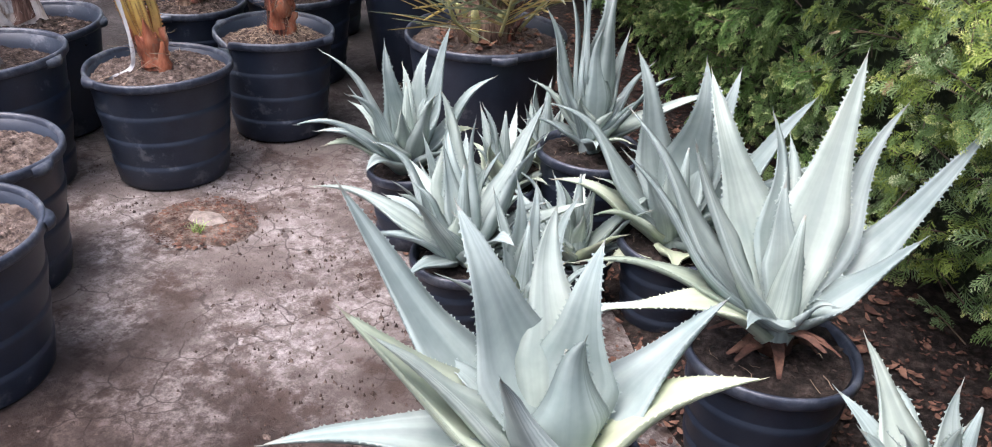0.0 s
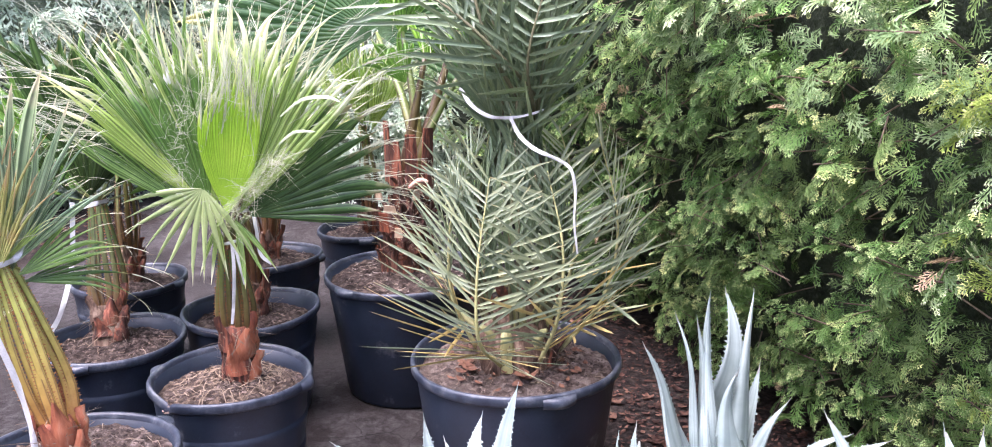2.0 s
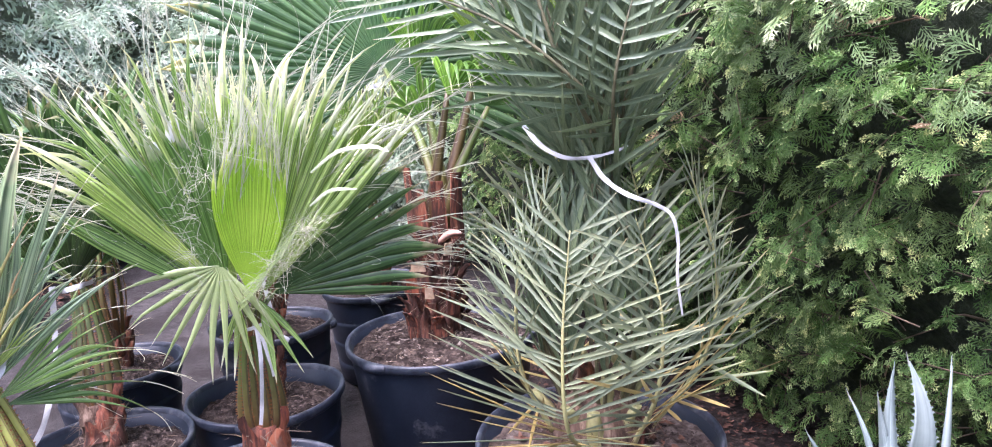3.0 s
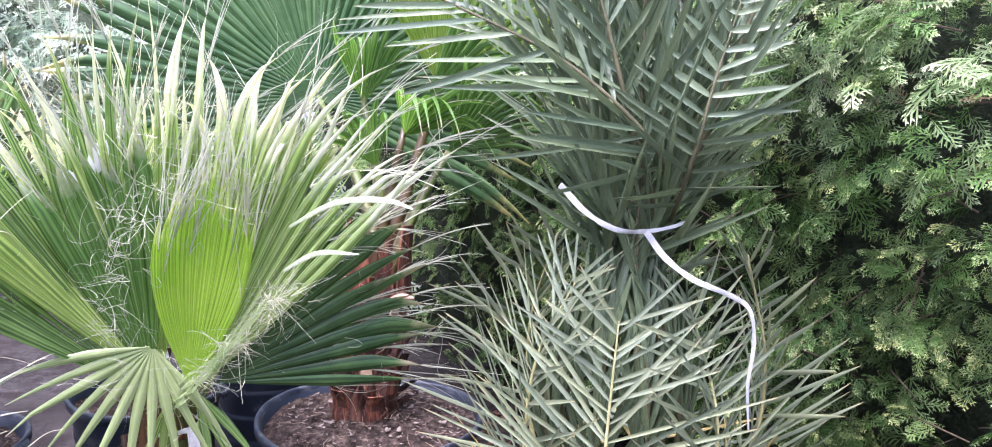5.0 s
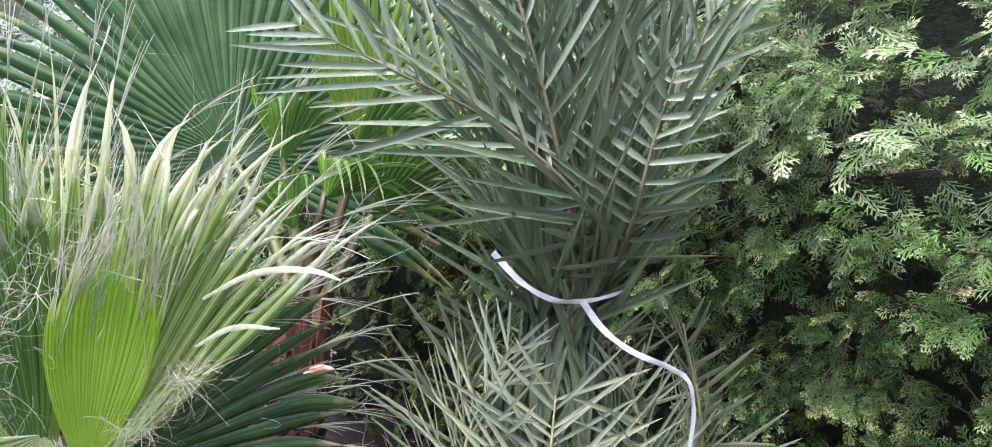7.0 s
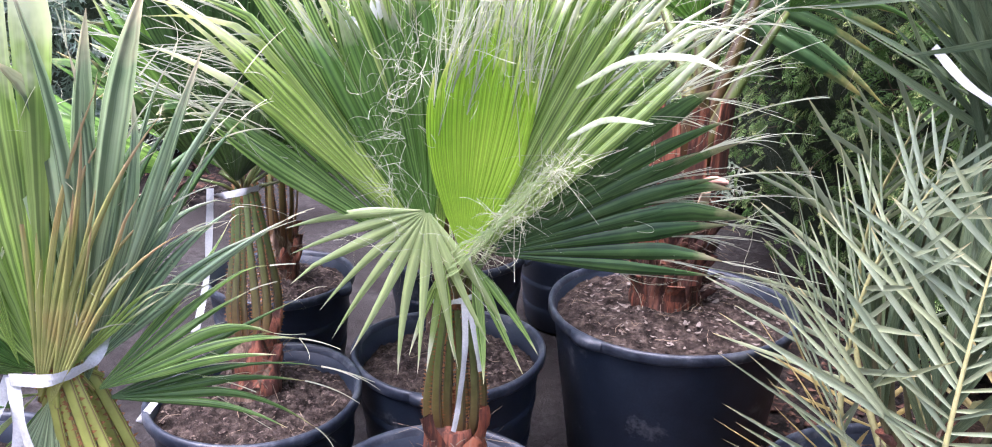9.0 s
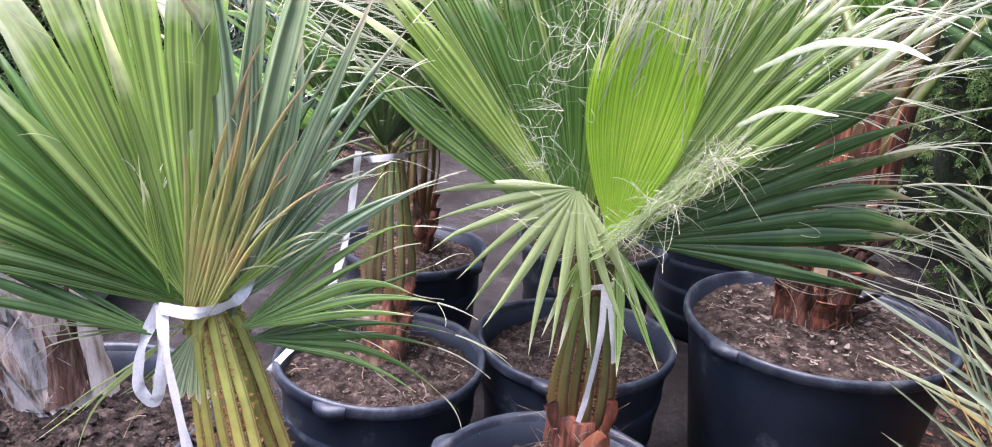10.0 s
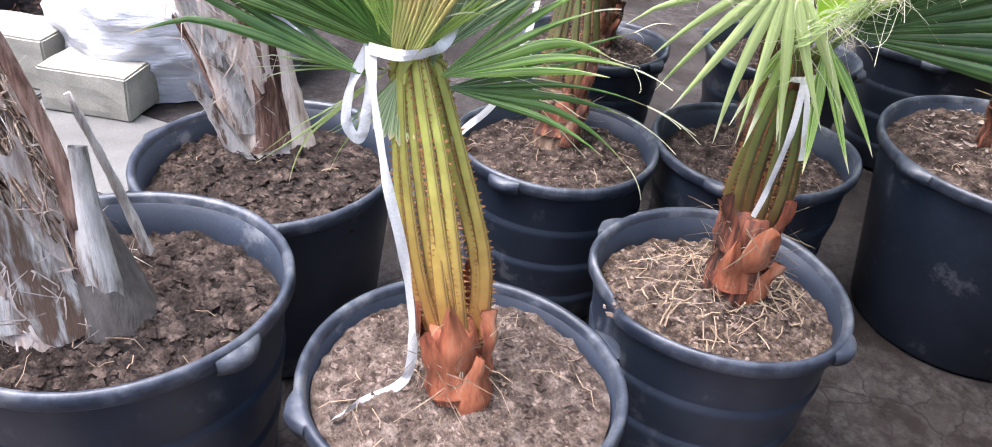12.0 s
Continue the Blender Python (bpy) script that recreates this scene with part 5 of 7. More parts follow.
def frond(root, rnd, pts, leaf_len, n, mat, lift=0.5, first=0.1, flat=None, rr=0.006, angles=(38, 58), width=0.0058, planes=0.0):
    """A feather leaf: a midrib and two rows of folded leaflets, each a part of the frond."""
    pts = curve_points(pts, 24)
    m = Mesh()
    m.tube(pts, [rr * (1 - 0.8 * k / 23) for k in range(24)], 6)
    rib = linked("midrib", m, "rachis" if mat == "frond_low" else "rachis_dark", root)
    for k in range(n):
        t = first + (1 - first) * (k + rnd.uniform(0.1, 0.9)) / n
        x = t * 23
        i = min(int(x), 22)
        p = pts[i].lerp(pts[i + 1], x - i)
        d = (pts[i + 1] - pts[i]).normalized()
        nrm = Vector(flat) if flat else Vector((0, 0, 1))
        nrm = (nrm - d * nrm.dot(d)).normalized()
        sd = d.cross(nrm)
        for sgn in (-1, 1):
            ln = (0.75 if mat == "frond_low" and t < 0.22 else 1.0) * leaf_len * (0.45 + 0.55 * math.sin(math.pi * min(1, 0.18 + t * 0.85))) * rnd.uniform(0.8, 1.12)
            ang = radians(rnd.uniform(*angles) - 14 * t)
            tip_up = rnd.choice((-0.5, 0.25, 0.8)) * planes * rnd.uniform(0.4, 1.0)
            v = (d * math.cos(ang) + sd * (sgn * math.sin(ang)) + nrm * (rnd.uniform(-0.1, lift) + tip_up)).normalized()
            wv = Matrix.Rotation(rnd.uniform(-planes, planes), 3, v) @ v.cross(nrm).normalized()
            up = wv.cross(v)
            w = width * rnd.uniform(0.8, 1.15)
            lf = new("leaflet", leaflet_mesh("frond_dry" if mat == "frond_low" and t < 0.30 and rnd.random() < 0.6 else mat, rnd.randrange(4)))
            lf.parent = rib
            lf.matrix_basis = Matrix.Translation(p) @ Matrix((wv, v, up)).transposed().to_4x4() @ Matrix.Diagonal((w, ln, w, 1))


def feather_palm():
    rnd = random.Random(81)
    b = Vector((0.475, 2.54, 0.425))
    root = thing("feather_palm", "feather-leaved palm with grey-green fronds bound by white tape", "palm", *b)
    m = Mesh()
    m.tube([(0, 0, -0.03), (0, 0, 0.04), (0, 0, 0.12), (0, 0, 0.2)], [0.10, 0.105, 0.085, 0.03], 14)
    linked("stem", m, "fibre", root)
    # cut frond bases, broad at the foot, and the dark fibre between them
    for k in range(17):
        az, z0 = k * 2.4, -0.02 + 0.010 * k
        c, s = math.cos(az), math.sin(az)
        up, o = rnd.uniform(0.07, 0.13), rnd.uniform(0.02, 0.06)
        b0, r0 = Mesh(), 0.098 - 0.003 * k
        rows = []
        for q, ww in ((0, 1.0), (0.3, 0.85), (0.65, 0.6), (1.0, 0.45)):
            rr, zz, w = r0 + o * q * q, z0 + up * q, 0.030 * ww
            rows.append([(c * (rr + dr) - s * w * e, s * (rr + dr) + c * w * e, zz) for e, dr in ((-1, -0.006), (-0.5, 0.008), (0, 0.012), (0.5, 0.008), (1, -0.006), (0, -0.010))])
        rows.append([(c * (r0 + o), s * (r0 + o), z0 + up)] * 6)
        b0.grid(rows, None, True)
        linked("frond_base", b0, "rachis" if k % 3 else "red_base", root, "yellow-brown cut frond base")
    hair = Mesh()
    for _ in range(260):
        az, rr = rnd.uniform(0, 6.28), rnd.uniform(0.085, 0.125)
        p = Vector((math.cos(az) * rr, math.sin(az) * rr, rnd.uniform(-0.02, 0.10)))
        d = Vector((math.cos(az) * rnd.uniform(0.1, 0.9), math.sin(az) * rnd.uniform(0.1, 0.9), rnd.uniform(-0.7, 0.8))) * rnd.uniform(0.03, 0.08)
        hair.tube([p, p + d * 0.5, p + d + Vector((0, 0, -0.01))], [0.0012, 0.0009, 0.0004], 3, False)
    tagged(linked("fibre_layer", hair, "fibre", root, "dark dry fibre and debris"), kind="stuff")
    tie = Vector((0.01, 0.0, 0.665))
    # fronds gathered at the tie and spreading above it: top, length of leaflets, side that they face
    for tx, ty, tz, ln, fx in [
        (-0.36, 0.10, 1.36, 0.30, 0.5), (-0.24, -0.06, 1.52, 0.31, 0.35), (-0.13, 0.16, 1.74, 0.32, 0.2), (0.02, 0.02, 1.66, 0.31, -0.1), (0.13, 0.20, 1.72, 0.30, -0.2),
        (0.20, -0.02, 1.56, 0.30, -0.5), (0.33, 0.06, 1.44, 0.29, -0.8), (0.40, 0.16, 1.28, 0.27, -0.9), (-0.44, 0.22, 1.22, 0.28, 0.6), (-0.05, 0.34, 1.50, 0.30, 0.1), (0.22, 0.36, 1.42, 0.29, -0.3),
    ]:
        top = Vector((tx, ty, tz))
        o = Vector((tx, ty - 0.12, 0)).normalized()
        pts = [o * 0.05 + Vector((0, 0, 0.05)), o * 0.13 + Vector((0, 0, 0.33)), tie + o * 0.04, tie.lerp(top, 0.45) + Vector((-0.06 * tx, 0.0, 0.02)), top]
        frond(root, rnd, pts, ln * 1.08, 27, "frond", 0.35, 0.43, (fx, -0.9, 0.25), 0.006, (22, 52), 0.0055, 1.0)
    # leaflets of those fronds bunched and hanging inside the tie
    for k in range(9):
        az = k * 0.7 - 2.6
        c, s = math.cos(az), math.sin(az)
        pts = [Vector((c * 0.05, s * 0.05, 0.04)), Vector((c * 0.13, s * 0.13, 0.3)), tie + Vector((c * 0.035, s * 0.035, -0.02))]
        frond(root, rnd, pts, 0.22, 15, "frond", 0.15, 0.3, (c, s, 0.1), 0.006, (14, 32), 0.0058)
    # long frond thrown out to the side
    frond(root, rnd, [tie + Vector((0.06, -0.06, 0.06)), Vector((0.018, -0.17, 0.824)), Vector((-0.118, -0.178, 0.939)), Vector((-0.289, -0.176, 1.02)), Vector((-0.43, -0.173, 1.08))], 0.26, 17, "frond", 0.15, 0.12, (0.25, -0.9, 0.35), 0.005, (38, 62), 0.0058, 0.5)
    # second frond rising in front, and a short one whose leaflets stand out level
    frond(root, rnd, [tie + Vector((0.03, -0.07, 0.04)), Vector((-0.01, -0.16, 0.84)), Vector((-0.07, -0.16, 1.04)), Vector((-0.13, -0.13, 1.22)), Vector((-0.20, -0.08, 1.42))], 0.29, 19, "frond", 0.2, 0.1, (0.15, -0.85, 0.3), 0.0055, (32, 56), 0.006, 0.7)
    frond(root, rnd, [tie + Vector((0.06, -0.06, 0.02)), Vector((0.085, -0.17, 0.80)), Vector((0.11, -0.17, 0.92)), Vector((0.15, -0.13, 1.05))], 0.15, 15, "frond", 0.3, 0.05, (0.1, -0.75, 0.6), 0.005, (56, 84), 0.006, 0.3)
    frond(root, rnd, [tie + Vector((0.06, -0.03, 0.02)), Vector((0.12, -0.11, 0.86)), Vector((0.19, -0.10, 1.08)), Vector((0.27, -0.06, 1.28))], 0.27, 17, "frond", 0.3, 0.12, (-0.5, -0.75, 0.3), 0.0055, (16, 40), 0.006, 0.6)
    # low fronds left loose round the foot
    low = [
        ([(-0.01, -0.10, 0.02), (-0.03, -0.21, 0.13), (-0.03, -0.21, 0.32), (-0.015, -0.155, 0.53)], 0.31, 22),
        ([(0.09, -0.07, 0.03), (0.15, -0.12, 0.18), (0.16, -0.12, 0.36), (0.11, -0.08, 0.54)], 0.30, 20),
        ([(-0.10, -0.03, 0.03), (-0.16, -0.06, 0.2), (-0.15, -0.06, 0.42), (-0.08, -0.05, 0.58)], 0.30, 20),
        ([(0.12, 0.02, 0.03), (0.24, 0.02, 0.2), (0.27, 0.02, 0.40), (0.22, 0.01, 0.62)], 0.27, 18),
        ([(0.04, 0.12, 0.03), (0.10, 0.24, 0.2), (0.10, 0.27, 0.42), (0.07, 0.2, 0.62)], 0.26, 14),
        ([(-0.08, 0.10, 0.03), (-0.16, 0.2, 0.2), (-0.17, 0.22, 0.42), (-0.12, 0.17, 0.62)], 0.26, 14),
    ]
    for pts, ln, n in low:
        c = Vector((pts[2][0], pts[2][1], 0)).normalized()
        frond(root, rnd, [Vector(p) for p in pts], ln * 1.05, int(n * 1.6), "frond_low", 0.25, 0.08, (c.x, c.y, 0.15), 0.0068, (46, 82), 0.0041, 0.25)


feather_palm()


# ---------------------------------------------------------------- hairy trunks
def hairy_trunk(label, base, top, r0, r1, seed, plates=26, light="bark_grey", pale_side=(-0.66, -0.75), pale_from=0.2, pale_to=1.0, flare=0.0, pale_share=0.9, hairs=1500):
    rnd = random.Random(seed)
    base, top = Vector(base), Vector(top)
    root = thing("palm_trunk", label, "palm", *base)
    rel = top - base
    ax = rel.normalized()
    s0 = ax.cross(Vector((0, 1, 0.1))).normalized()
    o0 = s0.cross(ax)
    rows = []
    for i in range(22):
        t = i / 21
        c = rel * t - ax * 0.03 * (1 - t)
        r = (r0 + (r1 - r0) * t ** 0.7) * (1 + flare * max(0.0, 1 - t / 0.22) ** 2)
        rows.append([c + (s0 * math.cos(a) + o0 * math.sin(a)) * (r * (1 + 0.10 * noise.noise((a * 2, t * 9, seed))) + 0.008 * math.sin(a * 5 + t * 20)) for a in [6.2832 * k / 26 for k in range(26)]])
    mid = sum((Vector(p) for p in rows[-1]), Vector()) / 26
    rows.append([mid.lerp(Vector(p), 0.4) + ax * 0.03 for p in rows[-1]])
    rows.append([mid + ax * 0.035] * 26)
    m = Mesh()
    m.grid(rows, None, True)
    linked("trunk_core", m, "fibre_pale", root)
    for k in range(plates):
        a = k * 2.4 + rnd.uniform(-0.4, 0.4)
        t = -0.02 + 0.92 * k / plates
        r = (r0 + (r1 - r0) * max(0, t) ** 0.7) * (1 + flare * max(0.0, 1 - max(0, t) / 0.22) ** 2)
        o = s0 * math.cos(a) + o0 * math.sin(a)
        s = ax.cross(o).normalized()
        c = rel * t + o * r * 0.98
        ln, w = rnd.uniform(0.10, 0.24), r * rnd.uniform(0.4, 0.75)
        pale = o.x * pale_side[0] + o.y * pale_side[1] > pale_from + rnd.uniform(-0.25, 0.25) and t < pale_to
        rows, lean = [], rnd.uniform(-0.12, 0.12)
        tear = [rnd.uniform(-0.02, 0.02) for _ in range(7)]
        for i in range(9):
            u = i / 8
            ww = w * (1.15 - 0.78 * u ** 0.7)
            lift = 0.003 + rnd.uniform(0.012, 0.022) * u * u
            rows.append([c + ax * (ln * u + (tear[q] if i == 8 else 0)) + s * (ww * (q / 3 - 1) + lean * ln * u) + o * (lift - 0.45 * ww * (q / 3 - 1) ** 2 + 0.004 * noise.noise((u * 6, q * 0.9, k))) for q in range(7)])
        pm = Mesh()
        pm.grid(rows)
        back = [[Vector(p) - o * 0.005 for p in reversed(r_)] for r_ in rows]
        pm.grid(back)
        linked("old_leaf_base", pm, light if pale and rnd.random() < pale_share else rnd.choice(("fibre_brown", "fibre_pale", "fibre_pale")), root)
    fm = Mesh()
    for _ in range(hairs):
        a, t = rnd.uniform(0, 6.28), rnd.uniform(0, 1)
        r = r0 + (r1 - r0) * t ** 0.7
        o = s0 * math.cos(a) + o0 * math.sin(a)
        c = rel * t + o * r * rnd.uniform(1.0, 1.2)
        tang = ax.cross(o)
        d = (ax * rnd.uniform(0.1, 1.0) * rnd.choice((-1, 1, 1)) + tang * rnd.uniform(-0.5, 0.5) + o * rnd.uniform(0.0, 0.15)).normalized()
        w = d.cross(o).normalized() * rnd.uniform(0.0005, 0.0016)
        ln, b = rnd.uniform(0.02, 0.09), o * rnd.uniform(0.0, 0.012) + tang * rnd.uniform(-0.012, 0.012)
        fm.grid([[c - w, c + w], [c + d * ln * 0.5 + b - w, c + d * ln * 0.5 + b + w], [c + d * ln - w * 0.3, c + d * ln + w * 0.3]])
    tagged(linked("fibre_coat", fm, "fibre_pale", root, "matted pale brown fibres"), kind="stuff")
    return root, rel, ax


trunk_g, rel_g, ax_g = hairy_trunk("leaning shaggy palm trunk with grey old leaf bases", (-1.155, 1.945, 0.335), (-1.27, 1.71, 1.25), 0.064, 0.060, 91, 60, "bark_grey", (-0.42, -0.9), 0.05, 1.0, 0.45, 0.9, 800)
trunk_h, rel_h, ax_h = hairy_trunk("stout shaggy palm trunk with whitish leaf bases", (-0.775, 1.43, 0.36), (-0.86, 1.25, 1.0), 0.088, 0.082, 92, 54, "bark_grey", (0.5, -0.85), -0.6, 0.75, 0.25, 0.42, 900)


# ---------------------------------------------------------------- hedge
def spray_template(rnd, n=9, lobes=4, fat=1.0):
    """A flat fern-like scale-leaf spray, one unit long: an axis, side twigs and their short lobes."""
    v, f, uv = [], [], []

    def strip(p, d, ln, w, t0, t1):
        s = Vector((d.y, -d.x, 0)) * fat
        o = len(v)
        mid = p + d * ln * 0.55
        for c, vv in ((p, t0), (mid + s * w, 0.6 * t0 + 0.4 * t1), (p + d * ln, t1), (mid - s * w, 0.6 * t0 + 0.4 * t1)):
            v.append(c)
            uv.append(min(1.0, vv))
        f.extend([(o, o + 1, o + 2), (o, o + 2, o + 3)])
    strip(Vector((0, 0, 0)), Vector((0, 1, 0)), 1.0, 0.017, 0.05, 0.95)
    lopsided = rnd.uniform(0.8, 1.2)
    for k in range(2 * n):
        t = 0.10 + 0.86 * (k + rnd.uniform(-0.3, 0.3)) / (2 * n)
        sg = -1 if k % 2 else 1
        a = radians(rnd.uniform(40, 54) - 10 * t)
        d = Vector((sg * math.sin(a), math.cos(a), 0))
        ln = (0.44 * math.sin(math.pi * (0.16 + 0.80 * t)) ** 0.8 * (1.12 - 0.5 * t) * rnd.uniform(0.72, 1.15) + 0.03) * (lopsided if sg > 0 else 2 - lopsided)
        p = Vector((0, t, 0))
        strip(p, d, ln, 0.020, 0.10 + 0.45 * t, 0.55 + 0.45 * t)
        for q in range(lobes):
            j = 0.22 + 0.66 * (q + rnd.uniform(-0.15, 0.15)) / lobes
            side = 1 if (q + k) % 2 else -1
            b = a * sg + side * radians(rnd.uniform(36, 50))
            d2 = Vector((math.sin(b), math.cos(b), 0))
            strip(p + d * ln * j, d2, ln * 0.36 * (1.2 - 0.7 * j) + 0.012, 0.016, 0.18 + 0.45 * t + 0.25 * j, 0.45 + 0.4 * t + 0.3 * j)
    v = np.array(v)
    bend = rnd.uniform(0.10, 0.50)
    v[:, 2] = -bend * v[:, 1] ** 2 - 0.30 * np.abs(v[:, 0]) ** 1.4 + 0.025 * np.sin(v[:, 0] * 14 + v[:, 1] * 9)
    return v, np.array(f), np.array(uv)


def foliage(rng, sprays, mat, name, parent, temps, label):
    """sprays: foot, pointing direction, upper side, length, tint and youth of each spray."""
    V, Fc, U, o = [], [], [], 0
    for p, y, z, ln, tint, outer in sprays:
        tv, tf, tu = temps[rng.integers(len(temps))]
        y = y / np.linalg.norm(y)
        x = np.cross(y, z)
        x /= np.linalg.norm(x)
        z = np.cross(x, y)
        V.append(p + ln * (tv[:, :1] * x + tv[:, 1:2] * y + tv[:, 2:] * z))
        Fc.append(tf + o)
        U.append(np.stack([np.full(len(tv), tint), tu * outer], 1))
        o += len(tv)
    return bulk(name, np.concatenate(V), np.concatenate(Fc), np.concatenate(U), mat, parent, label)


def hedge(name, label, start, along, inward, length, height, n, size, seed, set_back, lean_to=0.75, mats=(("thuja", 0.48), ("thuja_pale", 0.28), ("thuja_fresh", 0.215), ("thuja_dry", 0.025)), far=True, top_back=0.30):
    """A conifer hedge: an inner sheet coloured as shade, and flat boughs of sprays that stand out of its uneven face.
    """
    root = thing(name, label, "hedge", start[0], start[1], 0)
    al, nn, upw = np.array([*along, 0.0]), np.array([*inward, 0.0]), np.array([0, 0, 1.0])
    rng = np.random.default_rng(seed)

    def face(s, z):
        b = 0.11 * noise.noise((s * 1.7, z * 1.5, seed)) + 0.085 * noise.noise((s * 4.5, z * 4.5, seed + 5)) + 0.05 * noise.noise((s * 11, z * 11, seed + 9))
        low = set_back * max(0.0, 1 - z / lean_to) ** 1.3
        return low + b + 0.03 + top_back * max(0.0, z - 1.35)
    rnd = random.Random(seed)
    temps = [spray_template(rnd, 4, 2, 1.7) if far else spray_template(rnd, 6, 2, 1.15) for _ in range(8)]
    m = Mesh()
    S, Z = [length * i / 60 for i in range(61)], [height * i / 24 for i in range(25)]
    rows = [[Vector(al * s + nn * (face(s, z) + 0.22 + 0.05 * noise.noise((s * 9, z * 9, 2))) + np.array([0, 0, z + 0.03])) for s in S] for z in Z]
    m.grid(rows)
    back = [[Vector(al * s + nn * 1.0 + np.array([0, 0, z + 0.03])) for s in S] for z in (height, 0)]
    mb = Mesh()
    mb.grid([rows[-1], back[0], back[1]])
    linked("clipped_back", mb, "hedge_inner", root, "clipped green back of the hedge")
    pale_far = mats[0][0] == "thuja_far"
    linked("inner_shade_sheet", m, "hedge_inner" if pale_far else "hedge_core", root, "sheet coloured as the shade inside the hedge")
    groups, twigs = {k: [] for k, _ in (*mats, ("thuja_green", 0))}, Mesh()
    names, share = [k for k, _ in mats], np.cumsum([w for _, w in mats])
    count = 0
    while count < n:
        s, z = rng.uniform(0, length), height * rng.uniform(0.02, 1.0)
        gap = noise.noise((s * 5.0, z * 6.5, seed + 20))
        if rng.random() > (0.35 if s > 4.2 and not far else 1.0) * (0.4 if z > 2.05 or z < 0.25 else 1.0):
            continue
        crown = rng.random() < 0.05
        dep = face(s, height if crown else z) + (rng.uniform(0, 0.7) if crown else abs(rng.normal(0, 0.085)) + (0.07 if gap < -0.15 else 0.0))
        foot = al * s + nn * dep + upw * (height if crown else z)
        out = -nn * rng.uniform(0.3, 1.0) + al * rng.normal(0, 0.7) + upw * rng.uniform(-0.7, 0.8)
        out /= np.linalg.norm(out)
        flat = upw * rng.uniform(0.2, 1.0) - nn * rng.uniform(0.4, 1.2) + rng.normal(0, 0.3, 3)
        side = np.cross(out, flat)
        side /= np.linalg.norm(side)
        flat = np.cross(side, out)
        fine = 1.0 if far else 0.70 + 0.18 * min(1.0, max(0.0, s - 1.5) / 2.0)
        bough, tint = size * fine * rng.uniform(1.2, 2.2), rng.random() * 40
        draw = rng.random() * share[-1]
        mat = names[min(len(names) - 1, int(np.searchsorted(share, draw)))]
        if not far and s < 2.2 and mat == "thuja" and rng.random() < 0.75 * (1 - s / 3.2):
            mat = "thuja_fresh"
        # height picks the tone: sky light painted on top, shade low down
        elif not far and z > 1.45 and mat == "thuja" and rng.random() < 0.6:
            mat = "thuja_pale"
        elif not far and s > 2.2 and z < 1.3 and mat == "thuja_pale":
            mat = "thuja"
        if not far and s > 2.0 + 0.4 * gap and (mat == "thuja_fresh" or (mat == "thuja" and rng.random() < 0.35)):
            mat = "thuja_green"
        foot = foot - out * bough * 0.55
        k = int(rng.integers(5, 9)) if mat != "thuja_dry" else 2
        for j in range(k):
            t = (j + 0.6) / k
            sg = -1 if j % 2 else 1
            a = sg * rng.uniform(0.5, 0.95) if j < k - 1 else rng.uniform(-0.2, 0.2)
            p = foot + out * bough * t - upw * 0.12 * bough * t * t
            y = out * math.cos(a) + side * math.sin(a) - upw * (0.10 + 0.25 * t) * rng.uniform(0, 1)
            groups[mat].append((p, y, flat + rng.normal(0, 0.18, 3), size * fine * rng.uniform(0.55, 1.15) * (1.1 - 0.35 * t), tint + rng.uniform(0, 0.08), (0.65 + 0.5 * t) * rng.uniform(0.85, 1.15)))
        count += k
        if not far and rng.random() < 0.6:
            twigs.tube([foot - out * 0.04, foot + out * bough * 0.35, foot + out * bough * 0.7], [0.0022, 0.0016, 0.0008], 4, False)
    if not far:
        # short sprays close over the inner shade sheet
        for _ in range(5200):
            s, z = 5.0 * rng.random() ** 1.35, rng.uniform(0.15, 2.1)
            foot = al * s + nn * (face(s, z) + rng.uniform(0.05, 0.15)) + upw * z
            y = -nn * rng.uniform(0.2, 0.8) + al * rng.normal(0, 0.8) + upw * rng.uniform(-1.0, 0.8)
            # same painted split here: darker kinds low, paler kinds high
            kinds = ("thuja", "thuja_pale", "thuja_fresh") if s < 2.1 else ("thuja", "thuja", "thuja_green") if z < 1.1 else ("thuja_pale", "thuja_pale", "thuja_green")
            if s > 2.1 and z < 0.95 and rng.random() < 0.45:
                continue
            groups[kinds[int(rng.integers(3))]].append((foot, y, -nn * rng.uniform(0.5, 1.2) + upw * rng.uniform(0.2, 0.9), size * (0.70 + 0.18 * min(1.0, max(0.0, s - 1.5) / 2.0)) * rng.uniform(0.8, 1.4), rng.random() * 40, 0.8))
        # paler sprays closing the top, sky light put into their colour
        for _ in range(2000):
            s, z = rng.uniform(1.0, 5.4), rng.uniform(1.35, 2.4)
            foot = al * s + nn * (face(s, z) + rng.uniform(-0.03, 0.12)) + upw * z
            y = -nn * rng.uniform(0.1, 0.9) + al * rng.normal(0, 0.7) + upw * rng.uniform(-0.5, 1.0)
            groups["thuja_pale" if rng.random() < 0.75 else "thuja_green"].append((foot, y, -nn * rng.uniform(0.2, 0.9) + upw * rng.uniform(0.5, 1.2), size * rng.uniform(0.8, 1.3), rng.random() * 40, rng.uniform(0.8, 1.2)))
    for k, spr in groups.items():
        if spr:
            foliage(rng, spr, k, {"thuja_dry": "dry_spray_layer", "thuja": "spray_layer", "thuja_fresh": "fresh_spray_layer", "thuja_green": "green_spray_layer"}.get(k, "pale_spray_layer"), root, temps, {"thuja_dry": "dry tan sprays", "thuja": "feathery deep green scale-leaf sprays", "thuja_fresh": "fresh yellow-green sprays", "thuja_green": "bright green sprays with pale tips"}.get(k, "pale grey-green sprays, toned partly for sky light and haze"))
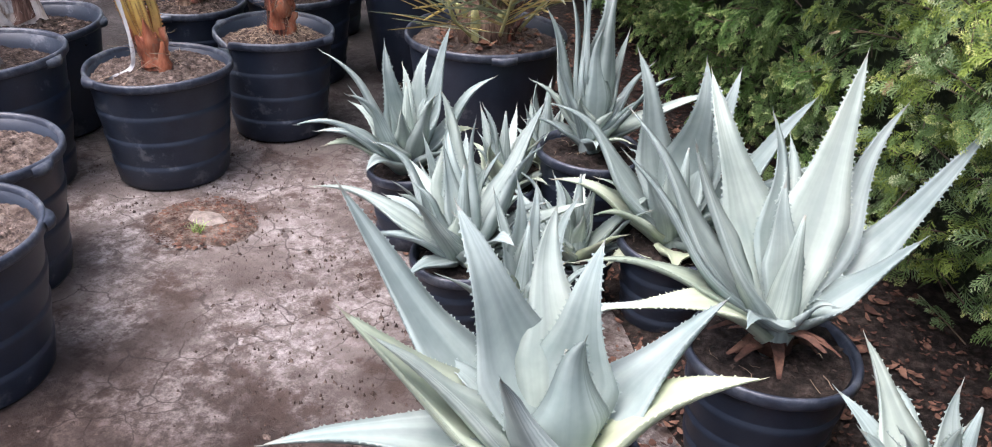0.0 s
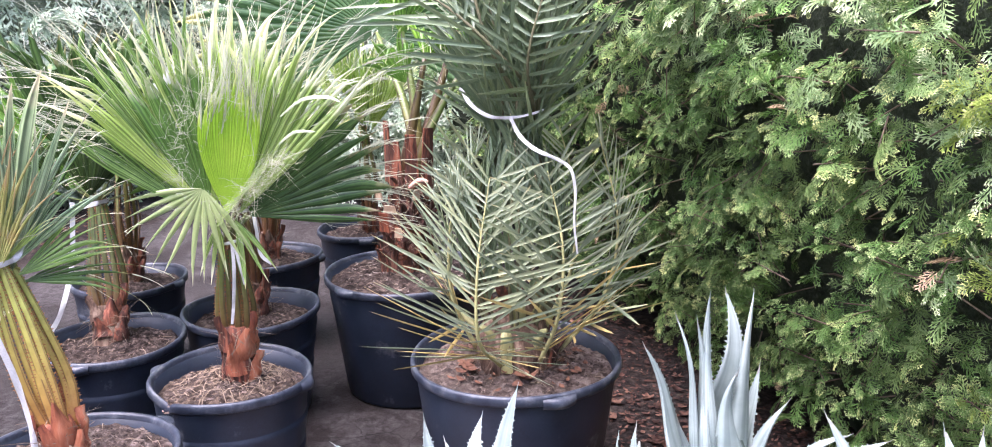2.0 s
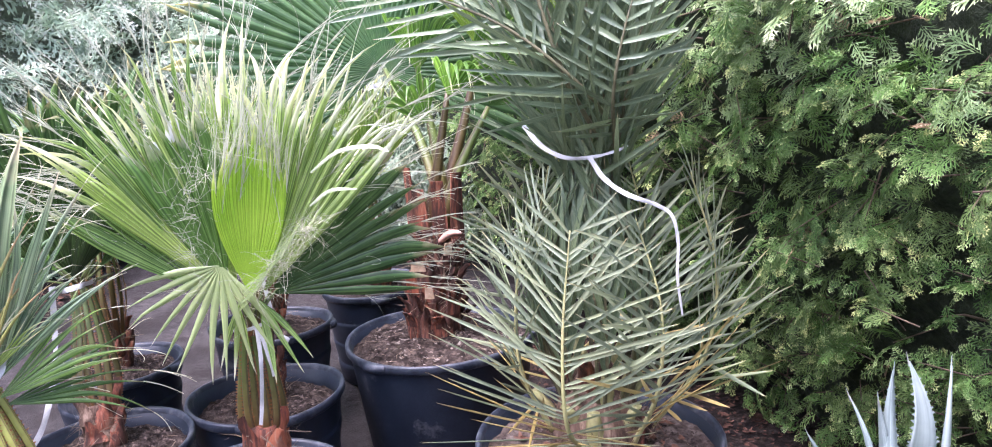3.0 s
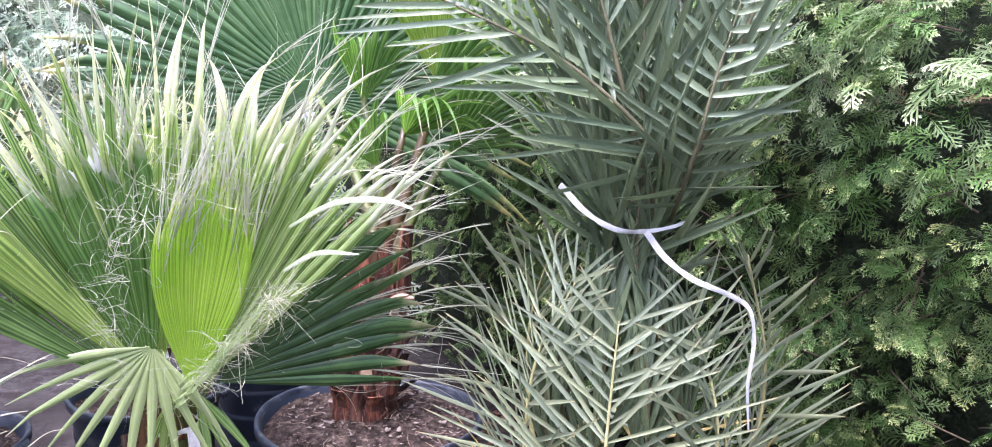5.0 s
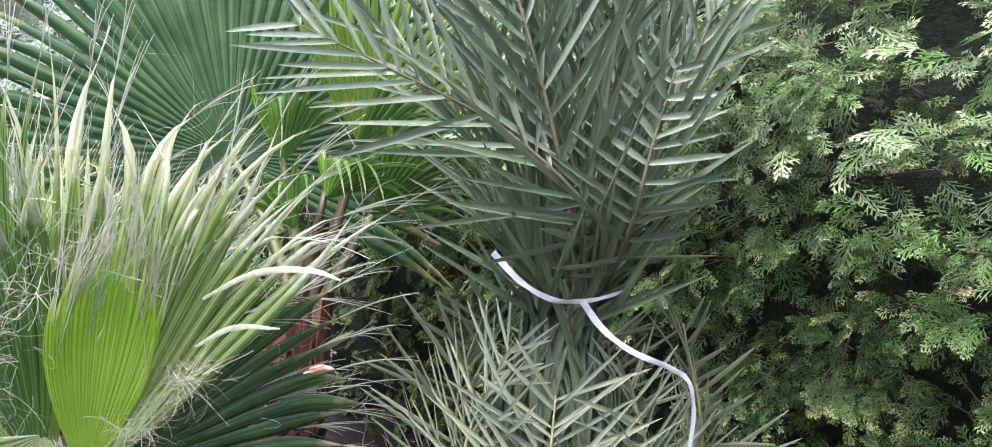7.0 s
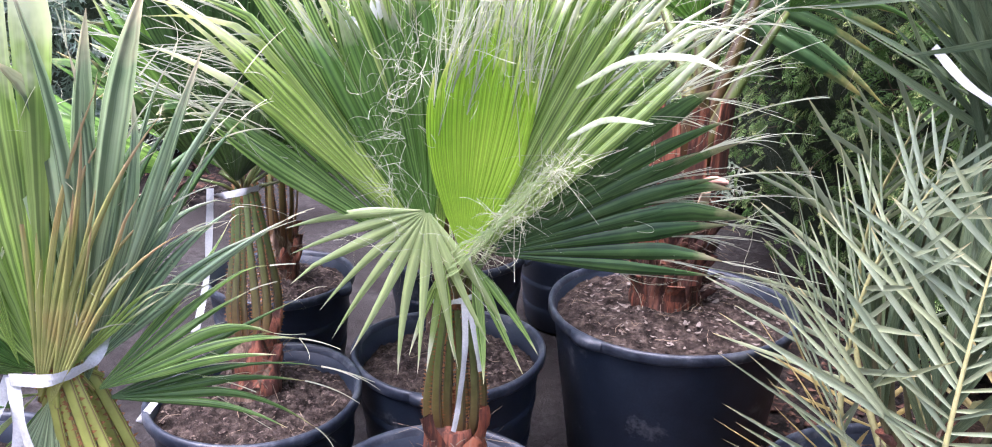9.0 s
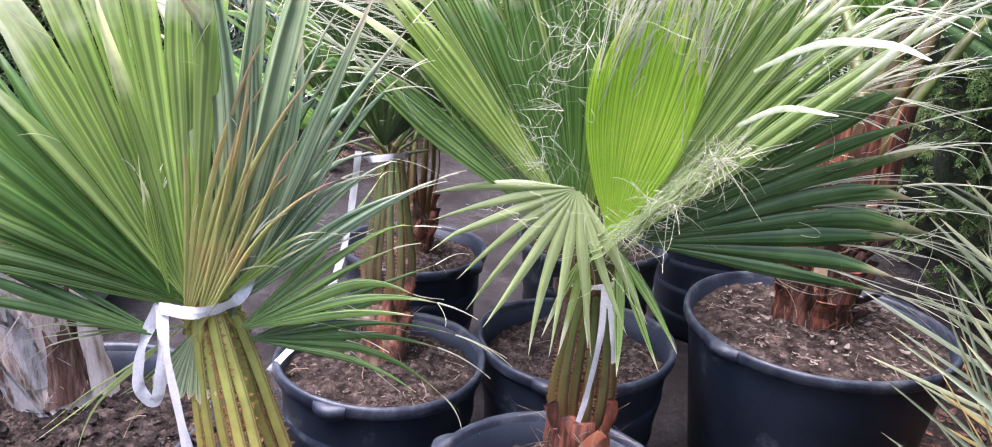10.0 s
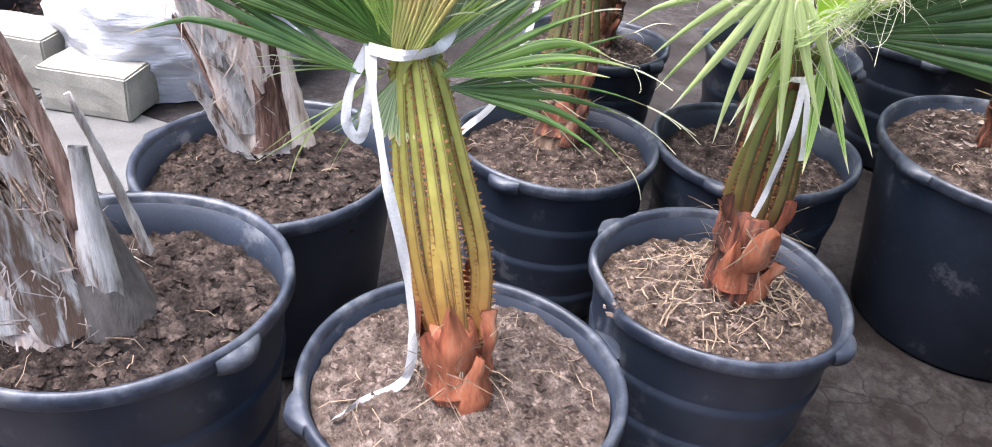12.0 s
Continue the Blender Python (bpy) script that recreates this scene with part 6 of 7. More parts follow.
    for _ in range(int(length * 5)):
        s, z = rnd.uniform(0, length), rnd.uniform(0.05, height)
        p = Vector(al * s + nn * (face(s, z) + 0.2) + np.array([0, 0, z]))
        d = Vector(-nn * rnd.uniform(0.4, 1) + al * rnd.uniform(-0.6, 0.6) + np.array([0, 0, rnd.uniform(-0.1, 0.8)])).normalized()
        ln = rnd.uniform(0.10, 0.21)
        twigs.tube([p, p + d * ln * 0.5 + Vector((0, 0, 0.01)), p + d * ln], [0.004, 0.003, 0.0012], 5, False)
    tagged(linked("twig_layer", twigs, "twig", root, "thin brown twigs"), kind="stuff")


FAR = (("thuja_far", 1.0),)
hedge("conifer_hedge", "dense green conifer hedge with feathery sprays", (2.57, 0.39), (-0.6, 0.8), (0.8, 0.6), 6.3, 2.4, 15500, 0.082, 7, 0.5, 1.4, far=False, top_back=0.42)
hedge("conifer_hedge", "dark green conifer hedge behind the mulch bed", (-4.6, 0.2), (0.22, 0.975), (-0.975, 0.22), 3.9, 3.0, 2500, 0.22, 8, 0.3)
hedge("conifer_hedge", "green conifer hedge in the far corner, painted pale for haze", (-3.74, 4.0), (0.22, 0.975), (-0.975, 0.22), 2.6, 3.0, 1700, 0.25, 11, 0.3, mats=FAR)
hedge("conifer_hedge", "tall green conifer hedge at the back, painted pale for haze", (-3.4, 6.0), (0.985, -0.17), (0.17, 0.985), 4.6, 3.1, 3100, 0.24, 9, 0.3, mats=FAR)
# unseen hedge, added behind the camera to block light from the front
hedge("conifer_hedge", "unseen dark hedge added behind the camera to dim front light", (3.4, -3.2), (-1.0, 0.0), (0.0, -1.0), 8.0, 3.2, 700, 0.42, 10, 0.2)


# ---------------------------------------------------------------- wrapped root ball and block
def wrapped_ball():
    root = thing("root_ball_sack", "white woven plastic sack round a root ball", "sack", -2.50, 2.31, 0)
    m = Mesh()
    rows = []
    for i in range(54):
        t = i / 53
        z = 0.52 * t ** 0.85
        prof = 0.415 * (0.86 + 0.2 * math.sin(math.pi * min(1, t * 1.15 + 0.1))) * (1 - 0.72 * max(0, t - 0.58) ** 1.6 / 0.42 ** 1.6)
        row = []
        for k in range(120):
            a = 6.2832 * k / 120
            ca, sa = math.cos(a), math.sin(a)
            fold = (1 - abs(noise.noise((ca * 1.6, sa * 1.6, t * 6 + 1.6 * noise.noise((ca * 2, sa * 2, 4)))))) ** 4
            w = 1 + 0.08 * noise.noise((ca * 1.6, sa * 1.6, t * 2.5)) + 0.045 * fold - 0.03 + 0.018 * noise.noise((ca * 9, sa * 9, t * 12)) + 0.03 * math.sin(9 * a + 7 * t) * max(0, t - 0.6)
            row.append((prof * w * ca, prof * w * sa, z + 0.03 * noise.noise((ca * 1.5, sa * 1.5, 5)) * t))
        rows.append(row)
    m.grid(rows, None, True)
    linked("sack", m, "white_sack", root)
    tr = Mesh()
    pts = curve_points([(0, -0.03, 0.2), (-0.02, -0.06, 0.6), (-0.06, -0.14, 1.1), (-0.1, -0.2, 1.8), (-0.1, -0.22, 2.4)], 16)
    tr.tube(pts, [0.085 + 0.004 * math.sin(3 * k) for k in range(16)], 14)
    linked("trunk", tr, "bark_dark", root, "dark ringed palm trunk")


wrapped_ball()


def block(label, x, y, z, sx, sy, sz, turn, mat, seed, name="concrete_block", cat="block"):
    bm = bmesh.new()
    bmesh.ops.create_cube(bm, size=1.0)
    bmesh.ops.scale(bm, vec=(sx, sy, sz), verts=bm.verts)
    bmesh.ops.subdivide_edges(bm, edges=bm.edges[:], cuts=5, use_grid_fill=True)
    for v in bm.verts:
        v.co += 0.004 * noise.noise_vector(v.co * 18 + Vector((seed, 0, 0)))
    bmesh.ops.bevel(bm, geom=[e for e in bm.edges if e.calc_face_angle(0) > 0.9], offset=0.006, segments=2, affect="EDGES")
    me = bpy.data.meshes.new(name)
    bm.to_mesh(me)
    bm.free()
    me.materials.append(MAT[mat])
    ob = new(name, me)
    ob.matrix_world = pose(x, y, z + sz / 2, 0, 0, turn)
    return tagged(ob, label, cat)


block("grey concrete building block on the paving", -2.25, 1.92, 0.012, 0.285, 0.175, 0.14, 40, "concrete", 3)
block("pale concrete block lying beside the white sack", -2.60, 1.80, 0.012, 0.30, 0.20, 0.17, 40, "concrete", 5)


# ---------------------------------------------------------------- tape
def tape(label, paths, width=0.011, face=None, seed=0, thin=0.0):
    """A soft flat tape; each path is a piece that belongs to the same knotted tape."""
    face = Vector(face if face else TO_CAMERA)
    root = thing("tie_tape", label, "ribbon", *paths[0][0])
    o = Vector(paths[0][0])
    rnd = random.Random(seed)
    for path in paths:
        pts = curve_points(path, 10 * len(path))
        m, rows, n = Mesh(), [], 10 * len(path)
        ph = rnd.uniform(0, 6)
        for i, p in enumerate(pts):
            d = (pts[min(i + 1, n - 1)] - pts[max(i - 1, 0)]).normalized()
            s = d.cross(face)
            s = s.normalized() if s.length > 0.05 else Vector((1, 0, 0))
            s = Matrix.Rotation(0.5 * math.sin(ph + i * 0.22) + 0.15 * math.sin(i * 0.7), 3, d) @ s
            f = s.cross(d)
            w = width * 0.5 * (1 - thin * i / n)
            c = p - o
            rows.append([c - s * w, c + f * 0.0006, c + s * w, c - f * 0.0004])
        m.grid(rows, None, True)
        linked("tape_strip", m, "ribbon", root, "", False)


def hoop(c, r, tilt=0.1, a0=0.0, a1=6.28, n=9):
    return [(c[0] + r * math.cos(a0 + (a1 - a0) * k / (n - 1)), c[1] + r * math.sin(a0 + (a1 - a0) * k / (n - 1)), c[2] + tilt * r * math.cos(a0 + (a1 - a0) * k / (n - 1))) for k in range(n)]


TAIL = [(-0.425, 1.715, 0.795), (-0.400, 1.718, 0.69), (-0.383, 1.732, 0.594), (-0.374, 1.742, 0.496), (-0.371, 1.742, 0.42), (-0.380, 1.729, 0.378), (-0.392, 1.672, 0.366), (-0.385, 1.630, 0.368)]
tape("white cloth tape with a bow and long tail", [
    [(-0.385, 1.800, 0.874), (-0.385, 1.775, 0.848), (-0.400, 1.738, 0.840), (-0.445, 1.722, 0.836)],
    [(-0.452, 1.728, 0.836), (-0.463, 1.711, 0.79), (-0.466, 1.705, 0.743), (-0.458, 1.716, 0.720), (-0.452, 1.722, 0.744), (-0.449, 1.726, 0.807), (-0.450, 1.728, 0.834)],
    [(-0.450, 1.728, 0.836), *TAIL],
], 0.013, None, 1)
tape("white cloth tape round the bright palm's stalks", [
    hoop((-0.245, 2.30, 0.765), 0.037, 0.2), [(-0.215, 2.275, 0.775), (-0.195, 2.27, 0.73), (-0.185, 2.275, 0.66)], [(-0.215, 2.275, 0.775), (-0.205, 2.262, 0.70), (-0.215, 2.26, 0.60), (-0.225, 2.262, 0.55)],
], 0.010, None, 2, 0.2)
tape("white cloth tape trailing from the dark palm into its pot", [
    hoop((-0.93, 2.565, 0.775), 0.05, 0.25), [(-0.955, 2.50, 0.79), (-0.935, 2.47, 0.72), (-0.91, 2.42, 0.60), (-0.895, 2.335, 0.47), (-0.925, 2.275, 0.40), (-0.95, 2.255, 0.36)],
], 0.015, None, 3)
tape("white cloth tape binding the feather palm, one end hanging", [
    [(0.355, 2.47, 1.165), (0.40, 2.43, 1.125), (0.45, 2.42, 1.10), (0.50, 2.432, 1.097), (0.545, 2.445, 1.105), (0.575, 2.46, 1.115)],
    [(0.50, 2.43, 1.097), (0.53, 2.40, 1.06), (0.575, 2.38, 1.03), (0.635, 2.37, 1.008), (0.665, 2.372, 0.985), (0.675, 2.375, 0.93), (0.672, 2.38, 0.86), (0.68, 2.385, 0.78)],
], 0.0115, (0.1, -1, 0.15), 4, 0.6)
tape("white cloth tape hanging in the back row", [hoop((-0.56, 2.86, 0.72), 0.04, 0.1), [(-0.53, 2.83, 0.72), (-0.50, 2.80, 0.66), (-0.49, 2.80, 0.58), (-0.45, 2.80, 0.55)]], 0.012, None, 5)


# ---------------------------------------------------------------- details of the stout trunk
def rod(name, label, category, pts, radii, mat, seg=8):
    root = thing(name, label, category, *pts[0])
    o = Vector(pts[0])
    m = Mesh()
    c = curve_points(pts, 16)
    m.tube([p - o for p in c], [radii[0] + (radii[1] - radii[0]) * k / 15 + 0.0008 * math.sin(k * 2.1) for k in range(16)], seg)
    me = linked(name + "_shaft", m, mat, root)
    return root


def h_parts():
    o = Vector((-0.775, 1.43, 0.36))
    m = Mesh()
    c = [p - o for p in curve_points([(-0.700, 1.452, 0.56), (-0.704, 1.440, 0.67), (-0.712, 1.412, 0.80), (-0.72, 1.375, 0.94)], 16)]
    m.tube(c, [0.013 - 0.006 * k / 15 for k in range(16)], 8)
    linked("cut_leaf_stalk", m, "fibre_brown", trunk_h, "long brown cut leaf stalk")
    m = Mesh()
    rows = []
    for i in range(9):
        t = i / 8
        p = Vector((-0.690, 1.452, 0.365)).lerp(Vector((-0.690, 1.462, 0.675)), t) - o
        w = 0.034 * (1 - t) ** 1.5 + 0.010
        s = Vector((0.42, 0.60, 0)).normalized()
        f = Vector((0.62, -0.62, 0.2)).normalized()
        rows.append([p - s * w + f * 0.0, p - s * w * 0.4 + f * 0.010, p + s * w * 0.4 + f * 0.010, p + s * w, p + s * w - f * 0.007, p - f * 0.004, p - s * w - f * 0.007])
    m.grid(rows, None, True)
    linked("split_leaf_base", m, "bark_grey", trunk_h, "pale grey split leaf base")
    m, rows = Mesh(), []
    for i in range(10):
        t = i / 9
        c = Vector((-0.715, 1.475, 0.352)).lerp(Vector((-0.735, 1.462, 0.585)), t) - o
        r = 0.062 * (1 - t) ** 0.8 + 0.012
        rows.append([c + Vector((math.cos(a), math.sin(a), 0)) * r * (1 + 0.06 * noise.noise((a * 2, t * 4, 3))) for a in [-1.2 + 3.0 * k / 12 for k in range(13)]])
    m.grid(rows)
    linked("broad_leaf_base", m, "bark_dark", trunk_h, "dark grey-brown broad leaf base")
    rnd = random.Random(921)
    # net of loose fibre wrapped round the upper trunk
    fm = Mesh()
    for _ in range(420):
        a0, z0 = rnd.uniform(-2.6, 1.2), rnd.uniform(0.22, 0.6)
        pts = []
        for k in range(6):
            a, z = a0 + k * rnd.uniform(0.05, 0.16), z0 + k * rnd.uniform(-0.02, 0.035)
            c = rel_h * (z / rel_h.z)
            r = 0.092 + rnd.uniform(0, 0.014)
            pts.append(c + Vector((math.cos(a) * r, math.sin(a) * r, 0)))
        fm.tube(curve_points(pts, 9), rnd.uniform(0.0008, 0.0022), 4, False)
    tagged(linked("fibre_net", fm, "fibre_tan", trunk_h, "tangled brown fibre net"), kind="stuff")


h_parts()
rod("dry_stick", "thin grey dry stick leaning in the soil", "stick", [(-0.838, 1.575, 0.372), (-0.853, 1.54, 0.53), (-0.862, 1.504, 0.67)], (0.0095, 0.005), "bark_grey")


# ---------------------------------------------------------------- yard details
def soil_patch():
    rnd = random.Random(401)
    root = thing("soil_spill", "spilled reddish soil with a pale stone and weed", "soil", 0.0, 1.575, 0.0)
    def height(x, y):
        r = math.hypot(x / 0.17, y / 0.125)
        return 0.004 + 0.010 * max(0, 1 - r * r) * (0.6 + 0.6 * noise.noise((x * 18, y * 18, 4)))
    m, rows = Mesh(), []
    for i in range(15):
        t = i / 14
        row = []
        for k in range(48):
            a = 6.2832 * k / 48
            w = 1 + 0.22 * noise.noise((math.cos(a) * 2, math.sin(a) * 2, 7))
            x, y = 0.17 * t * w * math.cos(a), 0.125 * t * w * math.sin(a)
            row.append((x, y, height(x, y) if i < 14 else -0.006))
        rows.append(row)
    m.grid(rows, None, True)
    linked("soil", m, "soil_pink", root)
    ob = linked("crumb_layer", scatter_chips(rnd, (0, 0), 1100, 0.0045, 0.165, height), "mulch", root, smooth=False)
    tagged(ob, kind="stuff")
    st = Mesh()
    st.grid([[(0.005 + 0.065 * t * math.cos(6.2832 * k / 14) * (1 + 0.2 * math.sin(k * 2.3)), 0.01 + 0.042 * t * math.sin(6.2832 * k / 14), 0.012 + 0.014 * (1 - t * t)) for k in range(14)] for t in (0, 0.5, 0.8, 1.0)], None, True)
    linked("flat_stone", st, "chip", root, "pale flat stone")
    g = Mesh()
    for _ in range(40):
        a, l0 = rnd.uniform(0, 6.28), rnd.uniform(0.02, 0.05)
        x, y = 0.03 + rnd.uniform(-0.02, 0.02), -0.055 + rnd.uniform(-0.015, 0.015)
        dx, dy = math.cos(a) * l0 * 0.7, math.sin(a) * l0 * 0.7
        g.grid([[(x - 0.0012, y, 0.008), (x + 0.0012, y, 0.008)], [(x + dx * 0.5 - 0.001, y + dy * 0.5, 0.008 + l0 * 0.5), (x + dx * 0.5 + 0.001, y + dy * 0.5, 0.008 + l0 * 0.5)], [(x + dx, y + dy, 0.008 + l0 * 0.6), (x + dx + 0.0004, y + dy, 0.008 + l0 * 0.6)]])
    tagged(linked("weed_tuft", g, "fan_mid", root, "small green weed"), kind="stuff")


soil_patch()


def leaf_scatter(rnd, n, where, size):
    """Curled fallen leaves and bark bits lying where where() says."""
    m = Mesh()
    for _ in range(n):
        x, y, z = where(rnd)
        a, s = rnd.uniform(0, 6.28), size * (rnd.uniform(0.4, 1.3) if rnd.random() < 0.93 else rnd.uniform(1.6, 2.6))
        slim = rnd.uniform(0.12, 0.36)
        c, sn = math.cos(a), math.sin(a)
        tilt, curl = rnd.uniform(-0.5, 0.5), rnd.uniform(0.1, 0.6)
        rows = []
        for i in range(4):
            u = i / 3
            w = s * slim * math.sin(math.pi * (0.12 + 0.8 * u)) * (1 + 0.25 * math.sin(7 * u + a))
            row = []
            for q in (-1, 0, 1):
                lx, ly = (u - 0.5) * s, q * w
                row.append((x + lx * c - ly * sn, y + lx * sn + ly * c, z + 0.004 + abs(tilt * lx) + curl * (abs(q) * w * 0.6 + (u - 0.5) ** 2 * s)))
            rows.append(row)
        m.grid(rows)
    return m


def hedge_bed():
    rnd = random.Random(402)
    p0, al, nn = Vector((2.65, 0.45, 0)), Vector((-0.6, 0.8, 0)), Vector((0.8, 0.6, 0))
    def z(s, d):
        return 0.012 + 0.025 * min(1, max(0, (d + 0.32) / 0.3)) + 0.014 * noise.noise((s * 6, d * 6, 3)) + 0.007 * noise.noise((s * 22, d * 22, 5))
    m = Mesh()
    D = [-0.34, -0.33] + [-0.30 + 0.06 * i for i in range(17)]
    m.grid([[p0 + al * (-0.6 + 0.06 * i) + nn * (d + (0.08 * noise.noise((i * 0.12, 1, 1)) if d < 0.2 else 0)) + Vector((0, 0, -0.01 if k == 0 else z(i * 0.06, d))) for i in range(96)] for k, d in enumerate(D)])
    bed = tagged(linked("planting_bed", m, "soil_dark"), "dark earth bed under the hedge", "bed", kind="structure")
    def where(r):
        s, d = r.uniform(-0.3, 4.6), r.uniform(-0.34, 0.5)
        q = p0 + al * s + nn * d
        return q.x, q.y, z(s + 0.6, d)
    tagged(linked("leaf_litter", leaf_scatter(rnd, 6500, where, 0.021), "mulch"), "brown fallen leaves and bark under the hedge", "leaf litter", kind="stuff")
    def among(r):
        a, t = r.uniform(0, 6.28), math.sqrt(r.random())
        u = r.random()
        return 0.55 + 1.2 * u + 0.2 * t * math.cos(a), 2.0 - 0.9 * u + 0.25 * t * math.sin(a), 0.0
    tagged(linked("leaf_litter", leaf_scatter(rnd, 900, among, 0.022), "mulch"), "scattered brown leaves between the agave pots", "leaf litter", kind="stuff")


hedge_bed()


def pot_litter():
    rnd = random.Random(406)
    def on(x, y, r, sz):
        def where(q):
            a, t = q.uniform(0, 6.28), r * math.sqrt(q.random())
            return x + t * math.cos(a), y + t * math.sin(a), sz(t * math.cos(a), t * math.sin(a)) + 0.002
        return where
    tagged(linked("leaf_litter", leaf_scatter(rnd, 90, on(0.475, 2.545, 0.2, POTS["F"]), 0.03), "litter"), "dead brown leaf bits round the feather palm", "leaf litter", kind="stuff")
    tagged(linked("wood_chips", leaf_scatter(rnd, 220, on(-0.13, 3.20, 0.26, POTS["E"]), 0.013), "chip"), "pale wood chips on the big pot's soil", "wood chips", kind="stuff")
    tagged(linked("bark_bits", leaf_scatter(rnd, 50, on(-1.03, 1.88, 0.22, POTS["G"]), 0.02), "soil_dark"), "dark bark bits on the soil", "bark", kind="stuff")


pot_litter()


def far_corner():
    # paved strip, kerb, black sack and bark bed beyond the pots
    for i, (x, y, sx, sy, t) in enumerate([(-2.05, 1.80, 0.62, 0.42, 27), (-2.45, 2.28, 0.62, 0.42, 27), (-1.83, 2.20, 0.40, 0.42, 27), (-2.62, 1.50, 0.62, 0.42, 27)]):
        block("pale grey concrete paving slab", x, y, -0.034, sx, sy, 0.045, t, "slab", 10 + i, "paving_slab", "slab")
    block("long pale concrete kerb at the bark bed", -3.30, 1.75, -0.02, 0.16, 1.3, 0.14, 14, "slab", 20, "kerb", "kerb")
    rnd = random.Random(403)
    root = thing("black_sack", "black plastic sack standing on the kerb", "sack", -3.26, 1.80, 0)
    m, rows = Mesh(), []
    for i in range(16):
        t = i / 15
        r = 0.17 * math.sin(math.pi * (0.2 + 0.72 * t)) ** 0.6
        rows.append([(r * math.cos(6.2832 * k / 36) * (1 + 0.12 * noise.noise((k * 0.4, t * 5, 2))), r * math.sin(6.2832 * k / 36) * (1 + 0.12 * noise.noise((k * 0.4, t * 5, 9))), 0.42 * t) for k in range(36)])
    m.grid(rows, None, True)
    linked("sack", m, "black_bag", root)
    bed = Mesh()
    bed.grid([[(-2.95 - 0.2 * k + (0.06 * noise.noise((j * 0.3, 1, 2)) if k == 0 else 0), 0.6 + 0.12 * j, -0.01 if k == 0 else 0.03 + 0.03 * noise.noise((k * 0.9, j * 0.5, 8))) for j in range(40)] for k in range(9)])
    tagged(linked("planting_bed", bed, "soil_dark"), "dark bark mulch bed before the back hedge", "bed", kind="structure")
    def where(r):
        return r.uniform(-4.5, -3.0), r.uniform(0.7, 5.0), 0.04
    tagged(linked("leaf_litter", leaf_scatter(rnd, 3200, where, 0.04), "mulch"), "reddish bark and leaves before the back hedge", "leaf litter", kind="stuff")


far_corner()


def pale_strip(pts, width, up, mat="bleached"):
    """A dry bleached leaf ray caught in the bright palm's crown."""
    m, rows = Mesh(), []
    c = curve_points(pts, 10)
    for i, p in enumerate(c):
        d = (c[min(i + 1, 9)] - c[max(i - 1, 0)]).normalized()
        s = d.cross(Vector(up)).normalized()
        n = s.cross(d)
        w = width * math.sin(math.pi * (0.12 + 0.84 * i / 9)) ** 0.7
        q = p - bright_palm.location
        rows.append([q - s * w - n * w * 0.4, q, q + s * w - n * w * 0.4])
    m.grid(rows)
    linked("bleached_leaf_ray", m, mat, bright_palm, "bleached white dry leaf ray")


pale_strip([(-0.06, 2.30, 1.10), (0.02, 2.27, 1.145), (0.10, 2.25, 1.155), (0.145, 2.235, 1.145)], 0.0048, (0.2, -0.9, 0.4))
pale_strip([(-0.07, 2.30, 1.03), (-0.01, 2.28, 1.065), (0.06, 2.26, 1.07)], 0.0042, (0.2, -0.9, 0.4))
pale_strip([(-0.38, 2.215, 1.145), (-0.36, 2.22, 1.17), (-0.325, 2.225, 1.17)], 0.015, (0.5, -0.8, 0.2), "blanched")
pale_strip([(-0.327, 2.22, 1.18), (-0.318, 2.222, 1.205), (-0.31, 2.225, 1.23)], 0.013, (0.5, -0.8, 0.2), "blanched")


def tangle(label, line, count, reach, length, seed):
    """Curled dry threads matted along a line in the bright palm's crown."""
    rnd = random.Random(seed)
    c = curve_points(line, 30)
    starts = []
    for p in c:
        for _ in range(4):
            q = p - bright_palm.location + Vector((rnd.gauss(0, reach), rnd.gauss(0, reach), rnd.gauss(0, reach)))
            starts.append((q, q, Vector((rnd.uniform(-1, 1), rnd.uniform(-1, 1), rnd.uniform(-0.6, 1))).normalized()))
    tagged(linked("thread_mat", threads(rnd, starts, count, length, 1.0, 0.0005), "thread", bright_palm, label), kind="stuff")


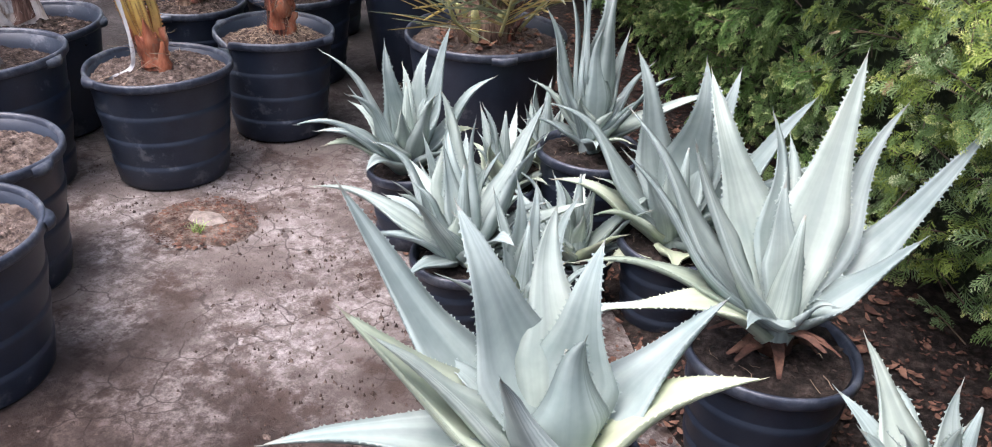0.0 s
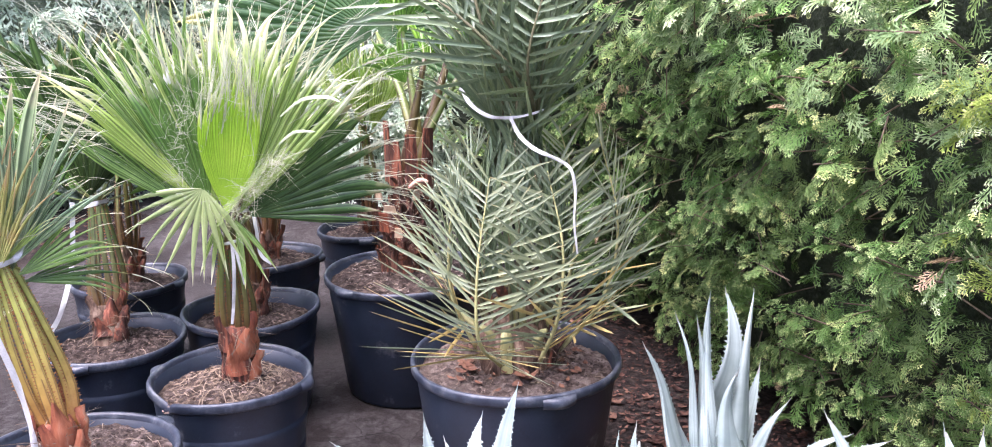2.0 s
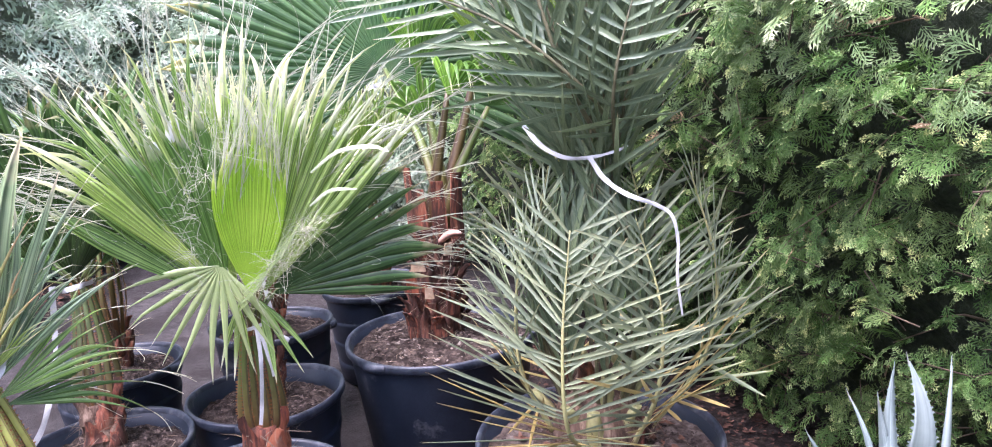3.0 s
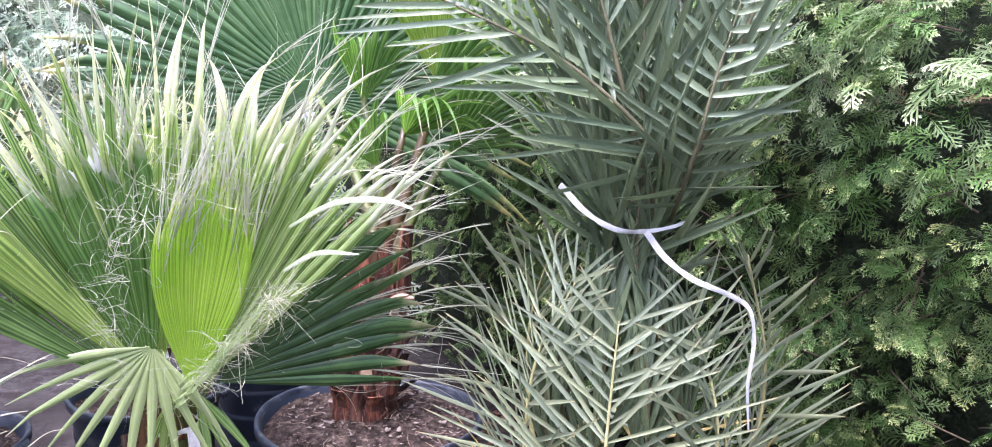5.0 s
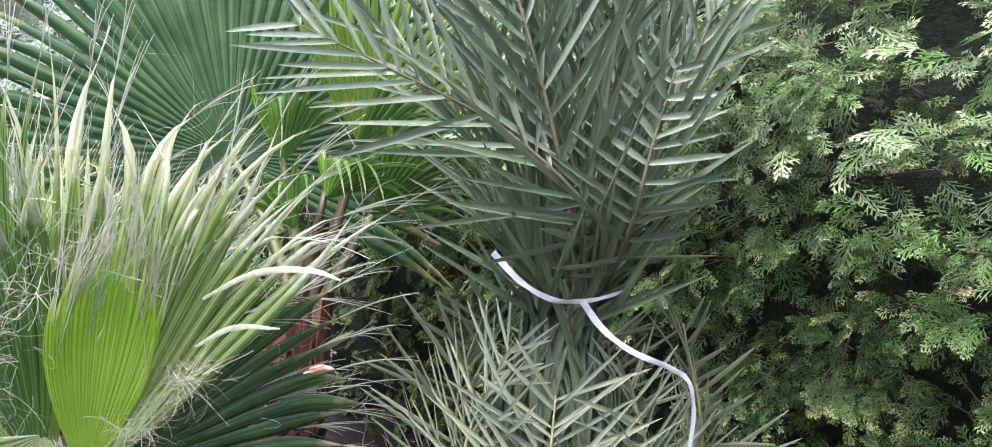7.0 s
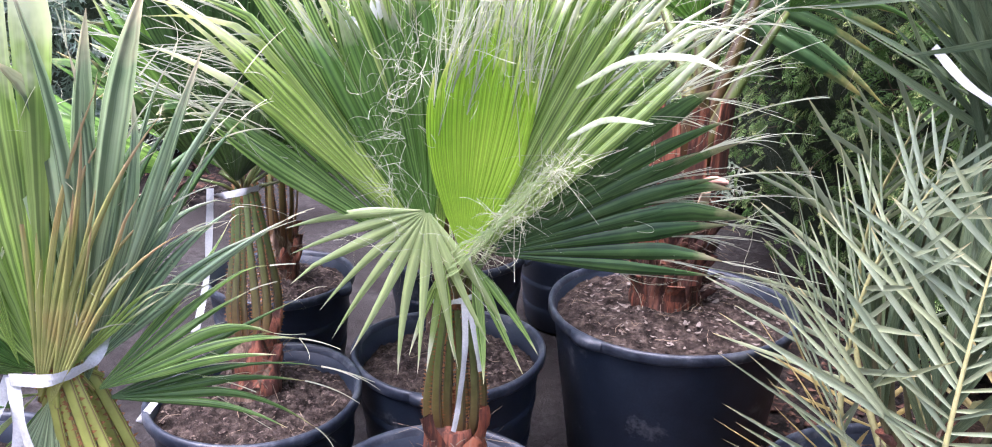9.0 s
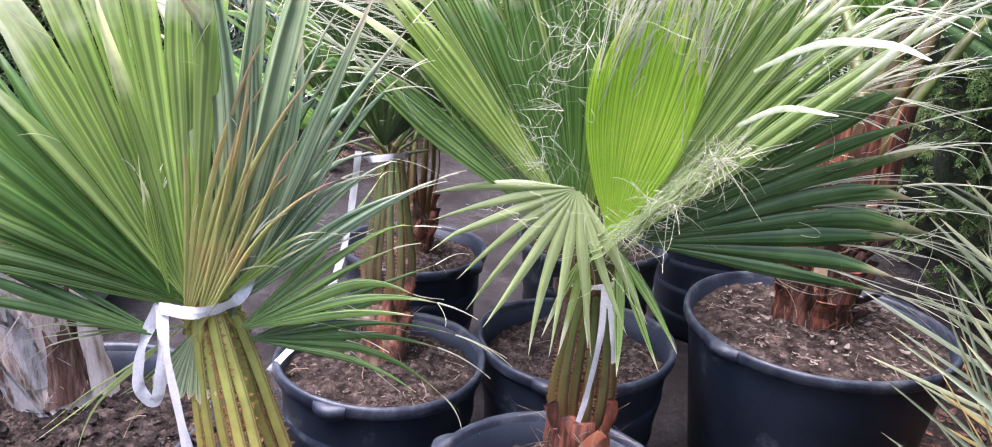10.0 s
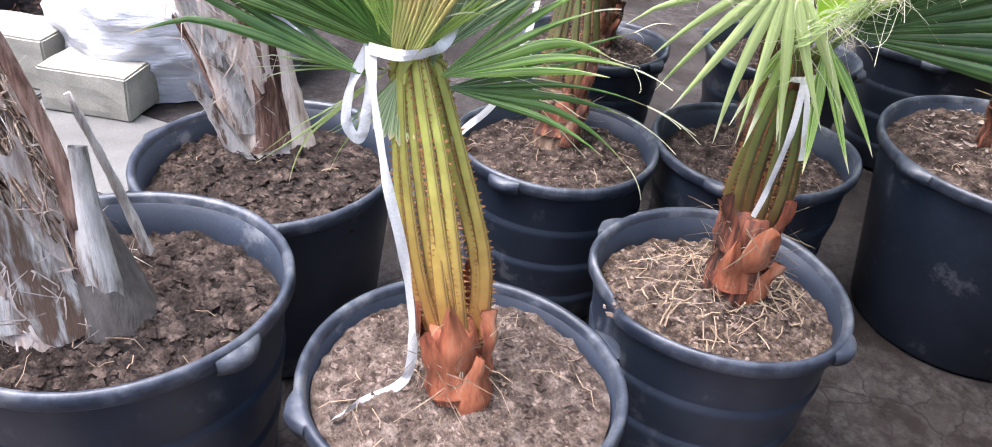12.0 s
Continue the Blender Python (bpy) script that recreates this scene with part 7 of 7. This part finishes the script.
tangle("matted pale threads", [(-0.285, 2.19, 0.88), (-0.30, 2.20, 0.96), (-0.285, 2.20, 1.06), (-0.27, 2.21, 1.14)], 150, 0.018, 0.09, 501)
tangle("matted pale threads", [(-0.235, 2.24, 0.83), (-0.17, 2.26, 0.89), (-0.11, 2.29, 0.95), (-0.06, 2.31, 1.0)], 340, 0.010, 0.075, 502)
tangle("matted pale threads", [(-0.30, 2.25, 1.10), (-0.20, 2.25, 1.18), (-0.10, 2.28, 1.15)], 60, 0.030, 0.10, 503)


def frayed_cord():
    """The shredded, twisted edge of a leaf lying across the bright palm's crown."""
    rnd = random.Random(505)
    c = curve_points([(-0.245, 2.235, 0.81), (-0.19, 2.235, 0.865), (-0.135, 2.25, 0.925), (-0.09, 2.27, 0.985), (-0.06, 2.285, 1.03)], 40)
    m = Mesh()
    for s in range(26):
        a0, tw, r0 = rnd.uniform(0, 6.28), rnd.uniform(0.08, 0.2), rnd.uniform(0.003, 0.014)
        lo = rnd.randrange(0, 20)
        rows = []
        for i in range(lo, min(40, lo + rnd.randrange(12, 28))):
            a = a0 + tw * i
            p = c[i] - bright_palm.location + Vector((math.cos(a) * r0, -0.01 + 0.4 * math.sin(a) * r0, math.sin(a) * r0)) + Vector((0, 0, 0.002 * math.sin(i * 1.3 + s)))
            w = Vector((0.3, 0.2, 0.7)) * rnd.uniform(0.0012, 0.0024)
            rows.append([p - w, p + w])
        m.grid(rows)
    tagged(linked("frayed_edge", m, "fan_pale", bright_palm, "pale frayed twisted leaf edge"), kind="stuff")


frayed_cord()


def grit():
    """Loose grit, crumbs and bark bits over the aisle."""
    rnd = random.Random(404)
    m = Mesh()
    for _ in range(2600):
        x, y = rnd.uniform(-0.6, 1.1), rnd.uniform(0.6, 2.2)
        s = rnd.uniform(0.0015, 0.005) if rnd.random() < 0.9 else rnd.uniform(0.006, 0.012)
        b = rnd.uniform(0, 6.28)
        p = [(x + s * math.cos(b + k * 1.571) * rnd.uniform(0.6, 1.3), y + s * math.sin(b + k * 1.571) * rnd.uniform(0.6, 1.3), -0.008) for k in range(4)]
        for k in range(4):
            m.tri((p[k], p[(k + 1) % 4], (x, y, s * 0.35)), (rnd.random(), 0.3))
    tagged(linked("grit", m, "crumb", None, "", False), "brown grit and soil crumbs on the concrete", "grit", kind="stuff")


grit()


tape("white paper tag hanging below the wide fan", [[(-0.41, 3.44, 1.235), (-0.385, 3.44, 1.243), (-0.36, 3.44, 1.246)]], 0.014, (0.1, -0.9, 0.3), 6)
